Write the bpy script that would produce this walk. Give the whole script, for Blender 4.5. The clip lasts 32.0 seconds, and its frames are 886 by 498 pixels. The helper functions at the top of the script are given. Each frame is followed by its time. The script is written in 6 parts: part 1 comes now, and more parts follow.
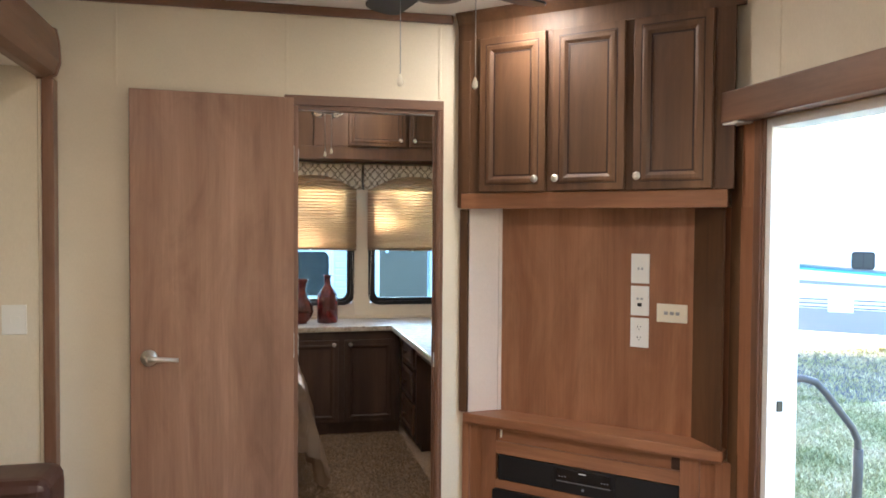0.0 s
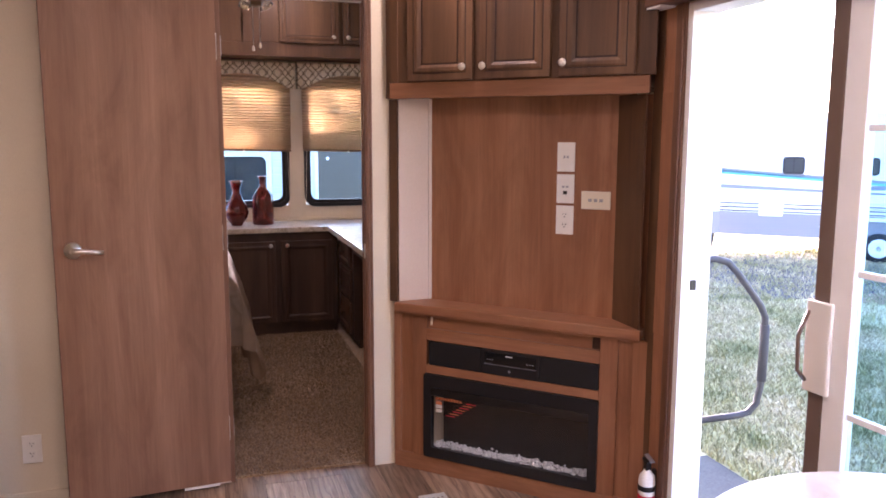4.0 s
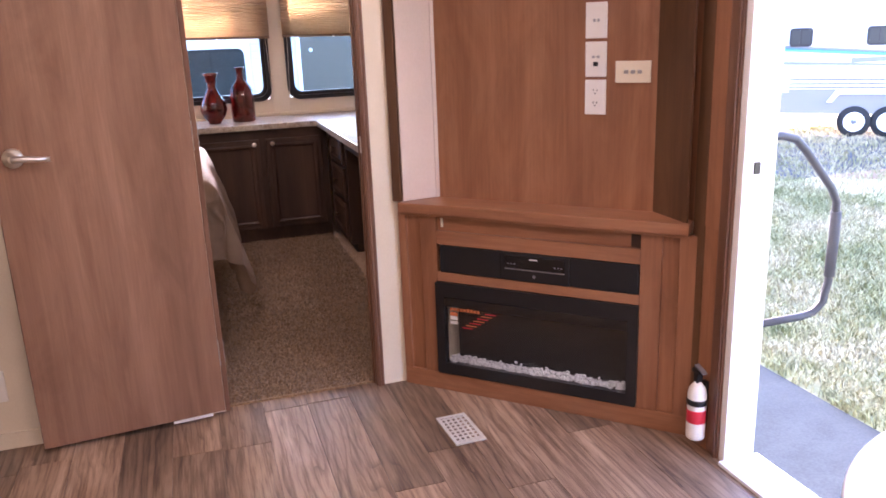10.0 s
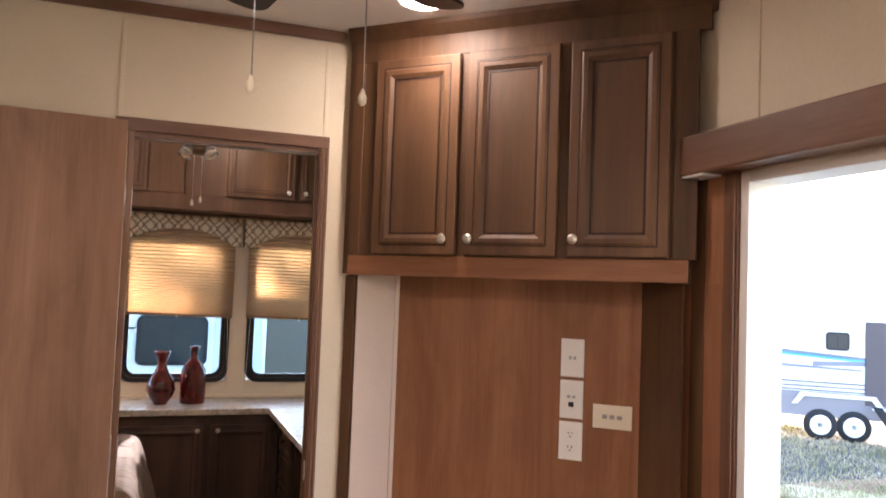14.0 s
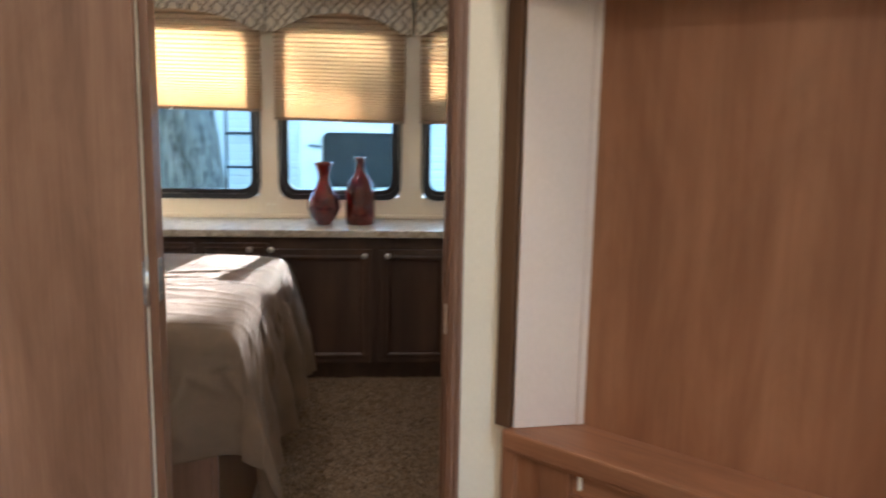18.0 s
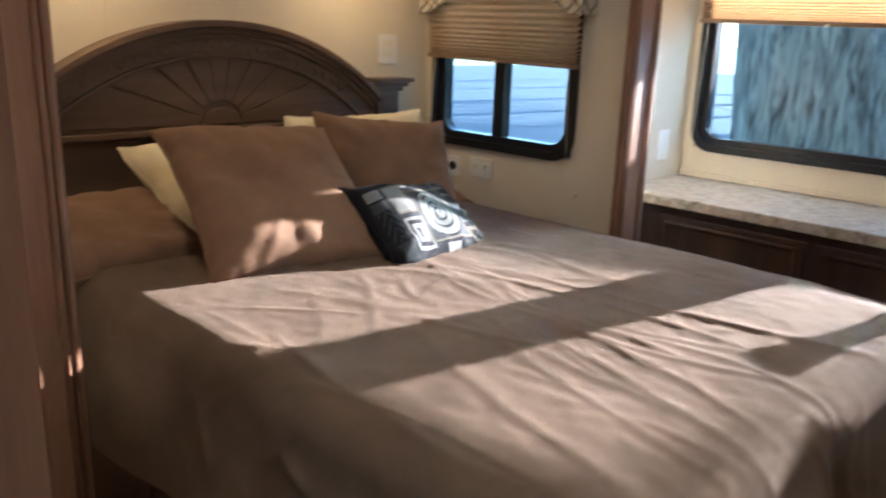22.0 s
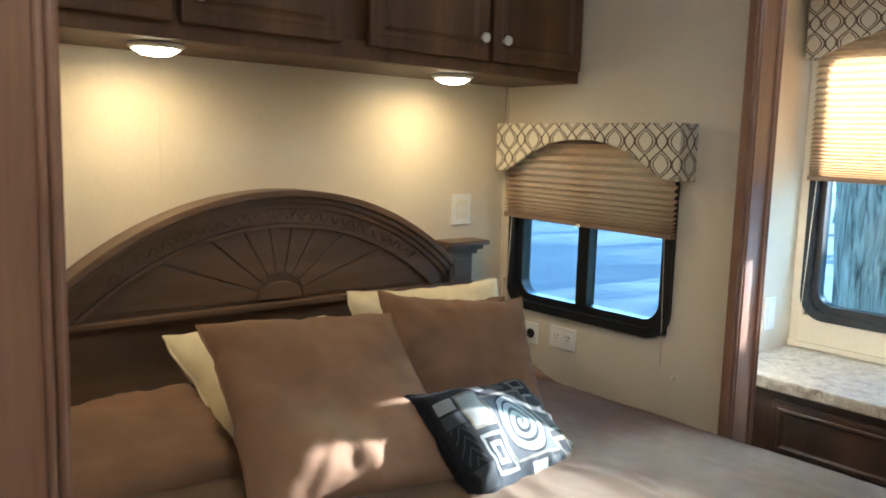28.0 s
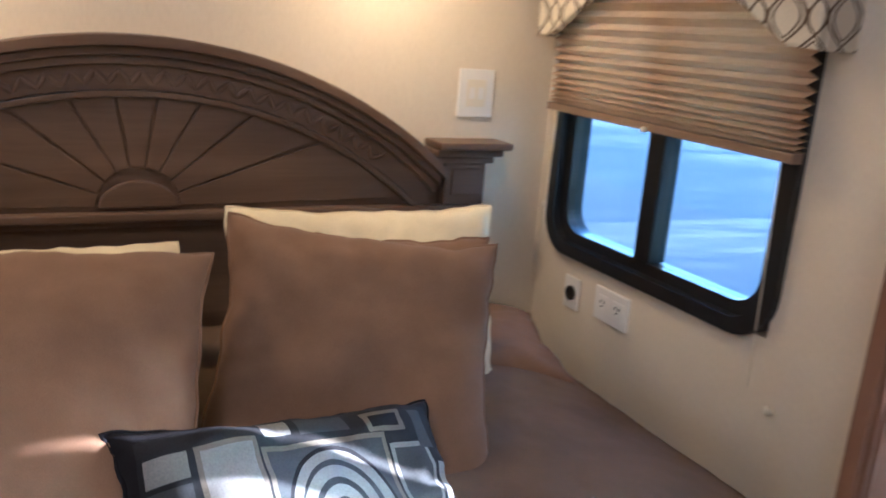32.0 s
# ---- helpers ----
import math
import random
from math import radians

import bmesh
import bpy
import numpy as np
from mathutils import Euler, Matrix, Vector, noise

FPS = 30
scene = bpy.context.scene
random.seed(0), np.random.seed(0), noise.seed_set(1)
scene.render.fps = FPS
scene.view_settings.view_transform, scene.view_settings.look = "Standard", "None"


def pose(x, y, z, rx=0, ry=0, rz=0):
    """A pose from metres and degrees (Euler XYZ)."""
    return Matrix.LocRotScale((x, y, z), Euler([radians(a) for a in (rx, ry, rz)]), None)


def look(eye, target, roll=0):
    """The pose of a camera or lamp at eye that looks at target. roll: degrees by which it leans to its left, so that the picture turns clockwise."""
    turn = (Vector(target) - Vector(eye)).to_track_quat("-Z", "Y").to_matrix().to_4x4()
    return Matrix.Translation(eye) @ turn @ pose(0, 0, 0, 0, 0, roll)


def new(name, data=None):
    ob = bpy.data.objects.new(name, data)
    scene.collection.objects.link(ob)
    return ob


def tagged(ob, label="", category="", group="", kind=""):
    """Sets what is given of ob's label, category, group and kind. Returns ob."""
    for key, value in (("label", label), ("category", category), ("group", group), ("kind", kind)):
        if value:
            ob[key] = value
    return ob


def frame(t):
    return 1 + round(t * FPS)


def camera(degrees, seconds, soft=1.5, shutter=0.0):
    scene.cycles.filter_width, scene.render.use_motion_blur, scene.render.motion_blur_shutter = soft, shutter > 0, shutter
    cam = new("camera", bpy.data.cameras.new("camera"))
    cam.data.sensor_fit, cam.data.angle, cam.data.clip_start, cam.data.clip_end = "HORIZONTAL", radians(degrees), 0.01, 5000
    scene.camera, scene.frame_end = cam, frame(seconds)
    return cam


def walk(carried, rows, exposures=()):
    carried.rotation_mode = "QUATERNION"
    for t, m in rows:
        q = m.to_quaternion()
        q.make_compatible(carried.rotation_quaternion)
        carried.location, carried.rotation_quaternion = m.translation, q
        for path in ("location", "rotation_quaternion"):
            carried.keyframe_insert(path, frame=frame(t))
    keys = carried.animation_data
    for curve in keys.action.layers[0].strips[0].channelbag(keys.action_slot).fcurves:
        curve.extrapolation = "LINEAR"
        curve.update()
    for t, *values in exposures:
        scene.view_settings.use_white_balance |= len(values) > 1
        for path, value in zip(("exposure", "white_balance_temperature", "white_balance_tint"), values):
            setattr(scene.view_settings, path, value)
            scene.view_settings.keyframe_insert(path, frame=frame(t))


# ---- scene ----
cam = camera(58.4, 32.0, 1.7, 0.5)
METRES, EYE, TILT, LEAN, TURN = 5.62, 1.51, 0.0, 0.0, -14.3
PATH = [
    (0, (0.336, -0.245, 1.53), (0.786, 1.703, 1.469), 0.4),
    (0.5, (0.338, -0.294, 1.523), (0.76, 1.66, 1.467), 0.7),
    (1, (0.355, -0.314, 1.527), (0.772, 1.642, 1.482), 1.0),
    (1.5, (0.376, -0.328, 1.528), (0.806, 1.625, 1.487), 0.8),
    (2, (0.394, -0.328, 1.492), (0.844, 1.618, 1.395), 0.3),
    (2.5, (0.401, -0.321, 1.459), (0.88, 1.612, 1.271), 0.2),
    (3, (0.401, -0.34, 1.46), (0.912, 1.58, 1.228), 0.1),
    (3.5, (0.398, -0.323, 1.453), (0.946, 1.584, 1.196), 0.1),
    (5.5, (0.38, -0.207, 1.436), (1.012, 1.661, 1.1), -0.1),
    (6, (0.377, -0.208, 1.435), (1.021, 1.653, 1.087), -0.6),
    (6.5, (0.367, -0.198, 1.41), (1.006, 1.656, 1.018), -1.2),
    (7, (0.344, -0.161, 1.409), (0.99, 1.68, 0.969), -0.8),
    (7.5, (0.319, -0.128, 1.405), (0.997, 1.696, 0.943), -0.7),
    (8, (0.298, -0.111, 1.409), (0.996, 1.701, 0.929), -0.1),
    (8.5, (0.335, -0.05, 1.392), (1.007, 1.768, 0.899), -0.0),
    (9, (0.418, 0.042, 1.375), (1.047, 1.868, 0.854), -1.2),
    (9.5, (0.468, 0.092, 1.369), (1.059, 1.926, 0.834), -2.1),
    (10, (0.458, 0.154, 1.37), (1.033, 1.99, 0.827), -2.2),
    (10.5, (0.405, 0.23, 1.384), (1.049, 2.042, 0.836), -1.7),
    (11, (0.366, 0.268, 1.379), (1.096, 2.048, 0.832), -1.2),
    (11.5, (0.34, 0.282, 1.381), (1.111, 2.045, 0.834), -0.3),
    (12, (0.335, 0.289, 1.388), (1.126, 2.043, 0.844), 0.1),
    (12.5, (0.37, 0.307, 1.389), (1.163, 2.071, 0.877), 0.5),
    (13, (0.448, 0.36, 1.454), (1.22, 2.183, 1.17), 1.4),
    (13.5, (0.507, 0.392, 1.539), (1.237, 2.254, 1.521), 1.9),
    (14, (0.569, 0.428, 1.551), (1.246, 2.307, 1.659), 2.1),
    (14.5, (0.58, 0.519, 1.557), (1.286, 2.383, 1.722), 2.1),
    (16.5, (0.785, 0.853, 1.527), (1.433, 2.742, 1.636), -0.5),
    (17, (0.82, 1.001, 1.467), (1.365, 2.925, 1.41), -0.8),
    (17.5, (0.8341, 1.2001, 1.45), (1.2541, 3.1441, 1.239), 0.5),
    (18, (0.91, 1.4468, 1.362), (1.077, 3.4128, 1.037), 1.1),
    (18.5, (1.0001, 1.6389, 1.366), (0.7801, 3.5889, 0.977), 3.2),
    (19, (1.0602, 1.8178, 1.394), (0.6362, 3.7328, 1.001), 2.3),
    (19.5, (1.0673, 2.0914, 1.411), (0.5663, 3.9794, 0.984), 2.9),
    (20, (1.0557, 2.3322, 1.385), (0.3177, 4.1362, 0.937), 1.8),
    (20.5, (1.0559, 2.5096, 1.385), (0.1049, 4.2166, 0.958), 1.4),
    (21, (0.9944, 2.6895, 1.368), (-0.0146, 4.3665, 0.956), 2.7),
    (21.5, (0.916, 2.832, 1.347), (-0.199, 4.424, 0.876), 1.9),
    (22, (0.883, 2.932, 1.322), (-0.473, 4.305, 0.795), 2.0),
    (22.5, (0.857, 2.98, 1.298), (-0.577, 4.233, 0.688), 2.6),
    (23, (0.835, 3.008, 1.254), (-0.525, 4.242, 0.46), 3.2),
    (23.5, (0.854, 3.025, 1.22), (-0.411, 4.218, 0.23), 4.0),
    (24, (0.854, 3.031, 1.225), (-0.48, 4.151, 0.24), 4.1),
    (24.5, (0.849, 3.029, 1.282), (-0.615, 4.156, 0.515), 4.1),
    (25, (0.856, 3.013, 1.323), (-0.67, 4.159, 0.727), 4.3),
    (25.5, (0.869, 3.01, 1.344), (-0.684, 4.164, 0.839), 4.1),
    (26, (0.872, 3.008, 1.354), (-0.708, 4.159, 0.931), 3.6),
    (26.5, (0.855, 3.005, 1.383), (-0.757, 4.144, 1.059), 3.3),
    (28.5, (0.569, 3.192, 1.479), (-0.901, 4.525, 1.228), 0.1),
    (29, (0.524, 3.267, 1.471), (-0.921, 4.628, 1.224), -2.0),
    (29.5, (0.438, 3.33, 1.475), (-0.921, 4.774, 1.213), 0.7),
    (30, (0.359, 3.439, 1.437), (-1.123, 4.753, 1.162), 1.7),
    (30.5, (0.357, 3.601, 1.416), (-1.204, 4.805, 1.077), 1.8),
    (31, (0.295, 3.747, 1.388), (-1.277, 4.918, 0.993), 2.5),
    (31.5, (0.213, 3.896, 1.394), (-1.364, 5.045, 0.955), 3.9),
    (32, (0.167, 4.08, 1.367), (-1.558, 4.954, 0.856), 4.3),
]
walk(cam, [(t, look(eye, target, roll)) for t, eye, target, roll in PATH],
     [(0.0, 3.99, 5400.0, 14.0), (2.0, 3.92, 5400.0, 16.0), (2.6, 3.82, 5700.0, 40.0), (7.0, 3.84, 5750.0, 42.0), (9.0, 4.0, 5750.0, 44.0), (10.0, 4.17, 5700.0, 42.0), (12.0, 4.1, 5700.0, 36.0), (13.0, 3.97, 5700.0, 36.0), (13.5, 3.67, 5850.0, 40.0), (14.1, 3.65, 6050.0, 27.0), (16.5, 3.84, 5400.0, 18.0), (18.0, 3.73, 5400.0, 14.0), (19.0, 3.84, 5180.0, 14.0), (20.0, 3.55, 5550.0, 24.0), (21.0, 3.3, 5350.0, 22.0), (22.0, 3.25, 5200.0, 16.0), (23.0, 3.52, 5250.0, 18.0), (24.0, 4.1, 5200.0, 10.0), (24.7, 3.72, 5150.0, 9.0), (26.0, 3.55, 5050.0, 6.0), (28.5, 3.68, 4850.0, 6.0), (29.3, 3.58, 5000.0, 10.0), (30.2, 3.52, 5200.0, 20.0), (31.0, 3.54, 4850.0, 15.0), (32.0, 3.95, 4800.0, 22.0)])

# ---- world and light ----
SUN_DIR = Vector((0.178, 1.0, 0.25)).normalized()      # towards the sun
world = bpy.data.worlds.new("sky")
scene.world = world
world.use_nodes = True
wn = world.node_tree
sky = wn.nodes.new("ShaderNodeTexSky")
sky.sky_type, sky.sun_disc = "NISHITA", False
sky.sun_elevation = math.asin(SUN_DIR.z)
sky.sun_rotation = math.atan2(SUN_DIR.x, SUN_DIR.y)
wn.links.new(sky.outputs[0], wn.nodes["Background"].inputs[0])
wn.nodes["Background"].inputs[1].default_value = 0.15
sun = new("sun", bpy.data.lights.new("sun", "SUN"))
sun.data.energy, sun.data.angle, sun.data.color = 4.1, radians(0.6), (1.0, 0.87, 0.70)
sun.matrix_world = look(SUN_DIR * 20, (0, 0, 0))
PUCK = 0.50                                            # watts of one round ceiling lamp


# ---- materials ----
def nodes_of(name):
    m = bpy.data.materials.new(name)
    m.use_nodes = True
    nt = m.node_tree
    return m, nt, nt.nodes["Principled BSDF"]


def coords(nt, scale=(1, 1, 1), rot=(0, 0, 0)):
    tc, mp = nt.nodes.new("ShaderNodeTexCoord"), nt.nodes.new("ShaderNodeMapping")
    nt.links.new(tc.outputs["Object"], mp.inputs[0])
    mp.inputs["Scale"].default_value, mp.inputs["Rotation"].default_value = scale, rot
    return mp.outputs[0]


def ramp(nt, fac, stops):
    r = nt.nodes.new("ShaderNodeValToRGB")
    while len(r.color_ramp.elements) < len(stops):
        r.color_ramp.elements.new(0.5)
    for e, (p, c) in zip(r.color_ramp.elements, stops):
        e.position, e.color = p, (*c, 1)
    nt.links.new(fac, r.inputs[0])
    return r.outputs[0]


def noise_tex(nt, vec, scale, detail=4.0, rough=0.55, distort=0.0):
    n = nt.nodes.new("ShaderNodeTexNoise")
    n.inputs["Scale"].default_value, n.inputs["Detail"].default_value = scale, detail
    n.inputs["Roughness"].default_value, n.inputs["Distortion"].default_value = rough, distort
    nt.links.new(vec, n.inputs["Vector"])
    return n.outputs["Fac"]


def mixc(nt, fac, a, b, mode="MIX"):
    m = nt.nodes.new("ShaderNodeMixRGB")
    m.blend_type = mode
    for slot, v in zip((0, 1, 2), (fac, a, b)):
        if isinstance(v, (int, float)):
            m.inputs[slot].default_value = v
        elif isinstance(v, tuple):
            m.inputs[slot].default_value = (*v, 1)
        else:
            nt.links.new(v, m.inputs[slot])
    return m.outputs[0]


def calc(nt, op, a, b=0.0):
    m = nt.nodes.new("ShaderNodeMath")
    m.operation = op
    for slot, v in zip((0, 1), (a, b)):
        if isinstance(v, (int, float)):
            m.inputs[slot].default_value = v
        else:
            nt.links.new(v, m.inputs[slot])
    return m.outputs[0]


def bump(nt, bs, height, strength, distance=0.002):
    b = nt.nodes.new("ShaderNodeBump")
    b.inputs["Strength"].default_value, b.inputs["Distance"].default_value = strength, distance
    nt.links.new(height, b.inputs["Height"])
    nt.links.new(b.outputs[0], bs.inputs["Normal"])


def vary(nt, col, amount):
    """Shifts each object's tone a little."""
    oi = nt.nodes.new("ShaderNodeObjectInfo")
    h = nt.nodes.new("ShaderNodeHueSaturation")
    v = calc(nt, "MULTIPLY_ADD", oi.outputs["Random"], amount)
    v.node.inputs[2].default_value = 1 - amount / 2
    nt.links.new(v, h.inputs["Value"])
    nt.links.new(col, h.inputs["Color"])
    return h.outputs[0]


def wood(name, dark, mid, light, axis=2, rough=0.45, coat=0.0, var=0.0, fine=1.0):
    """Straight-grained wood or wood print with the grain along an axis."""
    m, nt, bs = nodes_of(name)
    s = [1.0, 1.0, 1.0]
    s[axis] = 0.06
    vec = coords(nt, tuple(s))
    broad = noise_tex(nt, vec, 7 * fine, 5, 0.6, 0.8)
    s2 = [1.0, 1.0, 1.0]
    s2[axis] = 0.025
    grain = noise_tex(nt, coords(nt, tuple(s2)), 120 * fine, 3, 0.7)
    col = ramp(nt, broad, [(0.28, dark), (0.5, mid), (0.74, light)])
    col = mixc(nt, 0.26, col, ramp(nt, grain, [(0.3, (0.42, 0.36, 0.32)), (0.65, (1, 1, 1))]), "MULTIPLY")
    blot = noise_tex(nt, coords(nt, tuple(1.0 if v == 1.0 else 0.22 for v in s)), 8, 6, 0.68, 1.2)
    col = mixc(nt, 0.6, col, ramp(nt, blot, [(0.32, (0.58, 0.53, 0.48)), (0.60, (1, 1, 1))]), "MULTIPLY")
    if var:
        col = vary(nt, col, var)
    nt.links.new(col, bs.inputs["Base Color"])
    nt.links.new(calc(nt, "MULTIPLY_ADD", grain, 0.15), bs.inputs["Roughness"])
    bs.inputs["Roughness"].links[0].from_node.inputs[2].default_value = rough - 0.07
    bs.inputs["Coat Weight"].default_value, bs.inputs["Coat Roughness"].default_value = coat, 0.25
    bump(nt, bs, grain, 0.12, 0.0008)
    return m


def plain(name, col, rough=0.5, metal=0.0, grain=0.06, scale=60, relief=0.05, coat=0.0, trans=0.0, ior=1.45):
    """Paint, plastic, metal or cloth of one colour with fine uneven tone and relief."""
    m, nt, bs = nodes_of(name)
    vec = coords(nt)
    n1, n2 = noise_tex(nt, vec, scale, 4), noise_tex(nt, vec, scale / 14, 3)
    tone = calc(nt, "ADD", calc(nt, "MULTIPLY", n1, grain), calc(nt, "MULTIPLY", n2, grain))
    tone = calc(nt, "ADD", tone, 1 - grain)
    c = nt.nodes.new("ShaderNodeMixRGB")
    c.blend_type = "MULTIPLY"
    c.inputs[0].default_value, c.inputs[1].default_value = 1.0, (*col, 1)
    nt.links.new(tone, c.inputs[2])
    nt.links.new(c.outputs[0], bs.inputs["Base Color"])
    r = calc(nt, "MULTIPLY_ADD", n2, 0.16)
    r.node.inputs[2].default_value = max(0.02, rough - 0.08)
    nt.links.new(r, bs.inputs["Roughness"])
    bs.inputs["Metallic"].default_value = metal
    bs.inputs["Coat Weight"].default_value = coat
    bs.inputs["Transmission Weight"].default_value, bs.inputs["IOR"].default_value = trans, ior
    if relief:
        bump(nt, bs, n1, relief, 0.001)
    return m


def lamp_mat(name, col, strength):
    m, nt, bs = nodes_of(name)
    bs.inputs["Base Color"].default_value = (0.9, 0.88, 0.82, 1)
    bs.inputs["Emission Color"].default_value = (*col, 1)
    bs.inputs["Emission Strength"].default_value = strength
    return m


def cloth(name, col, weave=700, rough=0.88, sheen=0.04, relief=0.25):
    m, nt, bs = nodes_of(name)
    vec = coords(nt)
    n1, n2 = noise_tex(nt, vec, weave, 2), noise_tex(nt, vec, 9, 4)
    c = ramp(nt, n2, [(0.3, tuple(0.86 * v for v in col)), (0.7, tuple(1.12 * v for v in col))])
    c = mixc(nt, 0.3, c, ramp(nt, n1, [(0.35, (0.6, 0.6, 0.6)), (0.65, (1, 1, 1))]), "MULTIPLY")
    nt.links.new(c, bs.inputs["Base Color"])
    bs.inputs["Roughness"].default_value, bs.inputs["Sheen Weight"].default_value = rough, sheen
    bs.inputs["Specular IOR Level"].default_value = 0.25
    bump(nt, bs, n1, relief, 0.0008)
    return m


WOOD_DOOR = wood("door_wood", (0.225, 0.112, 0.063), (0.30, 0.158, 0.094), (0.38, 0.214, 0.135), rough=0.5)
WOOD_UNIT = wood("panel_wood", (0.25, 0.104, 0.046), (0.35, 0.157, 0.074), (0.44, 0.214, 0.108), rough=0.45, coat=0.1)
WOOD_UNIT_X = wood("rail_wood", (0.25, 0.104, 0.046), (0.35, 0.157, 0.074), (0.44, 0.214, 0.108), axis=0, rough=0.4, coat=0.1)
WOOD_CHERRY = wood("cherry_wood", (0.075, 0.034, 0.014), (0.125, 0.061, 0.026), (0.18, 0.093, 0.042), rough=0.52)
WOOD_GLAZE = plain("dark_glaze", (0.035, 0.014, 0.008), 0.45)
WOOD_TRIM = wood("trim_wood", (0.15, 0.071, 0.039), (0.21, 0.106, 0.061), (0.265, 0.143, 0.09), rough=0.4, coat=0.1)
WOOD_TRIM_X = wood("trim_wood_level", (0.15, 0.071, 0.039), (0.21, 0.106, 0.061), (0.265, 0.143, 0.09), axis=0, rough=0.4, coat=0.1)
WOOD_TRIM_Y = wood("trim_wood_along", (0.15, 0.071, 0.039), (0.21, 0.106, 0.061), (0.265, 0.143, 0.09), axis=1, rough=0.4, coat=0.1)
WOOD_JAMB = wood("jamb_wood", (0.20, 0.10, 0.056), (0.28, 0.148, 0.086), (0.35, 0.195, 0.12), rough=0.4, coat=0.1)
WOOD_ESP = wood("espresso_wood", (0.030, 0.014, 0.008), (0.055, 0.027, 0.015), (0.088, 0.046, 0.027), rough=0.5, coat=0.04)
HEADBOARD = wood("carved_wood", (0.098, 0.057, 0.033), (0.15, 0.092, 0.055), (0.205, 0.132, 0.082), axis=1, rough=0.42, coat=0.1)
WHITE_PLASTIC = plain("white_plastic", (0.82, 0.8, 0.75), 0.35, grain=0.02, relief=0.0)
IVORY_PLASTIC = plain("ivory_plastic", (0.8, 0.74, 0.6), 0.38, grain=0.02, relief=0.0)
BLACK_PLASTIC = plain("black_plastic", (0.012, 0.012, 0.013), 0.32, grain=0.1)
BLACK_SATIN = plain("black_frame", (0.010, 0.011, 0.013), 0.4, grain=0.1)
BLACK_MESH = plain("black_grille", (0.007, 0.007, 0.008), 0.55, grain=0.3, scale=900, relief=0.3)
BLACK_GLASS = plain("black_glass", (0.008, 0.008, 0.009), 0.08, grain=0.1, relief=0.0, coat=0.5)
NICKEL = plain("brushed_nickel", (0.72, 0.69, 0.64), 0.3, metal=1.0, grain=0.1, scale=200)
STEEL = plain("grey_steel", (0.42, 0.43, 0.45), 0.35, metal=0.9, grain=0.15, scale=90)
BRASS = plain("dark_bronze", (0.12, 0.08, 0.05), 0.4, metal=0.8, grain=0.15)
CEIL = plain("ceiling_panel", (0.82, 0.8, 0.75), 0.6, grain=0.05, scale=30, relief=0.08)
WHITE_METAL = plain("white_aluminium", (0.86, 0.86, 0.85), 0.35, grain=0.03, scale=40)
BROWN_METAL = plain("bronze_aluminium", (0.16, 0.11, 0.085), 0.42, grain=0.08)
LEATHER = plain("dark_leather", (0.045, 0.018, 0.013), 0.38, grain=0.2, scale=180, relief=0.35)
DUVET = cloth("duvet_cloth", (0.27, 0.184, 0.118))
PILLOW_BROWN = cloth("brown_pillow_cloth", (0.215, 0.124, 0.070))
PILLOW_CREAM = cloth("cream_pillow_cloth", (0.72, 0.63, 0.42))
DARK_CLOTH = cloth("dark_side_cloth", (0.06, 0.05, 0.055))
GROUND_DARK = plain("dark_void", (0.05, 0.045, 0.04), 0.9)
RED_PAINT = plain("red_label", (0.62, 0.03, 0.05), 0.45)
LAMP_GLOW = lamp_mat("lamp_glow", (1.0, 0.86, 0.62), 5.0)
WARM_GLOW = lamp_mat("warm_lamp_glow", (1.0, 0.74, 0.38), 2.5)


def wall_vinyl(name, col):
    """Cream wall board with a faint woven print and soft stains."""
    m, nt, bs = nodes_of(name)
    vec = coords(nt)
    fine = noise_tex(nt, coords(nt, (1, 1, 0.25)), 320, 3, 0.6)
    soft = noise_tex(nt, vec, 2.4, 4)
    c = ramp(nt, soft, [(0.3, tuple(0.93 * v for v in col)), (0.7, col)])
    c = mixc(nt, 0.14, c, ramp(nt, fine, [(0.35, (0.62, 0.58, 0.5)), (0.62, (1, 1, 1))]), "MULTIPLY")
    nt.links.new(c, bs.inputs["Base Color"])
    bs.inputs["Roughness"].default_value = 0.55
    bump(nt, bs, fine, 0.1, 0.0006)
    return m


WALL = wall_vinyl("cream_wall", (0.76, 0.67, 0.52))
WALL_PALE = wall_vinyl("pale_board", (0.68, 0.555, 0.46))


# ---- mesh helpers ----
def box(a, b, bev=0.0, seg=2):
    bm = bmesh.new()
    bmesh.ops.create_cube(bm, size=1)
    for v in bm.verts:
        v.co = [(a[i] + b[i]) / 2 + v.co[i] * abs(b[i] - a[i]) for i in range(3)]
    if bev:
        bmesh.ops.bevel(bm, geom=bm.edges[:], offset=bev, segments=seg, affect="EDGES", profile=0.6)
    return bm


def join(*bms):
    out = bms[0]
    for b in bms[1:]:
        me = bpy.data.meshes.new("tmp")
        b.to_mesh(me)
        out.from_mesh(me)
        bpy.data.meshes.remove(me)
        b.free()
    return out


def moved(bm, m):
    bm.transform(m)
    return bm


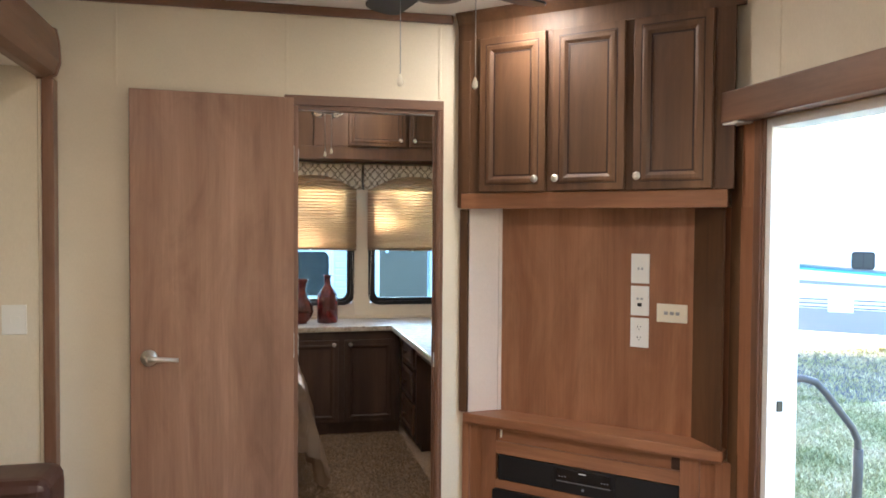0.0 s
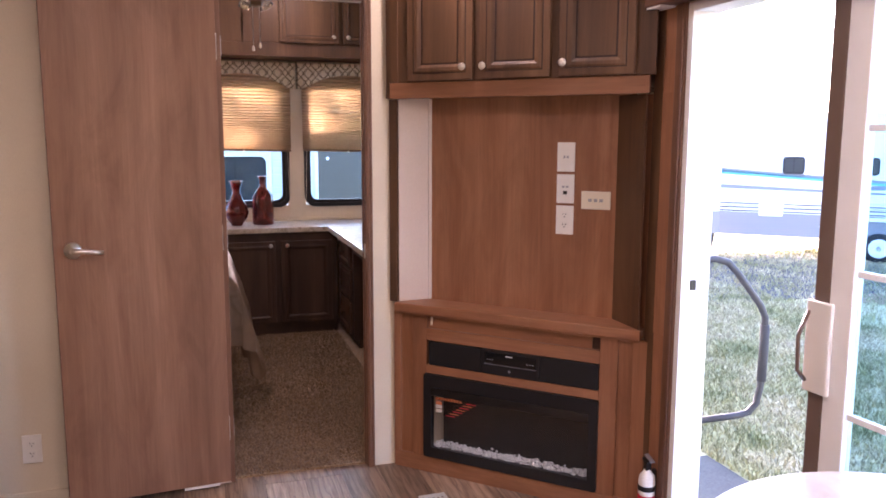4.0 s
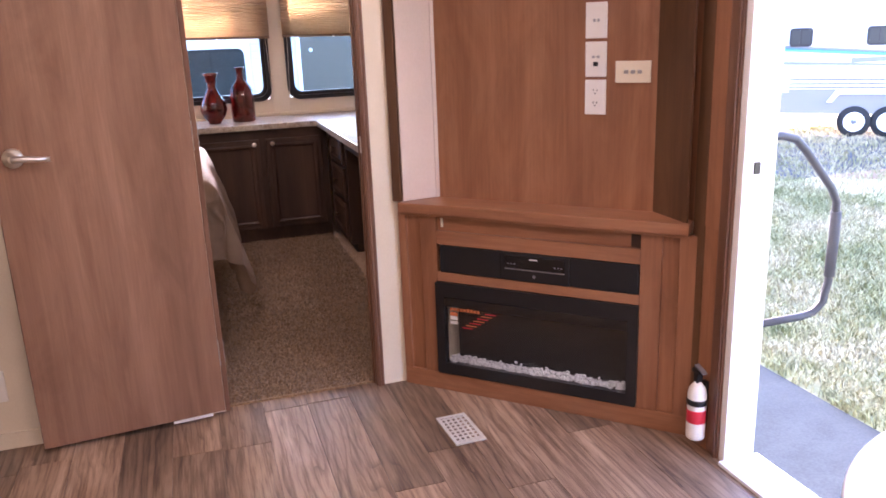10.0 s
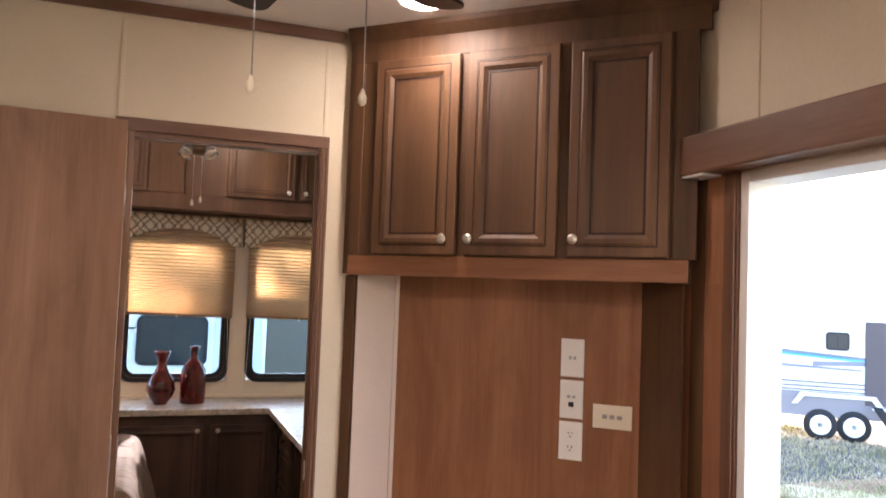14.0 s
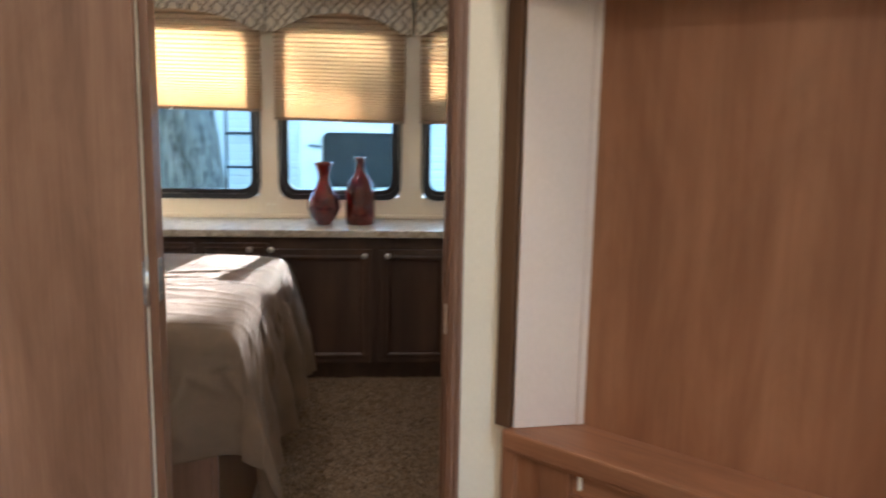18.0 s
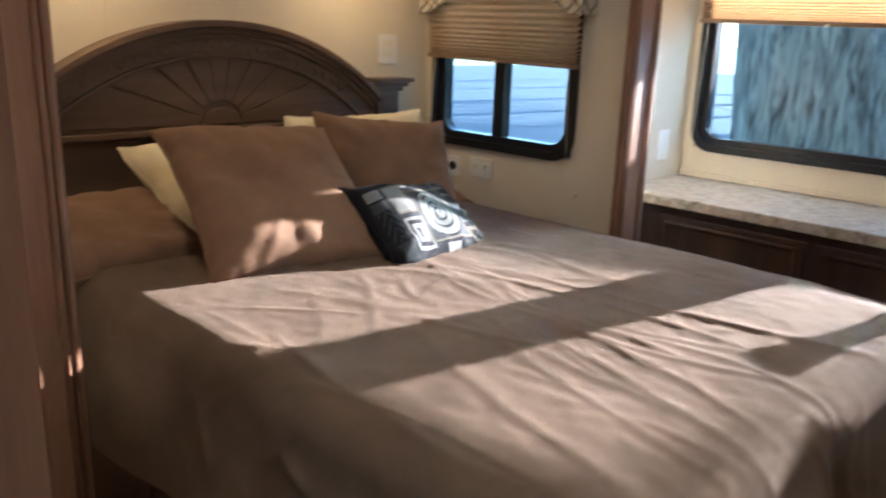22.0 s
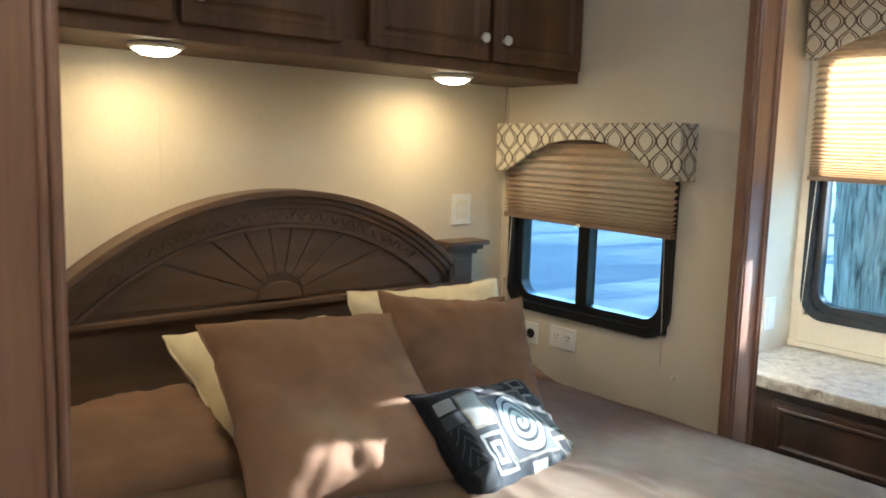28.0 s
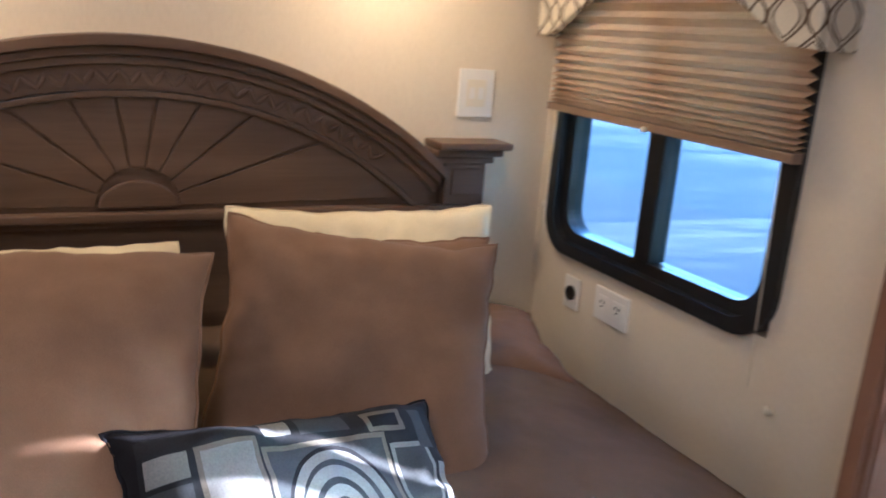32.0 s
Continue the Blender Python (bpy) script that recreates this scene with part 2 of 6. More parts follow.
def tube(pts, r, n=10, closed=False):
    """A round bar along a line of points."""
    bm = bmesh.new()
    pts = [Vector(p) for p in pts]
    rings, side = [], None
    for i, p in enumerate(pts):
        if closed:
            d = pts[(i + 1) % len(pts)] - pts[i - 1]
        else:
            d = pts[min(i + 1, len(pts) - 1)] - pts[max(i - 1, 0)]
        d.normalize()
        side = (side - d * side.dot(d)).normalized() if side else d.orthogonal().normalized()
        up = d.cross(side)
        rr = r[i] if isinstance(r, (list, tuple)) else r
        rings.append([bm.verts.new(p + rr * (side * math.cos(k * math.tau / n) + up * math.sin(k * math.tau / n))) for k in range(n)])
    pairs = list(zip(rings, rings[1:])) + ([(rings[-1], rings[0])] if closed else [])
    for a, b in pairs:
        for k in range(n):
            bm.faces.new((a[k], a[(k + 1) % n], b[(k + 1) % n], b[k])).smooth = True
    if not closed:
        bm.faces.new(rings[0][::-1])
        bm.faces.new(rings[-1])
    return bm


def lathe(profile, n=32, smooth=True):
    """Turns (radius, height) pairs about z."""
    bm = bmesh.new()
    rings = [[bm.verts.new((max(r, 1e-4) * math.cos(k * math.tau / n), max(r, 1e-4) * math.sin(k * math.tau / n), z)) for k in range(n)] for r, z in profile]
    for a, b in zip(rings, rings[1:]):
        for k in range(n):
            bm.faces.new((a[k], a[(k + 1) % n], b[(k + 1) % n], b[k])).smooth = smooth
    bm.faces.new(rings[0][::-1])
    bm.faces.new(rings[-1])
    return bm


def prism(outline, depth, axis="y", bev=0.0):
    """An outline in two axes, thickened along the third: axis y takes (x, z), x takes (y, z), z takes (x, y)."""
    bm = bmesh.new()
    place = {"y": lambda p, d: (p[0], d, p[1]), "x": lambda p, d: (d, p[0], p[1]), "z": lambda p, d: (p[0], p[1], d)}[axis]
    a = [bm.verts.new(place(p, depth[0])) for p in outline]
    b = [bm.verts.new(place(p, depth[1])) for p in outline]
    n = len(outline)
    fa, fb = bm.faces.new(a), bm.faces.new(b[::-1])
    for k in range(n):
        bm.faces.new((a[k], b[k], b[(k + 1) % n], a[(k + 1) % n]))
    bmesh.ops.recalc_face_normals(bm, faces=bm.faces[:])
    if bev:
        edges = [e for e in bm.edges if fa in e.link_faces or fb in e.link_faces]
        bmesh.ops.bevel(bm, geom=edges, offset=bev, segments=2, affect="EDGES", profile=0.6)
    return bm


def ring_frame(outer, inner, depth, axis="y"):
    """A frame between two outlines of the same number of points."""
    bm = bmesh.new()
    place = {"y": lambda p, d: (p[0], d, p[1]), "x": lambda p, d: (d, p[0], p[1]), "z": lambda p, d: (p[0], p[1], d)}[axis]
    o0, o1 = [[bm.verts.new(place(p, d)) for p in outer] for d in depth]
    i0, i1 = [[bm.verts.new(place(p, d)) for p in inner] for d in depth]
    n = len(outer)
    for k in range(n):
        j = (k + 1) % n
        for q in ((o0[k], o0[j], i0[j], i0[k]), (o1[k], i1[k], i1[j], o1[j]), (o0[k], o1[k], o1[j], o0[j]), (i0[k], i0[j], i1[j], i1[k])):
            bm.faces.new(q)
    bmesh.ops.recalc_face_normals(bm, faces=bm.faces[:])
    return bm


def rounded(x0, x1, z0, z1, r, n=6):
    """A rectangle's outline with round corners."""
    pts = []
    for cx, cz, a0 in ((x1 - r, z1 - r, 0), (x0 + r, z1 - r, 90), (x0 + r, z0 + r, 180), (x1 - r, z0 + r, 270)):
        pts += [(cx + r * math.cos(radians(a0 + 90 * k / n)), cz + r * math.sin(radians(a0 + 90 * k / n))) for k in range(n + 1)]
    return pts


def mesh_of(name, bm, mat):
    me = bpy.data.meshes.new(name)
    bm.to_mesh(me)
    bm.free()
    for m in mat if isinstance(mat, (list, tuple)) else (mat,):
        me.materials.append(m)
    return me


def part(name, bm, mat, parent=None, label=""):
    ob = new(name, mesh_of(name, bm, mat))
    ob.parent = parent
    return tagged(ob, label)


def thing(name, label, category, m=None, group=""):
    ob = new(name)
    ob.empty_display_size = 0.1
    if m is not None:
        ob.matrix_world = m
    return tagged(ob, label, category, group)


def solid(name, bm, mat, label, category, m=None, group=""):
    ob = part(name, bm, mat)
    if m is not None:
        ob.matrix_world = m
    return tagged(ob, label, category, group)


def setting(name, bm, mat, label, category):
    return tagged(part(name, bm, mat), label, category, kind="structure")


def inset_bm(bm, face, steps):
    """Insets a face again and again: (width, depth) pairs."""
    for w, d in steps:
        bmesh.ops.inset_region(bm, faces=[face], thickness=w, depth=d, use_even_offset=True)
    return bm


def raised_door(w, h, t=0.02, rail=0.055):
    """A cabinet door in local x and z with a raised panel on its -y side; returns its frame and its panel."""
    bm = box((0, 0, 0), (w, t, h), 0.004)
    f = min(bm.faces, key=lambda q: (round(q.calc_center_median().y, 4), -q.calc_area()))
    inset_bm(bm, f, [(rail * 0.42, 0.0), (rail * 0.10, 0.003), (rail * 0.06, 0.0), (rail * 0.12, 0.0), (rail * 0.10, -0.004), (rail * 0.18, -0.008)])
    m = rail + 0.001
    panel = box((m, 0.0065, m), (w - m, 0.016, h - m), 0.002, 1)
    return bm, panel


def knob_bm(r=0.015):
    return moved(lathe([(0.006, 0), (0.005, 0.012), (r * 0.8, 0.016), (r, 0.021), (r * 0.9, 0.026), (r * 0.45, 0.030)], 20), pose(0, 0, 0, 90))


def cabinet_door(parent, x, y, z, w, h, mat, knob=None, knob_label="brushed nickel knob", rz=0, t=0.02, rail=0.055):
    """A door with its panel, shadow line and knob under a cabinet."""
    a, b = raised_door(w, h, t, rail)
    d = part("door", a, mat, parent)
    d.matrix_basis = pose(x, y, z, 0, 0, rz)
    part("panel", b, mat, d)
    r = rail
    part("glaze_line", ring_frame([(r - 0.004, r - 0.004), (w - r + 0.004, r - 0.004), (w - r + 0.004, h - r + 0.004), (r - 0.004, h - r + 0.004)],
                                  [(r + 0.003, r + 0.003), (w - r - 0.003, r + 0.003), (w - r - 0.003, h - r - 0.003), (r + 0.003, h - r - 0.003)], (0.0045, 0.0068)), WOOD_GLAZE, d)
    q = 0.46 * rail
    part("glaze_line", ring_frame([(q - 0.003, q - 0.003), (w - q + 0.003, q - 0.003), (w - q + 0.003, h - q + 0.003), (q - 0.003, h - q + 0.003)],
                                  [(q + 0.001, q + 0.001), (w - q - 0.001, q + 0.001), (w - q - 0.001, h - q - 0.001), (q + 0.001, h - q - 0.001)], (-0.0006, 0.0028)), WOOD_GLAZE, d)
    if knob:
        k = part("knob", moved(knob_bm(), pose(knob[0], 0, knob[1])), NICKEL, d, knob_label)
    return d

# ---- plan, in metres ----
WY, WT = 3.0, 0.05                      # partition: living face and thickness
OX0, OX1, OZ = 0.470, 1.056, 2.005       # its doorway
XR = 1.955                              # entry-side wall, inner face
XL = -0.43                              # living slide-out opening
CZ, CB = 2.40, 2.50                     # ceilings of the living room and the bedroom
XB = -0.55                              # bedroom side wall beside the slide-out
XC = -0.69                              # the same wall past the slide-out, by the counter
XH = -1.43                              # headboard wall
YN, YF = 3.27, 5.15                     # slide-out side walls
YW, YC = 5.88, 5.40                     # window wall and counter front
EY0, EY1, EZ = 1.10, 2.05, 1.88         # entry doorway in the entry-side wall
BZ = 0.79                               # bed top
CTZ = 0.80                              # counter top
GZ = -0.95                              # ground outside


# ---- floors, walls, ceilings ----
def plank_material():
    m, nt, bs = nodes_of("vinyl_plank")
    oi = nt.nodes.new("ShaderNodeObjectInfo")
    tc = nt.nodes.new("ShaderNodeTexCoord")
    ad = nt.nodes.new("ShaderNodeVectorMath")
    ad.operation = "ADD"
    sc = nt.nodes.new("ShaderNodeVectorMath")
    sc.operation = "SCALE"
    sc.inputs[0].default_value = (37.0, 61.0, 23.0)
    nt.links.new(oi.outputs["Random"], sc.inputs["Scale"])
    nt.links.new(tc.outputs["Object"], ad.inputs[0])
    nt.links.new(sc.outputs[0], ad.inputs[1])
    mp = nt.nodes.new("ShaderNodeMapping")
    mp.inputs["Scale"].default_value = (1.0, 0.16, 1.0)
    nt.links.new(ad.outputs[0], mp.inputs[0])
    warp = noise_tex(nt, mp.outputs[0], 4.5, 3, 0.55, 0.5)
    sep = nt.nodes.new("ShaderNodeSeparateXYZ")
    nt.links.new(mp.outputs[0], sep.inputs[0])
    arch = calc(nt, "ADD", calc(nt, "MULTIPLY", warp, 8.0), calc(nt, "MULTIPLY", sep.outputs["X"], 24.0))
    rings = calc(nt, "FRACT", arch)                      # growth rings, sharp on one side
    mp2 = nt.nodes.new("ShaderNodeMapping")
    mp2.inputs["Scale"].default_value = (1.0, 0.05, 1.0)
    nt.links.new(ad.outputs[0], mp2.inputs[0])
    fine = noise_tex(nt, mp2.outputs[0], 62, 5, 0.72)
    broad = noise_tex(nt, mp.outputs[0], 5, 4, 0.6, 1.0)
    col = ramp(nt, rings, [(0.0, (0.06, 0.031, 0.018)), (0.14, (0.20, 0.122, 0.074)), (0.4, (0.37, 0.25, 0.163)), (0.97, (0.27, 0.174, 0.11))])
    col = mixc(nt, 0.5, col, ramp(nt, broad, [(0.34, (0.085, 0.05, 0.03)), (0.5, (0.27, 0.178, 0.112)), (0.66, (0.50, 0.365, 0.248))]))
    col = mixc(nt, 0.85, col, ramp(nt, fine, [(0.36, (0.38, 0.31, 0.27)), (0.56, (1, 1, 1))]), "MULTIPLY")
    knot = nt.nodes.new("ShaderNodeTexVoronoi")
    knot.inputs["Scale"].default_value = 3.2
    mpk = nt.nodes.new("ShaderNodeMapping")
    mpk.inputs["Scale"].default_value = (1.0, 0.45, 1.0)
    nt.links.new(ad.outputs[0], mpk.inputs[0])
    nt.links.new(mpk.outputs[0], knot.inputs["Vector"])
    col = mixc(nt, 1.0, col, ramp(nt, knot.outputs["Distance"], [(0.015, (0.3, 0.22, 0.18)), (0.09, (1, 1, 1))]), "MULTIPLY")
    col = vary(nt, col, 0.75)
    nt.links.new(col, bs.inputs["Base Color"])
    bs.inputs["Roughness"].default_value, bs.inputs["Coat Weight"].default_value = 0.46, 0.0
    bump(nt, bs, fine, 0.15, 0.0006)
    return m


PLANK = plank_material()


def carpet_material():
    m, nt, bs = nodes_of("carpet")
    vec = coords(nt)
    a, b = noise_tex(nt, vec, 210, 3, 0.7), noise_tex(nt, vec, 4, 3)
    col = ramp(nt, a, [(0.3, (0.10, 0.058, 0.028)), (0.5, (0.25, 0.152, 0.072)), (0.68, (0.48, 0.325, 0.175))])
    col = mixc(nt, 0.35, col, ramp(nt, b, [(0.3, (0.6, 0.58, 0.55)), (0.7, (1, 1, 1))]), "MULTIPLY")
    ri = nt.nodes.new("ShaderNodeNewGeometry")
    h = nt.nodes.new("ShaderNodeHueSaturation")
    v = calc(nt, "MULTIPLY_ADD", ri.outputs["Random Per Island"], 0.9)
    v.node.inputs[2].default_value = 0.6
    nt.links.new(v, h.inputs["Value"])
    nt.links.new(col, h.inputs["Color"])
    nt.links.new(h.outputs[0], bs.inputs["Base Color"])
    bs.inputs["Roughness"].default_value, bs.inputs["Sheen Weight"].default_value = 0.95, 0.3
    bump(nt, bs, a, 1.0, 0.006)
    return m


CARPET = carpet_material()
floor = setting("floor", join(box((XL, -3.0, -0.05), (XR + 0.1, WY + 0.03, -0.004)), box((XL - 1.0, -3.0, -0.05), (XL, WY, 0.012))),
                GROUND_DARK, "vinyl plank floor of the living room", "floor")
carpet = setting("floor_bedroom", box((XH - 0.05, WY + 0.03, -0.05), (XR + 0.1, YW + 0.1, 0.008)), CARPET, "beige frieze carpet of the bedroom", "carpet")
slide_carpet = setting("floor_slide", box((XL - 0.95, -2.9, 0.012), (XL + 0.12, WY - 0.02, 0.022)), CARPET, "beige frieze carpet at the slide-out", "carpet")

# partition with its doorway
setting("wall_north", join(box((XL - 1.0, WY, 0), (OX0, WY + WT, CZ)), box((OX1, WY, 0), (XR + 0.08, WY + WT, CZ)), box((OX0, WY, OZ), (OX1, WY + WT, CZ))),
        WALL, "cream vinyl partition wall with a doorway", "wall")
# entry-side wall with its doorway
setting("wall_east", join(box((XR, -3.0, -0.1), (XR + 0.08, EY0, CZ)), box((XR, EY1, -0.1), (XR + 0.08, WY, CZ)), box((XR, EY0, EZ), (XR + 0.08, EY1, CZ))),
        WALL, "cream wall on the entry side", "wall")
setting("wall_south", box((XL - 1.1, -3.08, 0), (XR + 0.08, -3.0, CZ)), WALL, "plain cream end wall", "wall")
setting("wall_west", join(box((XL - 1.08, -3.0, 0), (XL - 1.0, WY, CZ))), WALL, "plain cream slide-out wall", "wall")
setting("ceiling", box((XL - 1.1, -3.08, CZ), (XR + 0.16, WY + 0.02, CZ + 0.06)), CEIL, "white ceiling panels of the living room", "ceiling")
setting("ceiling_bedroom", box((XH - 0.05, WY + 0.02, CB), (XR + 0.16, YW + 0.1, CB + 0.06)), CEIL, "white ceiling of the bedroom", "ceiling")


def wall_with_windows(axis, at, thick, u0, u1, z0, z1, holes):
    """A wall across u at one place with round-cornered window holes (u0, u1, z0, z1): strips between, above and below."""
    holes = sorted(holes)
    bms, u = [], u0
    place = (lambda a, b, c, d: box((a, at, c), (b, at + thick, d))) if axis == "y" else (lambda a, b, c, d: box((at, a, c), (at + thick, b, d)))
    for h in holes:
        bms += [place(u, h[0], z0, z1), place(h[0], h[1], z0, h[2]), place(h[0], h[1], h[3], z1)]
        u = h[1]
    bms.append(place(u, u1, z0, z1))
    return join(*bms)


WINZ0, WINZ1 = 0.905, 1.87
WIN_A, WIN_B, WIN_C = (-0.655, 0.275), (0.37, 1.045), (1.155, 1.83)
wins = [(a + 0.012, b - 0.012, WINZ0 + 0.012, WINZ1 - 0.012) for a, b in (WIN_A, WIN_B, WIN_C)]
setting("wall_window", wall_with_windows("y", YW, 0.05, XC - 0.06, XR + 0.08, 0, CB, wins), WALL, "cream end wall with three windows", "wall")
SW = (-1.385, -0.70, 0.905, 1.53)      # slide-out window
setting("wall_slide_far", wall_with_windows("y", YF, 0.045, XH - 0.05, XB + 0.08, 0, CB, [(SW[0] + 0.012, SW[1] - 0.012, SW[2] + 0.012, SW[3] - 0.012)]),
        WALL, "cream slide-out side wall with a window", "wall")
setting("wall_headboard", box((XH - 0.05, YN, 0), (XH, YF, CB)), WALL, "cream wall behind the headboard", "wall")
setting("wall_slide_near", box((XH - 0.05, YN - 0.045, 0), (XB + 0.08, YN, CB)), WALL, "cream slide-out side wall", "wall")
setting("wall_bed_west", join(box((XB - 0.05, WY + WT, 0), (XB, YN - 0.045, CB)), box((XC - 0.05, YF + 0.045, 0), (XC, YW, CB))), WALL, "cream bedroom side wall", "wall")
setting("wall_bed_east", box((XR, WY + WT, 0), (XR + 0.08, YW, CB)), WALL, "cream bedroom wall on the entry side", "wall")


# ---- doorway, trims ----
def casing(name, m, w, h, label):
    """A flat wood architrave with beads around a doorway, in local x and z, standing proud on -y."""
    th = thing(name, label, "door frame", m)
    th["kind"] = "structure"
    c = 0.040
    for nm, a, b, mat in (("jamb", (w, -0.012, 0), (w + 0.027, 0, h), WOOD_TRIM), ("head", (-c, -0.012, h), (w + 0.027, 0, h + c), WOOD_TRIM_X)):
        part(nm, box(a, b, 0.003), mat, th)
    for nm, x0, x1 in (("bead", w + 0.006, w + 0.012), ("bead", w + 0.017, w + 0.022)):
        part(nm, box((x0, -0.017, 0), (x1, -0.011, h), 0.002), WOOD_TRIM, th)
    return th


dw = casing("door_frame_1", pose(OX0, WY, 0), OX1 - OX0, OZ, "brown wood-print door frame with beaded edges")
part("lining", box((-0.002, -0.001, 0), (0.016, WT + 0.001, OZ), 0.002), WOOD_TRIM, dw)
part("lining", box((OX1 - OX0 - 0.004, -0.001, 0), (OX1 - OX0 + 0.002, WT + 0.001, OZ), 0.002), WOOD_TRIM, dw)
part("lining", box((0.017, -0.001, OZ - 0.016), (OX1 - OX0 - 0.005, WT + 0.001, OZ + 0.001), 0.002), WOOD_TRIM_X, dw)
part("stop", box((OX1 - OX0 - 0.010, 0.020, 0), (OX1 - OX0 - 0.0045, WT - 0.012, OZ - 0.018), 0.002), WOOD_TRIM, dw)
for nm, a, b in (("jamb", (-0.045, WT, 0), (-0.006, WT + 0.004, OZ)), ("jamb", (OX1 - OX0 + 0.008, WT, 0), (OX1 - OX0 + 0.053, WT + 0.012, OZ)), ("head", (-0.045, WT, OZ), (OX1 - OX0 + 0.045, WT + 0.012, OZ + 0.045))):
    part(nm, box(a, b, 0.003), WOOD_TRIM, dw)
part("strike_plate", box((OX1 - OX0 - 0.007, 0.002, 0.93), (OX1 - OX0 - 0.003, 0.019, 0.99)), NICKEL, dw)

# open bedroom door, folded back against the partition
DANG = 186.2
door = tagged(thing("door_1", "open wood-print bedroom door folded against the wall", "door", pose(OX0 - 0.002, WY - 0.003, 0, 0, 0, DANG)), kind="structure")
DW, DH0, DH1 = 0.612, 0.022, 2.03
part("leaf", box((0.004, 0.0, DH0), (DW, 0.034, DH1), 0.002), WOOD_DOOR, door)
part("edge_strip", box((DW + 0.0005, 0.001, DH0), (DW + 0.002, 0.033, DH1)), WOOD_TRIM, door)
part("sweep", box((0.05, 0.033, 0.012), (0.19, 0.0365, 0.021)), WHITE_PLASTIC, door, "white sweep strip under the door")
rose = part("rose", moved(lathe([(0.031, 0), (0.031, 0.006), (0.026, 0.011), (0.013, 0.013), (0.012, 0.04)], 28), pose(DW - 0.065, 0.034, 1.02, -90)), NICKEL, door, "round nickel rose")
part("lever", tube([(DW - 0.065, 0.072, 1.02), (DW - 0.08, 0.078, 1.02), (DW - 0.115, 0.079, 1.018), (DW - 0.17, 0.076, 1.013)], [0.012, 0.011, 0.009, 0.0075], 14), NICKEL, door, "nickel lever handle")
for hz in (0.24, 1.04, 1.79):
    h = part("hinge", tube([(0.002, 0.001, hz - 0.05), (0.002, 0.001, hz + 0.05)], 0.0045, 12), NICKEL, door, "nickel hinge")
    part("hinge_leaf", box((0.0025, 0.005, hz - 0.042), (0.004, 0.028, hz + 0.042)), STEEL, h)
    for dz in (-0.028, 0.0, 0.028):
        part("screw", moved(lathe([(0.004, 0), (0.003, 0.0015)], 10), pose(0.0025, 0.018, hz + dz, 0, -90)), NICKEL, h)
    hl = part("hinge_leaf", box((0.0162, 0.003, hz - 0.042), (0.018, 0.028, hz + 0.042)), STEEL, dw, "steel hinge leaf")
    for dz in (-0.028, 0.0, 0.028):
        part("screw", moved(lathe([(0.004, 0), (0.003, 0.0015)], 10), pose(0.018, 0.016, hz + dz, 0, 90)), NICKEL, hl)

# wall battens on the partition
for bx in (0.44, 1.067, -0.2):
    setting("trim_batten", box((bx - 0.006, WY - 0.004, OZ + 0.05), (bx + 0.006, WY, CZ - 0.045), 0.0015), WALL, "thin cream batten over a panel seam", "trim")
setting("trim_crown", box((XL - 0.98, WY - 0.022, CZ - 0.036), (1.12, WY, CZ), 0.005), WOOD_TRIM_X, "dark wood crown strip under the ceiling", "trim")
setting("trim_crown_east", box((XR - 0.022, -2.9, CZ - 0.036), (XR, 2.16, CZ), 0.005), WOOD_TRIM_Y, "dark wood crown strip under the ceiling", "trim")
setting("baseboard", box((-0.40, WY - 0.010, 0), (OX0 - 0.05, WY, 0.06), 0.003), WALL, "cream skirting board", "baseboard")

# living slide-out: fascia, post, end wall, ceiling
fas = thing("slide_fascia", "stained wood fascia over the living slide-out", "fascia", pose(XL, 0, 0))
fas["kind"] = "structure"
prof = [(0.0, 2.06), (0.0, 2.235), (0.035, 2.245), (0.065, 2.235), (0.075, 2.18), (0.078, 2.12), (0.062, 2.075), (0.03, 2.06)]
fb = prism([(x - 0.03, z) for x, z in prof], (-2.9, 2.93), "y", 0.004)
part("board", fb, WOOD_TRIM_Y, fas)
part("end_cap", prism([(x - 0.034, z - 0.004) for x, z in prof[:1]] + [(x - 0.028, z + (0.006 if z > 2.15 else -0.006)) for x, z in prof[1:]], (2.931, 2.955), "y", 0.004), WOOD_TRIM, fas)
post = thing("slide_post", "stained wood post at the living slide-out", "trim", pose(XL, 2.93, 0))
post["kind"] = "structure"
part("board", box((-0.016, 0, 0.02), (0.026, 0.068, 2.06), 0.004), WOOD_TRIM, post)
part("bead", box((-0.03, 0.01, 0.02), (-0.018, 0.06, 2.06), 0.004), WALL, post, "cream edge bead")
setting("wall_slide_end", box((XL - 1.0, 2.945, 0), (XL - 0.032, 2.998, 2.10)), WALL, "cream end wall of the living slide-out", "wall")
setting("ceiling_slide", box((XL - 1.0, -2.9, 2.10), (XL - 0.035, 2.998, 2.13)), CEIL, "low ceiling of the living slide-out", "ceiling")


def plate(name, m, w, h, label, mat, holes=(), category="switch"):
    """A wall plate in local x and z, proud on -y; holes are (x, z, w, h, material)."""
    th = thing(name, label, category, m)
    part("cover", box((-w / 2, -0.006, -h / 2), (w / 2, 0, h / 2), 0.0025), mat, th)
    for i, (hx, hz, hw, hh, hm) in enumerate(holes):
        part("insert", box((hx - hw / 2, -0.0075 - 0.0006 * i, hz - hh / 2), (hx + hw / 2, -0.005, hz + hh / 2), 0.0012), hm, th)
    return th


def slots(x, z):
    return [(x - 0.006, z + 0.003, 0.0022, 0.008, BLACK_PLASTIC), (x + 0.006, z + 0.003, 0.0022, 0.007, BLACK_PLASTIC), (x, z - 0.007, 0.004, 0.004, BLACK_PLASTIC)]


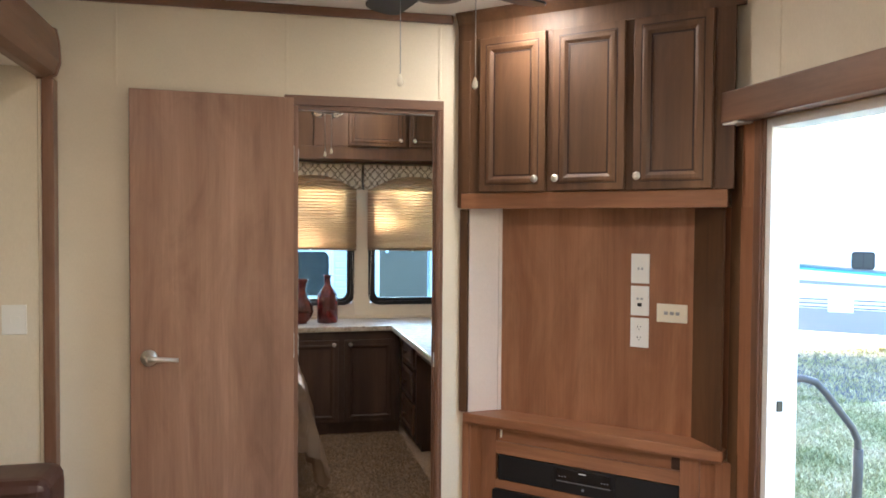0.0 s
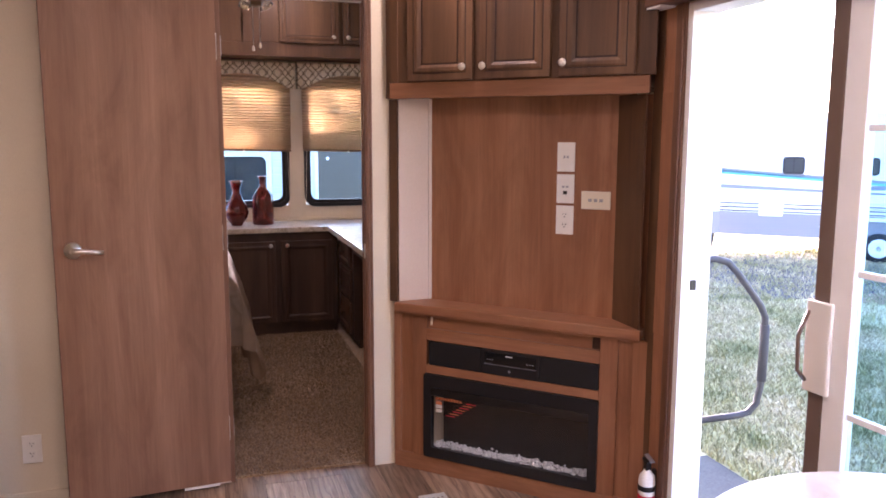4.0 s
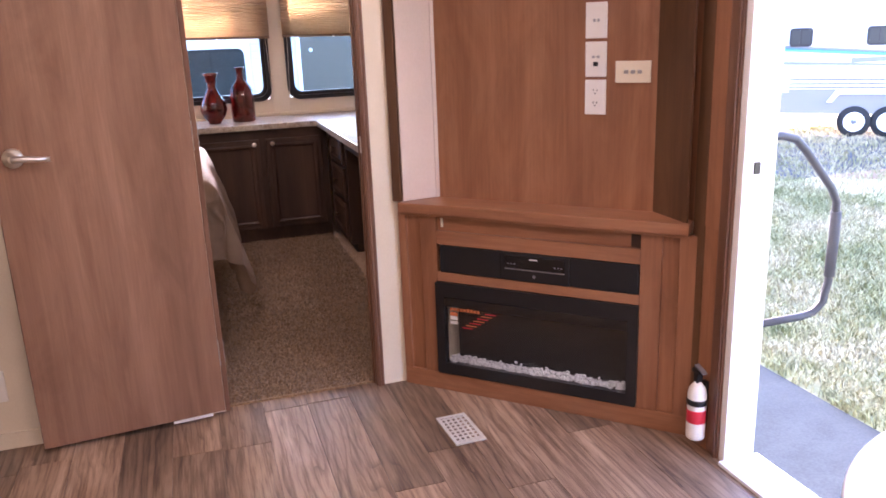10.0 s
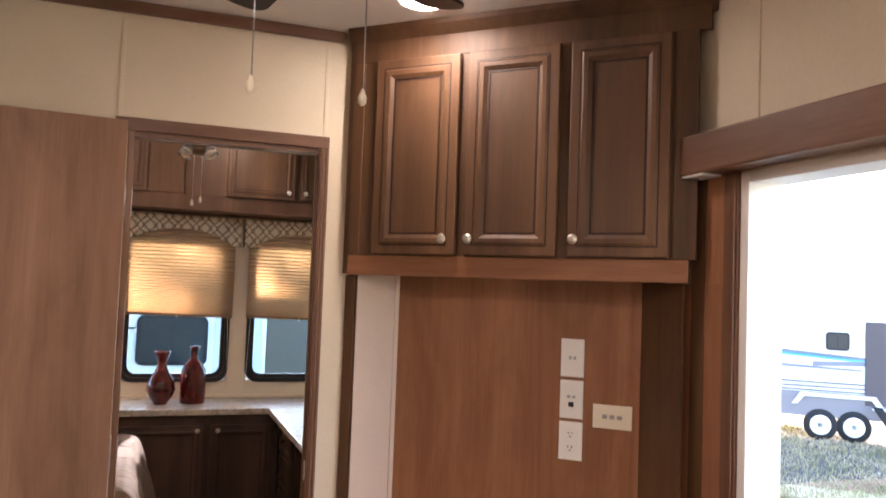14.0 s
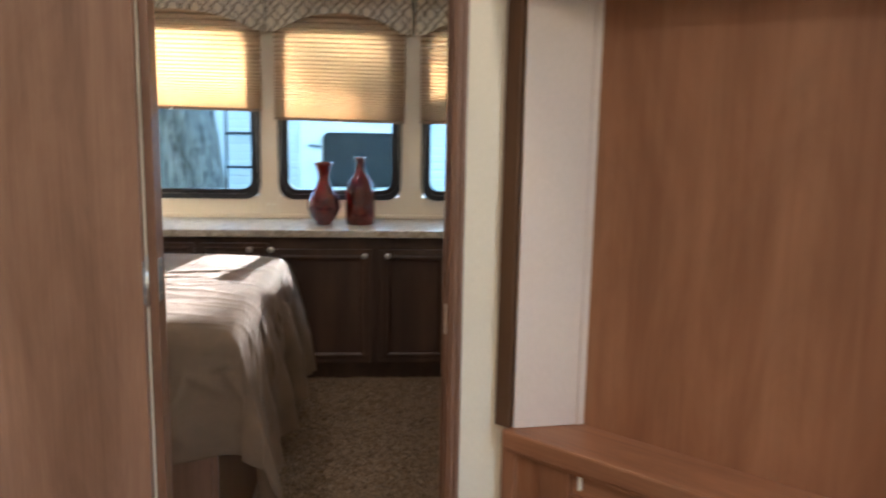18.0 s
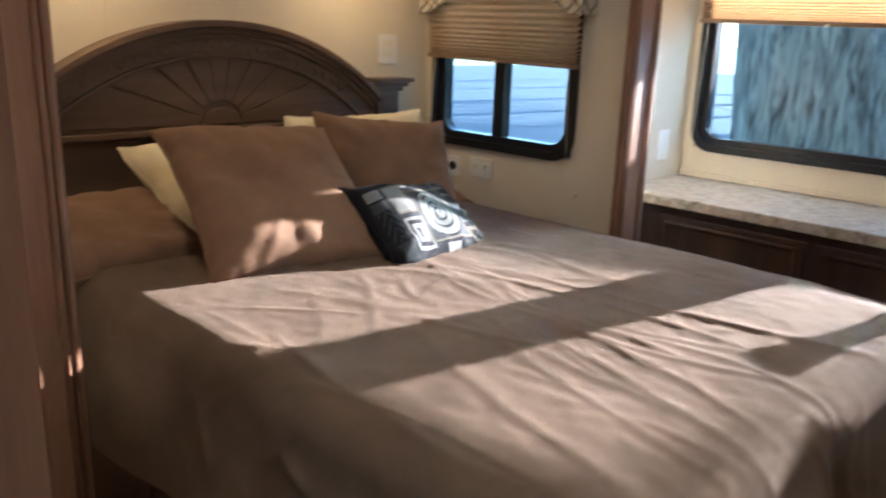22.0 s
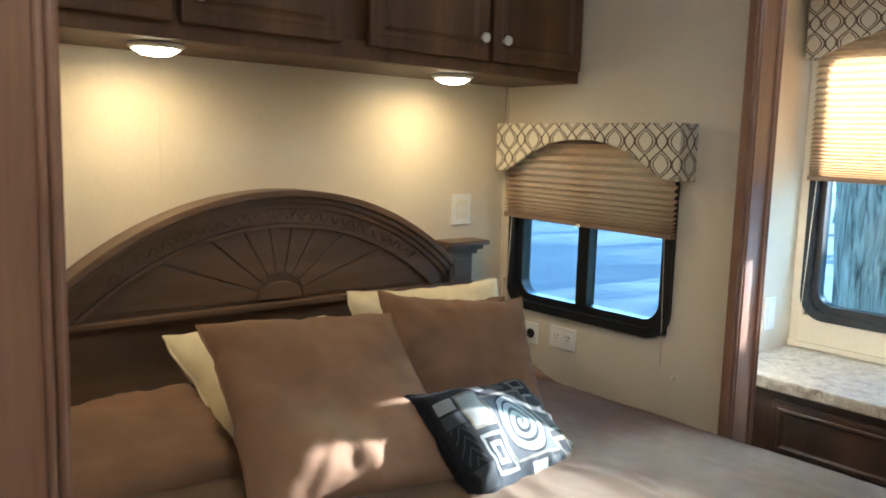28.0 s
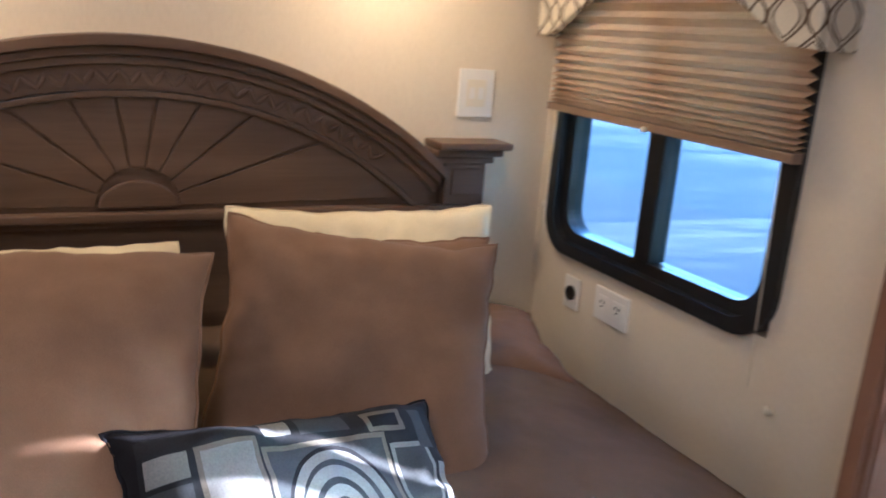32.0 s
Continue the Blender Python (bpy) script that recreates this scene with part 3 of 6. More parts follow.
wv = thing("window_valance", "wood-wrapped window valance with a folded dark shade", "valance", pose(-0.79, 2.944, 1.345))
part("board", box((-0.19, -0.075, 0.0), (0.175, -0.055, 0.125), 0.004), WOOD_UNIT_X, wv)
part("return", box((0.1755, -0.075, 0.0), (0.192, 0, 0.125), 0.004), WOOD_TRIM, wv)
part("shade_stack", box((-0.18, -0.05, -0.10), (0.165, -0.015, -0.001), 0.003), STEEL, wv)
plate("light_switch", pose(-0.545, 2.945, 1.17), 0.085, 0.11, "white double light switch on the slide-out wall", WHITE_PLASTIC, [(-0.016, 0, 0.012, 0.024, WHITE_PLASTIC), (0.016, 0, 0.012, 0.024, WHITE_PLASTIC)])
plate("wall_outlet", pose(-0.275, WY, 0.235), 0.07, 0.114, "white duplex outlet low on the partition", WHITE_PLASTIC, [(0, 0.02, 0.03, 0.026, WHITE_PLASTIC), (0, -0.02, 0.03, 0.026, WHITE_PLASTIC)] + slots(0, 0.02) + slots(0, -0.02), "outlet")

# ---- corner entertainment unit (local x along its face, y into it) ----
UNIT = pose(1.177, 2.961, 0, 0, 0, -45)
UL = 1.09
unit = thing("entertainment_unit", "stained wood corner unit with a television niche", "wall unit", UNIT)
F0 = 0.012                                # face of the lower part
part("base_plinth", box((-0.02, F0, 0.0), (UL, F0 + 0.02, 0.07), 0.002), WOOD_UNIT_X, unit)
part("stile", box((-0.02, F0 - 0.002, 0.07), (0.012, F0 + 0.02, 0.70), 0.003), WOOD_UNIT, unit)
part("stile", box((0.012, F0 + 0.012, 0.07), (0.072, F0 + 0.02, 0.70)), WOOD_UNIT, unit)
part("stile", box((0.072, F0, 0.07), (0.14, F0 + 0.02, 0.70), 0.003), WOOD_UNIT, unit)
part("stile", box((0.895, F0, 0.07), (0.965, F0 + 0.02, 0.70), 0.003), WOOD_UNIT, unit)
part("stile", box((0.965, F0 + 0.012, 0.07), (1.02, F0 + 0.02, 0.70)), WOOD_UNIT, unit)
part("stile", box((1.02, F0 - 0.002, 0.07), (UL, F0 + 0.02, 0.70), 0.003), WOOD_UNIT, unit)
part("rail", box((0.14, F0, 0.445), (0.895, F0 + 0.02, 0.482), 0.002), WOOD_UNIT_X, unit)
part("rail", box((0.14, F0, 0.588), (0.895, F0 + 0.02, 0.640), 0.002), WOOD_UNIT_X, unit)
part("rail", box((0.14, F0, 0.692), (0.895, F0 + 0.02, 0.703), 0.002), WOOD_UNIT_X, unit)
part("slot_back", box((0.14, F0 + 0.016, 0.638), (0.86, F0 + 0.022, 0.694)), WOOD_UNIT_X, unit)
part("slot_end", box((0.86, F0 + 0.018, 0.638), (0.895, F0 + 0.08, 0.694)), WOOD_GLAZE, unit)
part("slot_tab", box((0.158, F0 + 0.004, 0.655), (0.163, F0 + 0.014, 0.69)), IVORY_PLASTIC, unit)
part("mantel", box((-0.006, -0.012, 0.703), (1.05, 0.16, 0.742), 0.005), WOOD_UNIT_X, unit)
part("mantel_lip", box((0.0, -0.004, 0.694), (1.045, 0.006, 0.704), 0.002), WOOD_UNIT_X, unit)
part("niche_back", box((0.09, 0.127, 0.742), (0.972, 0.140, 1.62)), WOOD_UNIT, unit)
part("niche_side", moved(box((0, -0.006, 0.7435), (0.155, 0, 1.60)), pose(0.005, 0.012, 0, 0, 0, 52)), WALL_PALE, unit, "pale board at the niche side")
part("side_batten", moved(box((0.134, -0.010, 0.743), (0.139, -0.004, 1.60), 0.001), pose(0.005, 0.012, 0, 0, 0, 52)), WALL_PALE, unit)
# Shade on this side is put into the colour with the darker cherry.
part("niche_side", moved(box((0, 0, 0.743), (0.184, 0.008, 1.597)), pose(0.905, 0.1265, 0, 0, 0, -44)), WOOD_CHERRY, unit, "niche side board, its shade put in with dark cherry")
part("niche_side", moved(box((1.944, 2.10, 0.743), (1.9535, 2.40, 1.597)), UNIT.inverted()), WOOD_UNIT, unit)
part("corner_stile", box((-0.034, 0.002, 0.742), (0.002, 0.02, 1.595), 0.003), WOOD_CHERRY, unit)
# upper cabinet
UF = -0.030
part("cabinet_side", box((-0.03, UF + 0.004, 1.60), (-0.012, 0.13, 2.40), 0.002), WOOD_CHERRY, unit)
part("cabinet_bottom", box((-0.01, UF + 0.006, 1.605), (1.05, 0.128, 1.622)), WOOD_CHERRY, unit)
part("face_rail", box((-0.010, UF, 1.597), (1.055, UF + 0.02, 1.66), 0.002), WOOD_UNIT_X, unit)
part("face_rail", box((-0.012, UF, 2.285), (1.105, UF + 0.02, 2.352), 0.002), WOOD_CHERRY, unit)
part("face_back", box((-0.010, UF + 0.002, 1.6605), (1.011, UF + 0.018, 2.2845)), WOOD_CHERRY, unit)
part("crown", prism([(-0.028, 2.335), (-0.028, 2.352), (-0.050, 2.384), (-0.055, 2.399), (0.0, 2.399), (0.0, 2.335)], (-0.03, 1.12), "x", 0.002), WOOD_CHERRY, unit)
part("face_stile", box((1.012, UF - 0.004, 1.66), (1.075, UF + 0.016, 2.285), 0.003), WOOD_CHERRY, unit)
part("face_stile", box((-0.012, UF - 0.002, 1.66), (0.03, UF + 0.016, 2.285), 0.003), WOOD_CHERRY, unit)
for x0, x1, kx in ((0.086, 0.376, 0.256), (0.406, 0.692, 0.022), (0.725, 1.005, 0.022)):
    cabinet_door(unit, x0, UF - 0.022, 1.663, x1 - x0, 0.618, WOOD_CHERRY, (kx, 0.048), t=0.021, rail=0.066)
# electronics
stereo = thing("stereo", "black stereo in the corner unit", "stereo", UNIT @ pose(0.155, F0 - 0.006, 0.484))
part("grille", box((0, 0, 0), (0.245, 0.02, 0.102), 0.004), BLACK_MESH, stereo)
part("grille", box((0.50, 0, 0), (0.738, 0.02, 0.102), 0.004), BLACK_MESH, stereo)
part("faceplate", box((0.245, -0.002, 0.0), (0.50, 0.02, 0.102), 0.004), BLACK_PLASTIC, stereo)
part("display", box((0.262, -0.004, 0.048), (0.484, 0, 0.094), 0.002), BLACK_GLASS, stereo)
part("disc_slot", box((0.262, -0.0045, 0.042), (0.484, -0.001, 0.0455)), STEEL, stereo)
part("badge", box((0.355, -0.0052, 0.082), (0.385, -0.0035, 0.086)), WHITE_PLASTIC, stereo)
part("emblem", moved(lathe([(0.006, 0), (0.0055, 0.002)], 16), pose(0.372, -0.002, 0.022, 90)), STEEL, stereo)
for bx in (0.272, 0.284, 0.296, 0.446, 0.458, 0.47):
    part("button", box((bx, -0.0055, 0.061), (bx + 0.006, -0.0035, 0.065), 0.0008), STEEL, stereo)
fire = thing("electric_fireplace", "black glass-fronted electric fireplace with crystal bed", "fireplace", UNIT @ pose(0.132, F0 - 0.012, 0.076))
FW, FH = 0.765, 0.368
part("frame", ring_frame(rounded(0, FW, 0, FH, 0.008), rounded(0.036, FW - 0.036, 0.045, FH - 0.055, 0.004), (0, 0.03)), BLACK_PLASTIC, fire)
part("upper_band", box((0.036, -0.001, FH - 0.092), (FW - 0.036, 0.02, FH - 0.0555), 0.002), BLACK_GLASS, fire)
part("firebox", join(box((0.036, 0.12, 0.02), (FW - 0.036, 0.124, FH - 0.05)), box((0.036, 0.028, 0.02), (FW - 0.036, 0.124, 0.0262))), BLACK_SATIN, fire)
gm, gnt, gbs = nodes_of("fire_glass")
gbs.inputs["Base Color"].default_value, gbs.inputs["Roughness"].default_value = (0.75, 0.75, 0.76, 1), 0.03
gbs.inputs["Transmission Weight"].default_value, gbs.inputs["IOR"].default_value = 1.0, 1.45
fg = part("glass", box((0.037, 0.010, 0.046), (FW - 0.037, 0.013, FH - 0.093)), gm, fire)
fg.visible_shadow = False
crystal = plain("crystal", (0.58, 0.60, 0.62), 0.12, grain=0.05, relief=0.0, coat=0.6)
rng = random.Random(4)
cb = bmesh.new()
for i in range(620):
    r = rng.uniform(0.005, 0.009)
    b = bmesh.new()
    bmesh.ops.create_icosphere(b, subdivisions=1, radius=r)
    x = rng.uniform(0.045, FW - 0.045)
    m = pose(x, rng.uniform(0.022, 0.062), 0.044 + abs(rng.gauss(0, 0.008)), rng.uniform(0, 360), rng.uniform(0, 360), 0) @ Matrix.Diagonal((1, 0.7, 1.2, 1))
    b.transform(m)
    me = bpy.data.meshes.new("tmp")
    b.to_mesh(me)
    b.free()
    cb.from_mesh(me)
    bpy.data.meshes.remove(me)
tagged(part("crystals", cb, crystal, fire, "heap of clear glass crystals"), kind="stuff")


stk = part("sticker", moved(box((0, 0, 0), (0.03, 0.001, 0.014)), pose(0.056, 0.0085, FH - 0.145)), WHITE_PLASTIC, fire, "white and orange sticker on the glass")
orange = plain("orange_label", (0.62, 0.2, 0.07), 0.5)
part("stripe", box((0.056, 0.0085, FH - 0.129), (0.086, 0.0095, FH - 0.115)), orange, stk)
part("stripe", box((0.056, 0.0085, FH - 0.163), (0.086, 0.0095, FH - 0.150)), WHITE_PLASTIC, stk)
part("lettering", join(*[box((0.056 + i * 0.014, 0.008, FH - 0.108), (0.066 + i * 0.014, 0.009, FH - (0.094 if i in (5, 6) else 0.098)), 0.001) for i in range(9)]), orange, stk, "orange script lettering drawn as bars")
for i in range(7):
    part("text_line", box((0.20 - i * 0.016, 0.0085, FH - 0.108 - i * 0.011), (0.245 - i * 0.016, 0.0092, FH - 0.1045 - i * 0.011)), RED_PAINT if i % 2 == 0 else orange, stk)

# plates in the niche
for i, (zc, holes) in enumerate(((1.367, [(-0.006, 0.0, 0.008, 0.010, STEEL), (0.008, 0.0, 0.008, 0.010, STEEL)]),
                                 (1.243, [(-0.008, 0.008, 0.010, 0.008, STEEL), (0.008, 0.008, 0.010, 0.008, STEEL), (0, -0.015, 0.016, 0.014, BLACK_PLASTIC)]),
                                 (1.120, [(0, 0.02, 0.03, 0.026, WHITE_PLASTIC), (0, -0.02, 0.03, 0.026, WHITE_PLASTIC)] + slots(0, 0.02) + slots(0, -0.02)))):
    plate("wall_plate", UNIT @ pose(0.703, 0.127, zc), 0.072, 0.114, ("white cable plate in the niche", "white socket plate in the niche", "white duplex outlet in the niche")[i], WHITE_PLASTIC, holes, "outlet")
plate("wall_plate", UNIT @ pose(0.827, 0.127, 1.202), 0.116, 0.07, "ivory plate with three jacks in the niche", IVORY_PLASTIC, [(dx, 0, 0.014, 0.012, STEEL) for dx in (-0.022, 0, 0.022)], "outlet")

# floor register
VENT = plain("ivory_metal", (0.58, 0.55, 0.49), 0.4, grain=0.12)
vent = thing("floor_register", "ivory metal floor register set in the planks", "vent", pose(1.245, 2.541, 0, 0, 0, 2.5))
part("rim", ring_frame([(-0.055, -0.103), (0.055, -0.103), (0.055, 0.103), (-0.055, 0.103)], [(-0.043, -0.09), (0.043, -0.09), (0.043, 0.09), (-0.043, 0.09)], (0.0, 0.005), "z"), VENT, vent)
part("well", box((-0.043, -0.09, -0.003), (0.043, 0.09, -0.0005)), BLACK_SATIN, vent)
for i in range(4):
    part("slat", box((-0.0285 + i * 0.019 - 0.004, -0.09, 0.001), (-0.0285 + i * 0.019 + 0.004, 0.09, 0.004)), VENT, vent)
for i in range(8):
    part("crossbar", box((-0.043, -0.0805 + i * 0.023 - 0.004, 0.0012), (0.043, -0.0805 + i * 0.023 + 0.004, 0.0038)), VENT, vent)

# fire extinguisher
ext = thing("fire_extinguisher", "white fire extinguisher with a black valve", "extinguisher", pose(1.912, 2.125, 0.045) @ Matrix.Scale(0.82, 4))
part("cylinder", lathe([(0.030, 0), (0.036, 0.006), (0.037, 0.02), (0.037, 0.19), (0.033, 0.215), (0.018, 0.235), (0.014, 0.245)], 28), WHITE_PLASTIC, ext)
part("label", lathe([(0.0374, 0.075), (0.0376, 0.076), (0.0376, 0.128), (0.0374, 0.129)], 28), RED_PAINT, ext, "red label band")
part("strap", lathe([(0.0385, 0.150), (0.040, 0.152), (0.040, 0.172), (0.0385, 0.174)], 28), BLACK_PLASTIC, ext, "black strap")
part("valve", join(box((-0.013, -0.013, 0.24), (0.013, 0.013, 0.285), 0.004), box((-0.016, -0.03, 0.282), (0.016, 0.022, 0.297), 0.004)), BLACK_PLASTIC, ext)
part("lever", moved(box((-0.011, -0.045, 0), (0.011, 0.015, 0.006), 0.002), pose(0, 0, 0.302, 18)), STEEL, ext, "steel squeeze lever")
part("bracket", box((0.030, -0.014, 0.03), (0.049, 0.014, 0.24), 0.003), BLACK_PLASTIC, ext)


# ---- bedroom: fabrics and finishes ----
def trellis(name, ground, line):
    """Ogee trellis print."""
    m, nt, bs = nodes_of(name)
    tc = nt.nodes.new("ShaderNodeTexCoord")
    sp = nt.nodes.new("ShaderNodeSeparateXYZ")
    nt.links.new(tc.outputs["Object"], sp.inputs[0])
    u = calc(nt, "MULTIPLY", calc(nt, "ADD", sp.outputs["X"], sp.outputs["Y"]), 1 / 0.112)
    v = calc(nt, "MULTIPLY", calc(nt, "SUBTRACT", sp.outputs["Z"], 0.112), math.tau / 0.131)
    mask = None
    for k in (0, 1):                       # two staggered columns of ogee bodies and hexagons
        a = calc(nt, "ABSOLUTE", calc(nt, "SUBTRACT", calc(nt, "FRACT", calc(nt, "ADD", u, 0.5 * k)), 0.5))
        f = calc(nt, "MULTIPLY", calc(nt, "COSINE", v), 0.24 if k == 0 else -0.24)
        f = calc(nt, "ADD", f, 0.08)
        outer = calc(nt, "LESS_THAN", calc(nt, "ABSOLUTE", calc(nt, "SUBTRACT", a, calc(nt, "ABSOLUTE", f))), 0.030)
        inner = calc(nt, "LESS_THAN", calc(nt, "ABSOLUTE", calc(nt, "SUBTRACT", a, calc(nt, "SUBTRACT", f, 0.095))), 0.022)
        both = calc(nt, "MAXIMUM", outer, inner)
        mask = both if mask is None else calc(nt, "MAXIMUM", mask, both)
    weave = noise_tex(nt, coords(nt), 500, 2)
    c = mixc(nt, mask, ground, line)
    c = mixc(nt, 0.25, c, ramp(nt, weave, [(0.35, (0.6, 0.6, 0.6)), (0.65, (1, 1, 1))]), "MULTIPLY")
    nt.links.new(c, bs.inputs["Base Color"])
    bs.inputs["Roughness"].default_value = 0.85
    bump(nt, bs, weave, 0.25, 0.0008)
    return m


TRELLIS = trellis("trellis_print", (0.72, 0.66, 0.52), (0.13, 0.09, 0.055))


def granite():
    m, nt, bs = nodes_of("granite_laminate")
    vec = coords(nt)
    a, b = noise_tex(nt, vec, 26, 6, 0.7, 0.6), noise_tex(nt, vec, 140, 3)
    c = ramp(nt, a, [(0.28, (0.13, 0.10, 0.075)), (0.45, (0.42, 0.36, 0.28)), (0.62, (0.60, 0.55, 0.46)), (0.78, (0.36, 0.31, 0.25))])
    c = mixc(nt, 0.4, c, ramp(nt, b, [(0.3, (0.35, 0.3, 0.26)), (0.6, (1, 1, 1))]), "MULTIPLY")
    nt.links.new(c, bs.inputs["Base Color"])
    bs.inputs["Roughness"].default_value = 0.28
    return m


GRANITE = granite()


def pleat_cloth():
    m, nt, bs = nodes_of("pleated_shade")
    out = nt.nodes["Material Output"]
    n = noise_tex(nt, coords(nt, (1, 1, 6)), 30, 3)
    c = ramp(nt, n, [(0.3, (0.50, 0.36, 0.24)), (0.7, (0.60, 0.45, 0.31))])
    nt.links.new(c, bs.inputs["Base Color"])
    bs.inputs["Roughness"].default_value = 0.8
    tr = nt.nodes.new("ShaderNodeBsdfTranslucent")
    tr.inputs["Color"].default_value = (0.82, 0.56, 0.28, 1)
    mx = nt.nodes.new("ShaderNodeMixShader")
    mx.inputs[0].default_value = 0.17
    nt.links.new(bs.outputs[0], mx.inputs[1])
    nt.links.new(tr.outputs[0], mx.inputs[2])
    nt.links.new(mx.outputs[0], out.inputs["Surface"])
    return m


PLEAT = pleat_cloth()
pg, pgn, pgb = nodes_of("window_glass")
pgb.inputs["Base Color"].default_value = (0.48, 0.70, 0.82, 1)
pgb.inputs["Roughness"].default_value, pgb.inputs["IOR"].default_value = 0.0, 1.12
pgb.inputs["Transmission Weight"].default_value = 1.0
GLASS = pg


def window(name, x0, x1, z0, z1, y, label, blind_z, tilt=0.0, bar=None):
    """A round-cornered RV window in a wall at y, seen from -y, with a pleated shade hung to blind_z."""
    w = tagged(thing(name, label, "window", pose((x0 + x1) / 2, y, z0)), kind="structure")
    W, H = x1 - x0, z1 - z0
    part("window_frame", ring_frame(rounded(-W / 2, W / 2, 0, H, 0.085, 8), rounded(-W / 2 + 0.028, W / 2 - 0.028, 0.028, H - 0.028, 0.07, 8), (-0.016, 0.06)), BLACK_SATIN, w)
    part("gasket", ring_frame(rounded(-W / 2 + 0.028, W / 2 - 0.028, 0.028, H - 0.028, 0.07, 8), rounded(-W / 2 + 0.052, W / 2 - 0.052, 0.052, H - 0.052, 0.055, 8), (0.006, 0.05)), BLACK_PLASTIC, w)
    g = part("pane", box((-W / 2 + 0.05, 0.026, 0.05), (W / 2 - 0.05, 0.029, H - 0.05)), GLASS, w)
    g.visible_shadow = False
    if bar is not None:
        part("mullion", box((bar - 0.028, 0.0, 0.053), (bar + 0.020, 0.045, H - 0.053), 0.004), BLACK_SATIN, w)
    return w


def pleated_shade(x0, x1, ztop, zbot, y, label, slope=0.0):
    """A pleated shade between two rails; slope lowers its far end."""
    sh = thing("pleated_shade", label, "window shade", pose((x0 + x1) / 2, y, zbot))
    W, H = x1 - x0, ztop - zbot
    n = max(8, int(H / 0.0175))
    bm = bmesh.new()
    rows = []
    cols = 26
    for i in range(2 * n + 1):
        f = i / (2 * n)
        z = H * (0.32 * f + 0.68 * f * f)
        d = 0.012 * (1 if i % 2 else -1)
        rows.append([bm.verts.new((-W / 2 + W * k / cols, d + 0.002 * math.sin(7.0 * k / cols + 3 * f), z + slope * (k / cols) * (1 - f))) for k in range(cols + 1)])
    for a, b in zip(rows, rows[1:]):
        for k in range(cols):
            bm.faces.new((a[k], a[k + 1], b[k + 1], b[k]))
    part("pleats", bm, PLEAT, sh)
    part("bottom_rail", prism([(-W / 2, -0.014), (W / 2, -0.014 + slope), (W / 2, 0.002 + slope), (-W / 2, 0.002)], (-0.012, 0.012), "y", 0.002), plain("shade_rail", (0.24, 0.16, 0.1), 0.5), sh)
    part("head_rail", box((-W / 2, -0.014, H), (W / 2, 0.014, H + 0.02), 0.003), WHITE_PLASTIC, sh)
    part("pull_tab", moved(lathe([(0.006, 0), (0.007, 0.006), (0.004, 0.01)], 12), pose(0.0, -0.016, -0.016 + slope / 2)), IVORY_PLASTIC, sh)
    for sx in (-1, 1):
        part("guide_cord", tube([(sx * (W / 2 - 0.03), 0.0, -0.01), (sx * (W / 2 - 0.012), -0.004, -zbot + 0.84 if sx else 0)], 0.0011, 6), IVORY_PLASTIC, sh)
    return sh


def valance(x0, x1, z0, z1, y, arch, label, depth=0.085):
    """A padded box valance with an arched lower edge."""
    v = thing("valance", label, "valance", pose((x0 + x1) / 2, y, z0))
    W, H = x1 - x0, z1 - z0
    pts = [(-W / 2, 0), (-W / 2, H), (W / 2, H), (W / 2, 0), (W / 2 - 0.055, 0.004)]
    n = 22
    for i in range(n + 1):
        a = 1 - 2 * i / n
        pts.append((a * (W / 2 - 0.10), 0.028 + arch * (1 - abs(a) ** 2.2)))
    pts.append((-W / 2 + 0.055, 0.004))
    part("front", prism(pts, (-depth, -depth + 0.018), "y", 0.006), TRELLIS, v)
    for sx in (-1, 1):
        part("return", box((sx * W / 2 - (0.016 if sx > 0 else 0), -depth + 0.0185, 0), (sx * W / 2 + (0.016 if sx < 0 else 0), 0, H), 0.003), TRELLIS, v)
    part("top_board", box((-W / 2 + 0.017, -depth + 0.0185, H - 0.014), (W / 2 - 0.017, 0, H - 0.002)), WALL, v)
    return v


for i, ((a, b), bz, lab) in enumerate(((WIN_A, 1.405, "black-framed bedroom window beside the slide-out"), (WIN_B, 1.352, "black-framed bedroom window behind the vases"), (WIN_C, 1.345, "black-framed bedroom window in the corner"))):
    window(f"window_{i + 1}", a, b, WINZ0, WINZ1, YW, lab, bz)
    tagged(pleated_shade(a - 0.01 if i else a + 0.005, b + 0.012, WINZ1 + 0.06, bz, YW - 0.040, "tan pleated shade half lowered over a window", -0.012), group="shades on the end wall")
    tagged(valance(a - (0.045 if i else 0.02), b + 0.045, 1.795, 1.985, YW, 0.075, "trellis-print valance over a bedroom window", 0.09), group="valances on the end wall")
window("window_4", SW[0], SW[1], SW[2], SW[3], YF, "black-framed sliding window in the slide-out", 1.24, bar=-0.005)
pleated_shade(SW[0] + 0.005, SW[1] + 0.012, SW[3] - 0.01, 1.245, YF - 0.036, "tan pleated shade half lowered in the slide-out", -0.012)
valance(-1.395, -0.65, 1.39, 1.555, YF, 0.085, "cream and brown trellis-print arched valance", 0.085)

# ---- slide-out trims ----


def slide_jamb(name, y0, y1, x, label):
    t = thing(name, label, "trim", pose(x, 0, 0))
    t["kind"] = "structure"
    part("board", box((-0.025, y0, 0.01), (0.0, y1, CB), 0.004), WOOD_JAMB, t)
    for yb in (y0 + 0.012, y0 + 0.026, y1 - 0.026, y1 - 0.012):
        part("bead", tube([(0.001, yb, 0.012), (0.001, yb, CB - 0.002)], 0.0062, 8), WOOD_JAMB, t)
    return t


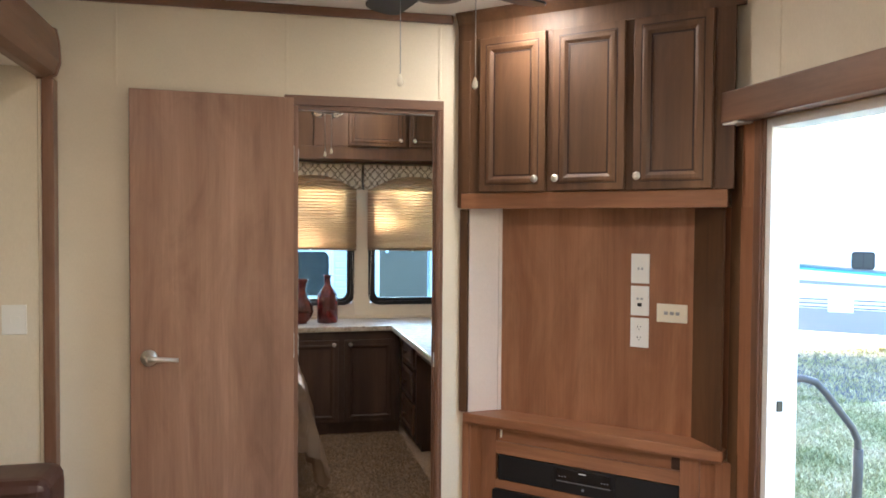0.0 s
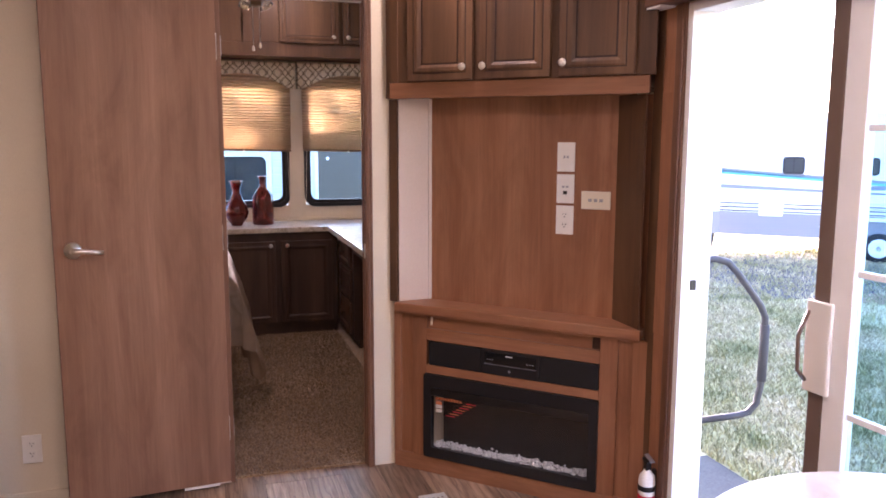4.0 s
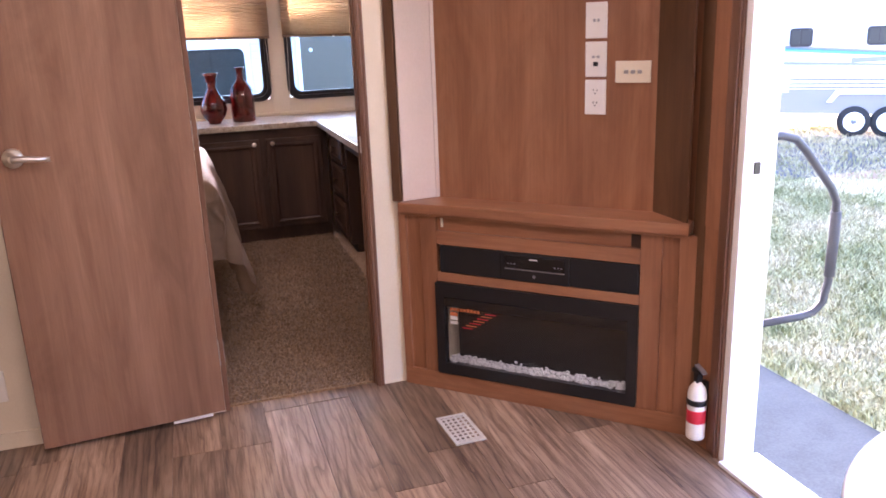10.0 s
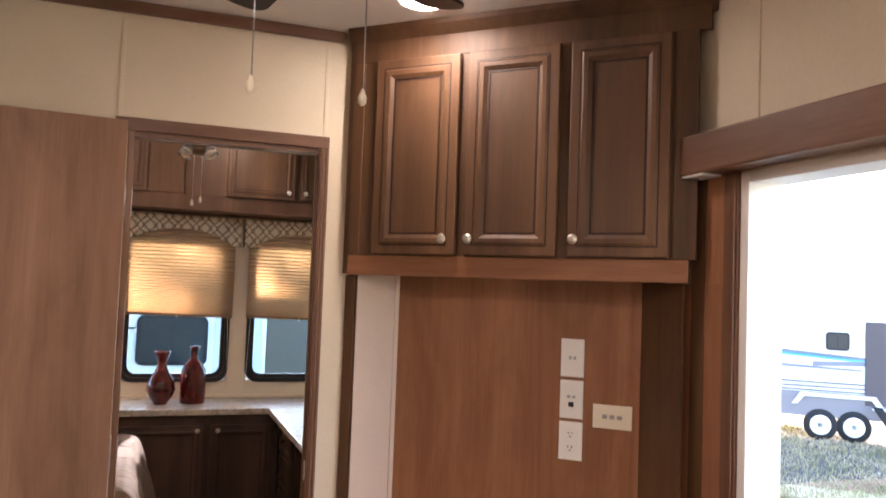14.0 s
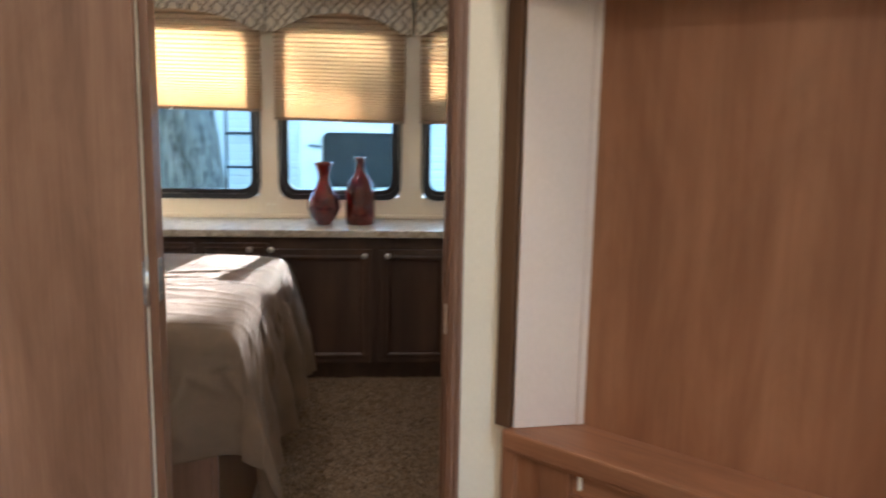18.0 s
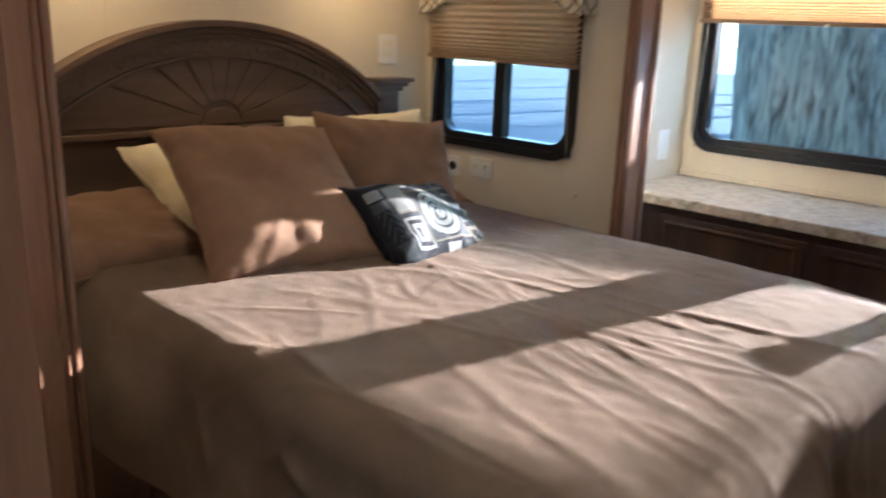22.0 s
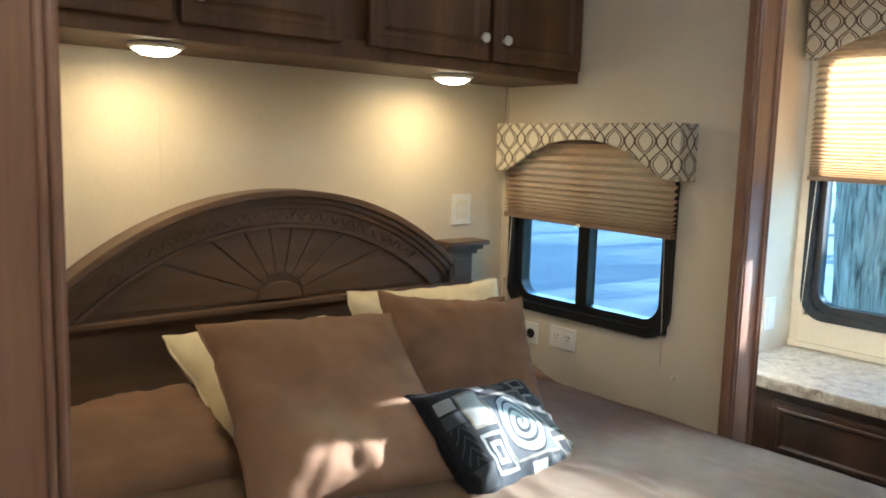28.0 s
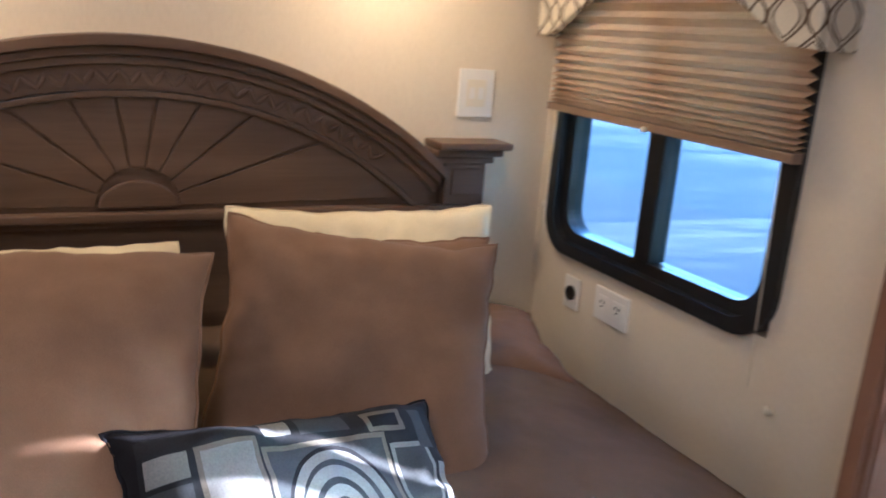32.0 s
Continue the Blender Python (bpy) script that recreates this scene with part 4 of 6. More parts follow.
slide_jamb("slide_trim_near", 3.205, 3.40, -0.445, "fluted stained wood trim beside the bed")
slide_jamb("slide_trim_far", 5.02, 5.16, -0.425, "fluted stained wood trim by the counter")
setting("trim_slide_head", box((-0.47, 3.40, 2.28), (-0.44, 5.02, CB), 0.004), WOOD_TRIM_Y, "stained wood header over the bed slide-out", "trim")
setting("wall_jamb_fill", join(box((XC, YF + 0.0455, 0), (-0.452, YF + 0.06, CB)), box((XB - 0.04, 3.206, 0), (-0.472, 3.224, CB))), WALL, "cream wall beside the slide-out trim", "wall")
setting("trim_slide_return", box((XB - 0.04, 3.063, 0), (-0.447, 3.2045, CB), 0.004), WOOD_DOOR, "stained wood return beside the slide-out trim", "trim")

# ---- counter, base cabinets, upper cabinets ----
base = thing("base_cabinet", "espresso base cabinet under the window counter", "cabinet", pose(0, YC + 0.035, 0))
part("body", box((XC + 0.003, 0.004, 0.07), (1.33, 0.44, CTZ - 0.042)), WOOD_ESP, base)
part("toe_kick", box((XC + 0.003, 0.03, 0.008), (1.33, 0.05, 0.07)), WOOD_ESP, base)
part("face_frame", box((XC + 0.003, 0, CTZ - 0.115), (1.33, 0.0035, CTZ - 0.042)), WOOD_ESP, base)
for x0, x1, kx in ((0.40, 0.885, 0.45), (0.925, 1.29, 0.042)):
    cabinet_door(base, x0, -0.018, 0.105, x1 - x0, 0.595, WOOD_ESP, (kx, 0.565), t=0.018, rail=0.06)
for x0, x1, kk in ((-0.50, 0.005, 0.30), (0.035, 0.37, 0.1)):
    d = cabinet_door(base, x0, -0.018, 0.56, x1 - x0, 0.17, WOOD_ESP, None, t=0.018, rail=0.035)
for kx in (0.0, 0.105):
    part("knob", moved(knob_bm(), pose(kx + 0.28, -0.018, 0.70)), NICKEL, base)
ctr = thing("counter", "speckled granite-look laminate counter under the windows", "counter", pose(0, 0, CTZ))
part("top", box((XC + 0.002, YC, -0.038), (XR - 0.002, YW - 0.002, 0), 0.006), GRANITE, ctr)
part("backsplash", box((XC + 0.002, YW - 0.016, 0.001), (XR - 0.002, YW - 0.002, 0.022), 0.003), WALL, ctr)
dres = thing("desk", "dark espresso desk with drawers and a granite-look top", "desk", pose(1.33, 4.42, 0))
part("body", box((0.02, 0.48, 0.07), (XR - 1.33 - 0.002, YC - 4.42 + 0.02, CTZ - 0.042)), WOOD_ESP, dres)
part("toe_kick", box((0.06, 0.50, 0.008), (XR - 1.33 - 0.002, YC - 4.42, 0.07)), WOOD_ESP, dres)
part("top", box((-0.07, -0.42, CTZ - 0.038), (XR - 1.33 - 0.002, YC - 4.42 - 0.001, CTZ), 0.006), GRANITE, dres)
part("apron", box((0.02, -0.40, CTZ - 0.13), (0.04, 0.479, CTZ - 0.039)), WOOD_ESP, dres)
part("side_panel", box((0.04, -0.40, 0.008), (XR - 1.33 - 0.002, -0.38, CTZ - 0.039), 0.002), WOOD_ESP, dres)
for k, (z0, z1) in enumerate(((0.11, 0.32), (0.34, 0.54), (0.56, 0.73))):
    a, b = raised_door(0.42, z1 - z0, 0.018, 0.04)
    d = part("drawer", a, WOOD_ESP, dres)
    d.matrix_basis = pose(0.001, 0.945, z0, 0, 0, -90)
    part("panel", b, WOOD_ESP, d)
    part("knob", moved(knob_bm(), pose(0.21, 0, (z1 - z0) / 2)), BRASS, d)
up = thing("overhead_cabinet", "cherry overhead cabinet above the bedroom windows", "cabinet", pose(0, 5.50, 0))
part("body", box((XC + 0.003, 0.02, 2.005), (XR - 0.003, YW - 5.50 - 0.003, CB - 0.002)), WOOD_CHERRY, up)
part("face_rail", box((XC + 0.003, 0, 2.0), (XR - 0.003, 0.0195, 2.09), 0.002), WOOD_CHERRY, up)
part("face_rail", box((XC + 0.003, 0, 2.45), (XR - 0.003, 0.0195, CB - 0.002), 0.002), WOOD_CHERRY, up)
for x0, x1 in ((XC + 0.003, -0.30), (0.49, 0.70), (0.71, 0.95), (1.80, XR - 0.003)):
    part("face_panel", box((x0, 0.003, 2.091), (x1, 0.0195, 2.449), 0.002), WOOD_CHERRY, up)
for x0, x1, kx in ((-0.29, 0.095, 0.345), (0.115, 0.487, 0.035), (0.957, 1.372, 0.378), (1.405, 1.79, 0.035)):
    cabinet_door(up, x0, -0.015, 2.095, x1 - x0, 0.35, WOOD_CHERRY, (kx, 0.045), t=0.018, rail=0.05)

# headboard cabinets with their lamps
hcab = thing("headboard_cabinet", "cherry cabinets hung above the headboard", "cabinet", pose(-1.105, 0, 1.685))
part("body", box((XH + 1.105 + 0.002, YN + 0.002, 0), (-0.022, YF - 0.002, 0.62), 0.002), WOOD_CHERRY, hcab)
part("bottom_rail", box((-0.021, YN + 0.002, 0), (-0.001, YF - 0.002, 0.05), 0.003), WOOD_CHERRY, hcab)
for y0, y1, kk in ((3.31, 3.795, 0.455), (3.815, 4.228, 0.035), (4.31, 4.728, 0.385), (4.748, 5.135, 0.035)):
    a, b = raised_door(y1 - y0, 0.52, 0.02, 0.055)
    d = part("door", a, WOOD_CHERRY, hcab)
    d.matrix_basis = pose(0.0185, y0, 0.036, 0, 0, 90)
    part("panel", b, WOOD_CHERRY, d)
    part("knob", moved(knob_bm(), pose(kk, 0, 0.06)), WHITE_PLASTIC, d, "white porcelain knob")


def puck(name, m, r, label, watts, group, tint=(1.0, 0.84, 0.62), glow=LAMP_GLOW):
    """A round lamp with a domed lens facing -z and its own light."""
    p = thing(name, label, "lamp", m, group)
    part("ring", lathe([(r, 0), (r, -0.006), (r * 0.86, -0.012), (r * 0.84, -0.004), (r * 0.84, 0)], 32), WHITE_PLASTIC, p)
    part("lens", lathe([(r * 0.84, -0.003), (r * 0.8, -0.014), (r * 0.5, -0.025), (0.001, -0.029)], 32), glow, p, "glowing frosted lens")
    li = new("bulb", bpy.data.lights.new("bulb", "AREA"))
    li.data.shape, li.data.size, li.data.energy, li.data.color = "DISK", r * 1.5, watts, tint
    li.parent = p
    li.matrix_basis = pose(0, 0, -0.034)
    return p


for ly in (3.81, 4.71):
    puck("reading_lamp", pose(-1.225, ly, 1.684), 0.064, "lit round reading lamp under the headboard cabinet", PUCK * 0.28, "reading lamps", (1.0, 0.62, 0.24), WARM_GLOW)
# The pair at y 3.50 is unseen, added to brighten the jamb and slide-out.
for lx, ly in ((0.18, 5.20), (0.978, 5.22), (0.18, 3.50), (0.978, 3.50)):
    puck("ceiling_lamp", pose(lx, ly, CB - 0.001), 0.075, "lit round bedroom ceiling lamp, one of a seen and an added pair", PUCK * (0.14 if ly > 4 else 0.48), "bedroom ceiling lamps")
# Only the first lamp is seen; the other seven are added to brighten the room.
for lx, ly in ((1.255, 2.57), (0.15, 1.35), (1.25, 0.5), (0.15, 0.1), (1.25, -0.6), (0.15, -1.0), (1.25, -1.8), (0.15, -2.2)):
    puck("ceiling_lamp", pose(lx, ly, CZ - 0.001), 0.085, "lit round living room ceiling lamp, one seen and seven added", PUCK * (0.5 if ly > 2.5 else 1.0), "living room ceiling lamps")


CRYSTAL = plain("clear_glass", (0.9, 0.92, 0.92), 0.04, grain=0.02, relief=0.0, trans=0.85)


def ceiling_fan(m, mat, blades, r, start, label, chains, kit=True):
    f = thing("ceiling_fan", label, "ceiling fan", m)
    part("canopy", lathe([(0.03, -0.06), (0.055, -0.03), (0.07, -0.001)], 24), BRASS, f)
    part("downrod", tube([(0, 0, -0.10), (0, 0, -0.05)], 0.012, 12), BRASS, f)
    part("motor", lathe([(0.03, -0.24), (0.07, -0.235), (0.10, -0.20), (0.105, -0.16), (0.09, -0.12), (0.04, -0.10), (0.012, -0.095)], 28), BRASS, f)
    if kit:
        for k in range(4):
            part("shade", moved(lathe([(0.014, 0.0), (0.020, -0.012), (0.030, -0.04), (0.036, -0.062), (0.034, -0.062), (0.027, -0.04), (0.016, -0.012)], 14), pose(0, 0, 0, 0, 0, 45 + 90 * k) @ pose(0.062, 0, -0.245, 0, -28, 0)), CRYSTAL, f, "clear glass tulip shade")
        part("light_kit", lathe([(0.012, -0.30), (0.05, -0.295), (0.075, -0.27), (0.06, -0.245), (0.03, -0.238)], 24), BRASS, f)
    for k in range(blades):
        a = start + 360 * k / blades
        b = prism(rounded(0.16, r, -0.062, 0.062, 0.05, 5), (-0.173, -0.165), "z", 0.002)
        part("blade", moved(b, pose(0, 0, 0, 0, 0, a) @ pose(0, 0, 0, 10, 0, 0)), mat, f)
        part("bracket", moved(box((0.085, -0.02, -0.166), (0.19, 0.02, -0.160), 0.002), pose(0, 0, 0, 0, 0, a)), BRASS, f)
    for cx, cy, zl in chains:
        part("pull_chain", tube([(cx, cy, -0.21), (cx + 0.001, cy, zl + 0.02)], 0.0013, 6), STEEL, f)
        part("chain_knob", moved(lathe([(0.003, 0), (0.0085, 0.006), (0.009, 0.016), (0.004, 0.032), (0.001, 0.036)], 14), pose(cx, cy, zl - 0.012)), IVORY_PLASTIC, f, "pale wooden pull knob")
    return f


ceiling_fan(pose(0.74, 4.66, CB), BRASS, 5, 0.46, 20, "bronze ceiling fan with a light kit and pull chains", [(-0.02, -0.04, -0.55), (0.02, -0.03, -0.53)])
ceiling_fan(pose(0.835, 1.99, CZ + 0.015), BLACK_SATIN, 5, 0.455, 28, "dark ceiling fan with two pull chains", [(-0.115, -0.02, -0.485), (0.115, 0.02, -0.475)], False)

# ---- vases ----
vg, vgn, vgb = nodes_of("red_glass")
vgb.inputs["Base Color"].default_value, vgb.inputs["Roughness"].default_value = (0.16, 0.006, 0.005, 1), 0.03
vgb.inputs["Transmission Weight"].default_value, vgb.inputs["IOR"].default_value, vgb.inputs["Coat Weight"].default_value = 0.55, 1.5, 0.6
vn = noise_tex(vgn, coords(vgn), 22, 3)
vgn.links.new(ramp(vgn, vn, [(0.35, (0.03, 0.001, 0.001)), (0.56, (0.22, 0.006, 0.005)), (0.76, (0.55, 0.05, 0.012))]), vgb.inputs["Base Color"])


def vase(m, prof, label):
    inner = [(max(r - 0.005, 0.002), z) for r, z in reversed(prof[1:])]
    return solid("vase", lathe(prof + inner + [(0.002, 0.012)], 40), vg, label, "vase", m)


vase(pose(0.633, 5.617, CTZ), [(0.036, 0), (0.042, 0.004), (0.040, 0.012), (0.070, 0.045), (0.087, 0.092), (0.078, 0.140), (0.048, 0.190), (0.029, 0.235), (0.029, 0.265), (0.042, 0.305), (0.054, 0.325)], "dark red glass vase with a flared neck on the counter")
vase(pose(0.822, 5.655, CTZ), [(0.070, 0), (0.076, 0.006), (0.078, 0.05), (0.078, 0.17), (0.071, 0.215), (0.045, 0.25), (0.026, 0.275), (0.023, 0.325), (0.027, 0.345), (0.038, 0.353)], "red glass bottle vase on the counter")

# wall plates of the bedroom
plate("light_switch", pose(XH, 4.94, 1.255, 0, 0, 90), 0.088, 0.106, "white two-rocker switch beside the headboard", WHITE_PLASTIC, [(0, 0, 0.048, 0.06, IVORY_PLASTIC), (-0.011, 0, 0.015, 0.026, WHITE_PLASTIC), (0.011, 0, 0.015, 0.026, WHITE_PLASTIC)])
plate("wall_outlet", pose(-1.117, YF, 0.833), 0.114, 0.074, "white double outlet under the slide-out window", WHITE_PLASTIC, [(-0.026, 0, 0.035, 0.04, WHITE_PLASTIC), (0.026, 0, 0.035, 0.04, WHITE_PLASTIC)] + slots(-0.026, 0.004) + slots(0.026, 0.004), "outlet")
so = plate("power_socket", pose(-1.262, YF, 0.822), 0.058, 0.076, "white socket plate with a round black jack", WHITE_PLASTIC, (), "outlet")
part("jack", moved(lathe([(0.017, 0), (0.017, 0.006), (0.011, 0.007), (0.010, 0.003)], 20), pose(0, -0.005, 0, 90)), BLACK_PLASTIC, so)
plate("blank_plate", pose(XC, 5.72, 0.93, 0, 0, 90), 0.07, 0.114, "white plate on the wall above the counter", WHITE_PLASTIC, [(0, 0, 0.034, 0.066, WHITE_PLASTIC)])
for sx, sy, sz in ((SW[0] - 0.028, YF - 0.006, 1.0), (SW[1] + 0.02, YF - 0.006, 0.80), (WIN_A[1] + 0.035, YW - 0.006, 0.875), (WIN_B[0] - 0.03, YW - 0.006, 0.875)):
    solid("cord_anchor", moved(lathe([(0.008, 0), (0.008, 0.006), (0.004, 0.009)], 12), pose(0, 0.006, 0, 90)), IVORY_PLASTIC, "small ivory cord anchor on the wall", "anchor", pose(sx, sy, sz))
setting("trim_corner", box((XH, YF - 0.008, 0.8), (XH + 0.008, YF, 1.685), 0.002), WALL, "thin cream corner bead", "trim")
setting("trim_seam", box((XH, 3.892, 1.0), (XH + 0.0015, 3.90, 1.684)), WALL, "cream seam strip on the headboard wall", "trim")


# ---- bed ----
BX0, BX1, BY0, BY1 = -1.36, 0.545, 3.545, 4.965     # mattress
bed = thing("bed", "bed with a rumpled taupe duvet on a wood-print platform", "bed", pose(0, 0, 0))
part("platform_side", box((BX0, BY0 + 0.03, 0.01), (BX1 - 0.09, BY0 + 0.048, 0.60), 0.003), WOOD_TRIM, bed)
part("platform_foot", box((BX1 - 0.09, BY0 + 0.03, 0.01), (BX1 - 0.072, BY1 - 0.05, 0.60), 0.003), WOOD_TRIM, bed)
part("platform_side", box((BX0, BY1 - 0.05, 0.01), (BX1 - 0.09, BY1 - 0.032, 0.60), 0.003), WOOD_TRIM, bed)
for sx in (-0.62, -0.30, -0.22, 0.10):
    part("platform_batten", box((sx, BY0 + 0.022, 0.012), (sx + 0.02, BY0 + 0.0295, 0.56), 0.002), WOOD_TRIM, bed)
part("mattress", box((BX0, BY0 + 0.04, 0.60), (BX1 - 0.05, BY1, BZ - 0.045), 0.05, 4), DARK_CLOTH, bed)


crng = random.Random(11)
CREASES = []                                   # x0, y0, x1, y1, height, width, bend
for i in range(11):                            # a fan of folds from the pillows to the foot
    f = i / 10
    CREASES.append((crng.uniform(-0.34, 0.12), 4.14 + 0.42 * (f - 0.5) + crng.gauss(0, 0.02), crng.uniform(0.30, 0.62), 3.74 + 0.72 * f + crng.gauss(0, 0.03),
                    crng.uniform(0.0024, 0.004), crng.uniform(0.008, 0.013), crng.gauss(0, 0.05)))
CREASES += [(-0.26, 3.66, 0.28, 3.60, 0.005, 0.010, 0.012), (0.24, 3.60, 0.53, 3.64, 0.005, 0.010, 0.0), (-0.36, 3.97, -0.22, 3.86, 0.0025, 0.014, 0.0),
            (-0.30, 4.24, -0.22, 3.98, 0.003, 0.013, 0.03), (-0.44, 3.68, -0.24, 3.86, 0.0035, 0.006, 0.0), (0.14, 4.36, 0.55, 4.46, 0.005, 0.014, 0.02),
            (-0.38, 4.50, 0.05, 4.42, 0.004, 0.016, 0.02), (-0.20, 3.92, 0.12, 4.02, 0.005, 0.012, 0.02)]
for i in range(9):                             # short folds running out from under the pillows
    y = 3.78 + 0.085 * i + crng.gauss(0, 0.015)
    CREASES.append((crng.uniform(-0.52, -0.42), y, crng.uniform(-0.24, -0.10), y + crng.gauss(0.05, 0.05), crng.uniform(0.002, 0.004), crng.uniform(0.012, 0.02), crng.gauss(0, 0.03)))
for i in range(46):
    x, y, a, L = crng.uniform(-0.4, 0.55), min(4.9, max(3.58, crng.gauss(4.12, 0.28))), radians(crng.gauss(-8, 42)), crng.uniform(0.06, 0.22)
    CREASES.append((x, y, x + L * math.cos(a), y + L * math.sin(a), crng.uniform(0.001, 0.0024), crng.uniform(0.012, 0.022), crng.uniform(-0.02, 0.02)))

CREASES += [(-0.44, 4.222, -0.12, 4.125, 0.0038, 0.011, 0.03), (-0.13, 4.125, 0.31, 4.141, 0.0042, 0.012, -0.02), (-0.37, 4.08, -0.22, 3.995, 0.0034, 0.009, 0.015),
            (-0.38, 4.25, -0.12, 4.165, 0.0034, 0.009, -0.03), (-0.40, 3.84, -0.16, 3.68, 0.0025, 0.012, -0.02), (-0.46, 3.638, -0.12, 3.63, 0.0021, 0.006, 0.0),
            (0.05, 3.63, 0.31, 3.64, 0.0021, 0.006, 0.0), (0.14, 4.044, 0.30, 3.993, 0.0038, 0.009, 0.01), (0.11, 4.138, 0.29, 4.057, 0.0038, 0.010, 0.01),
            (0.29, 4.124, 0.45, 4.02, 0.0029, 0.009, 0.02), (0.35, 3.888, 0.48, 3.892, 0.0025, 0.009, 0.0), (0.04, 4.046, 0.41, 3.95, 0.0025, 0.009, 0.02),
            (-0.28, 4.295, 0.01, 4.49, 0.0025, 0.011, 0.03), (-0.30, 3.97, -0.12, 3.80, 0.0025, 0.009, 0.02), (-0.42, 4.00, -0.28, 3.90, 0.0025, 0.009, -0.01)]
for i in range(60):                            # slanting wrinkles down the near side and the foot
    if i % 2:
        x, y, a = crng.uniform(-0.4, 0.55), crng.uniform(BY0 - 0.26, BY0 + 0.02), radians(crng.choice((-1, 1)) * crng.uniform(25, 75))
    else:
        x, y, a = crng.uniform(BX1 - 0.08, BX1 + 0.30), crng.uniform(3.6, 4.9), radians(crng.gauss(0, 24))
    L = crng.uniform(0.08, 0.24)
    CREASES.append((x, y, x + L * math.cos(a), y + L * math.sin(a), crng.uniform(0.003, 0.007), crng.uniform(0.008, 0.014), crng.uniform(-0.03, 0.03)))


def creases(x, y):
    """The height of all the folds over arrays of places: soft ridges, steep on one side."""
    h = np.zeros_like(x)
    for x0, y0, x1, y1, hh, w, bend in CREASES:
        dx, dy = x1 - x0, y1 - y0
        L = math.hypot(dx, dy)
        s = ((x - x0) * dx + (y - y0) * dy) / L
        d = ((x - x0) * dy - (y - y0) * dx) / L - bend * 4 * (s / L) * (1 - s / L)
        k = min(0.14, 0.5 * L)
        fade = np.clip((s + 0.3 * k) / k, 0, 1) * np.clip((L + 0.3 * k - s) / k, 0, 1)
        fade = fade * fade * (3 - 2 * fade)
        q = d / w
        h += (hh * fade * (np.where(q > 0, np.exp(-np.abs(q) ** 1.6), np.exp(-(np.abs(q) / 1.7) ** 1.6)))) ** 2
    return np.sqrt(h)


def duvet():
    """A cloth laid over the mattress: along x from the pillows over the foot, along y from the wall over the near side."""
    nx, ny = 420, 320
    R = 0.06
    S, T = np.meshgrid(np.linspace(BX0 + 0.02, BX1 + 0.47, nx + 1), np.linspace(BY0 - 0.33, BY1 + 0.03, ny + 1), indexing="ij")

    def lap(d):
        a = np.minimum(d / R, math.pi / 2)
        over = np.maximum(0, d - R * math.pi / 2)
        return R * np.sin(a) + over * 0.05, R * (1 - np.cos(a)) + over * 0.985

    ds, dt = np.maximum(0, S - (BX1 - R)), np.maximum(0, BY0 + R - T)
    cut = np.where((ds > 0) & (dt > 0), 1 / np.maximum(1, np.hypot(ds / 0.56, dt / 0.40)), 1.0)     # the cloth's round corner
    ox, zx = lap(ds * cut)
    oy, zy = lap(dt * cut)
    X, Y = np.minimum(S, BX1 - R) + ox, np.maximum(T, BY0 + R) - oy
    big, small = np.maximum(zx, zy), np.minimum(zx, zy)
    X, Y = X + 0.16 * small, Y - 0.16 * small          # the hanging corner swings out
    Z = BZ - big - 0.30 * small

    def field(fx, fy, seed, A, B):
        return np.array([[noise.noise(Vector((a * fx, b * fy, seed))) for a, b in zip(ra, rb)] for ra, rb in zip(A, B)])

    soft = 0.006 * field(2.2, 2.2, 0.3, X, Y) + 0.0022 * field(7, 9, 1.3, X, Y) + 0.0012 * field(25, 30, 2.0, X, Y)
    flat = np.clip(1 - big / 0.16, 0, 1)
    fold = creases(S, T)
    Z += (fold + soft) * (0.25 + 0.75 * flat)
    side, foot = np.clip(zy / 0.06, 0, 1) * (zy >= zx), np.clip(zx / 0.06, 0, 1) * (zx > zy)
    Y -= 1.6 * fold * side * np.clip(zy / 0.12, 0, 1)
    X += 1.6 * fold * foot * np.clip(zx / 0.12, 0, 1)
    Z -= 0.016 * np.clip((S - 0.25) / 0.3, 0, 1) ** 2 * flat
    Z -= 0.035 * np.clip((T - BY1 + 0.30) / 0.33, 0, 1) ** 2 * np.clip((S - 0.2) / 0.3, 0, 1)
    Z -= 0.055 * np.clip((T - 4.72) / 0.27, 0, 1) ** 1.6
    hx, hy = np.maximum(0, zx - 0.05), np.maximum(0, zy - 0.05)
    n1, n2 = field(0.0, 3.0, 5.0, S, T), field(2.0, 0.0, 2.0, S, T)
    wx = np.sin(T * 19 + 2.6 * n1) + 0.45 * np.sin(T * 43 + 1.0 + hx * 3)
    X += np.minimum(0.040, hx * 0.15) * wx * np.clip((T - BY0) / 0.4, 0.25, 1) + 0.08 * hx
    wy = np.sin(S * 12 + 3.0 * n2)
    Y += np.minimum(0.014, hy * 0.09) * wy * np.clip((BX1 - S) / 0.2, 0.2, 1) - 0.05 * hy
    Z += 0.05 * field(0.0, 2.6, 9.0, S, T) * hx / 0.4 + 0.03 * field(2.3, 0.0, 4.0, S, T) * hy / 0.2
    k = np.arctan2(hy, hx + 1e-6)
    both = np.clip(np.minimum(hx, hy) / 0.05, 0, 1) * np.clip(np.maximum(hx, hy) / 0.3, 0, 1)
    X += 0.025 * np.sin(4 * k) * both
    Z = np.maximum(Z, 0.05)
    bm = bmesh.new()
    grid = [[bm.verts.new(p) for p in zip(*r)] for r in zip(X.tolist(), Y.tolist(), Z.tolist())]
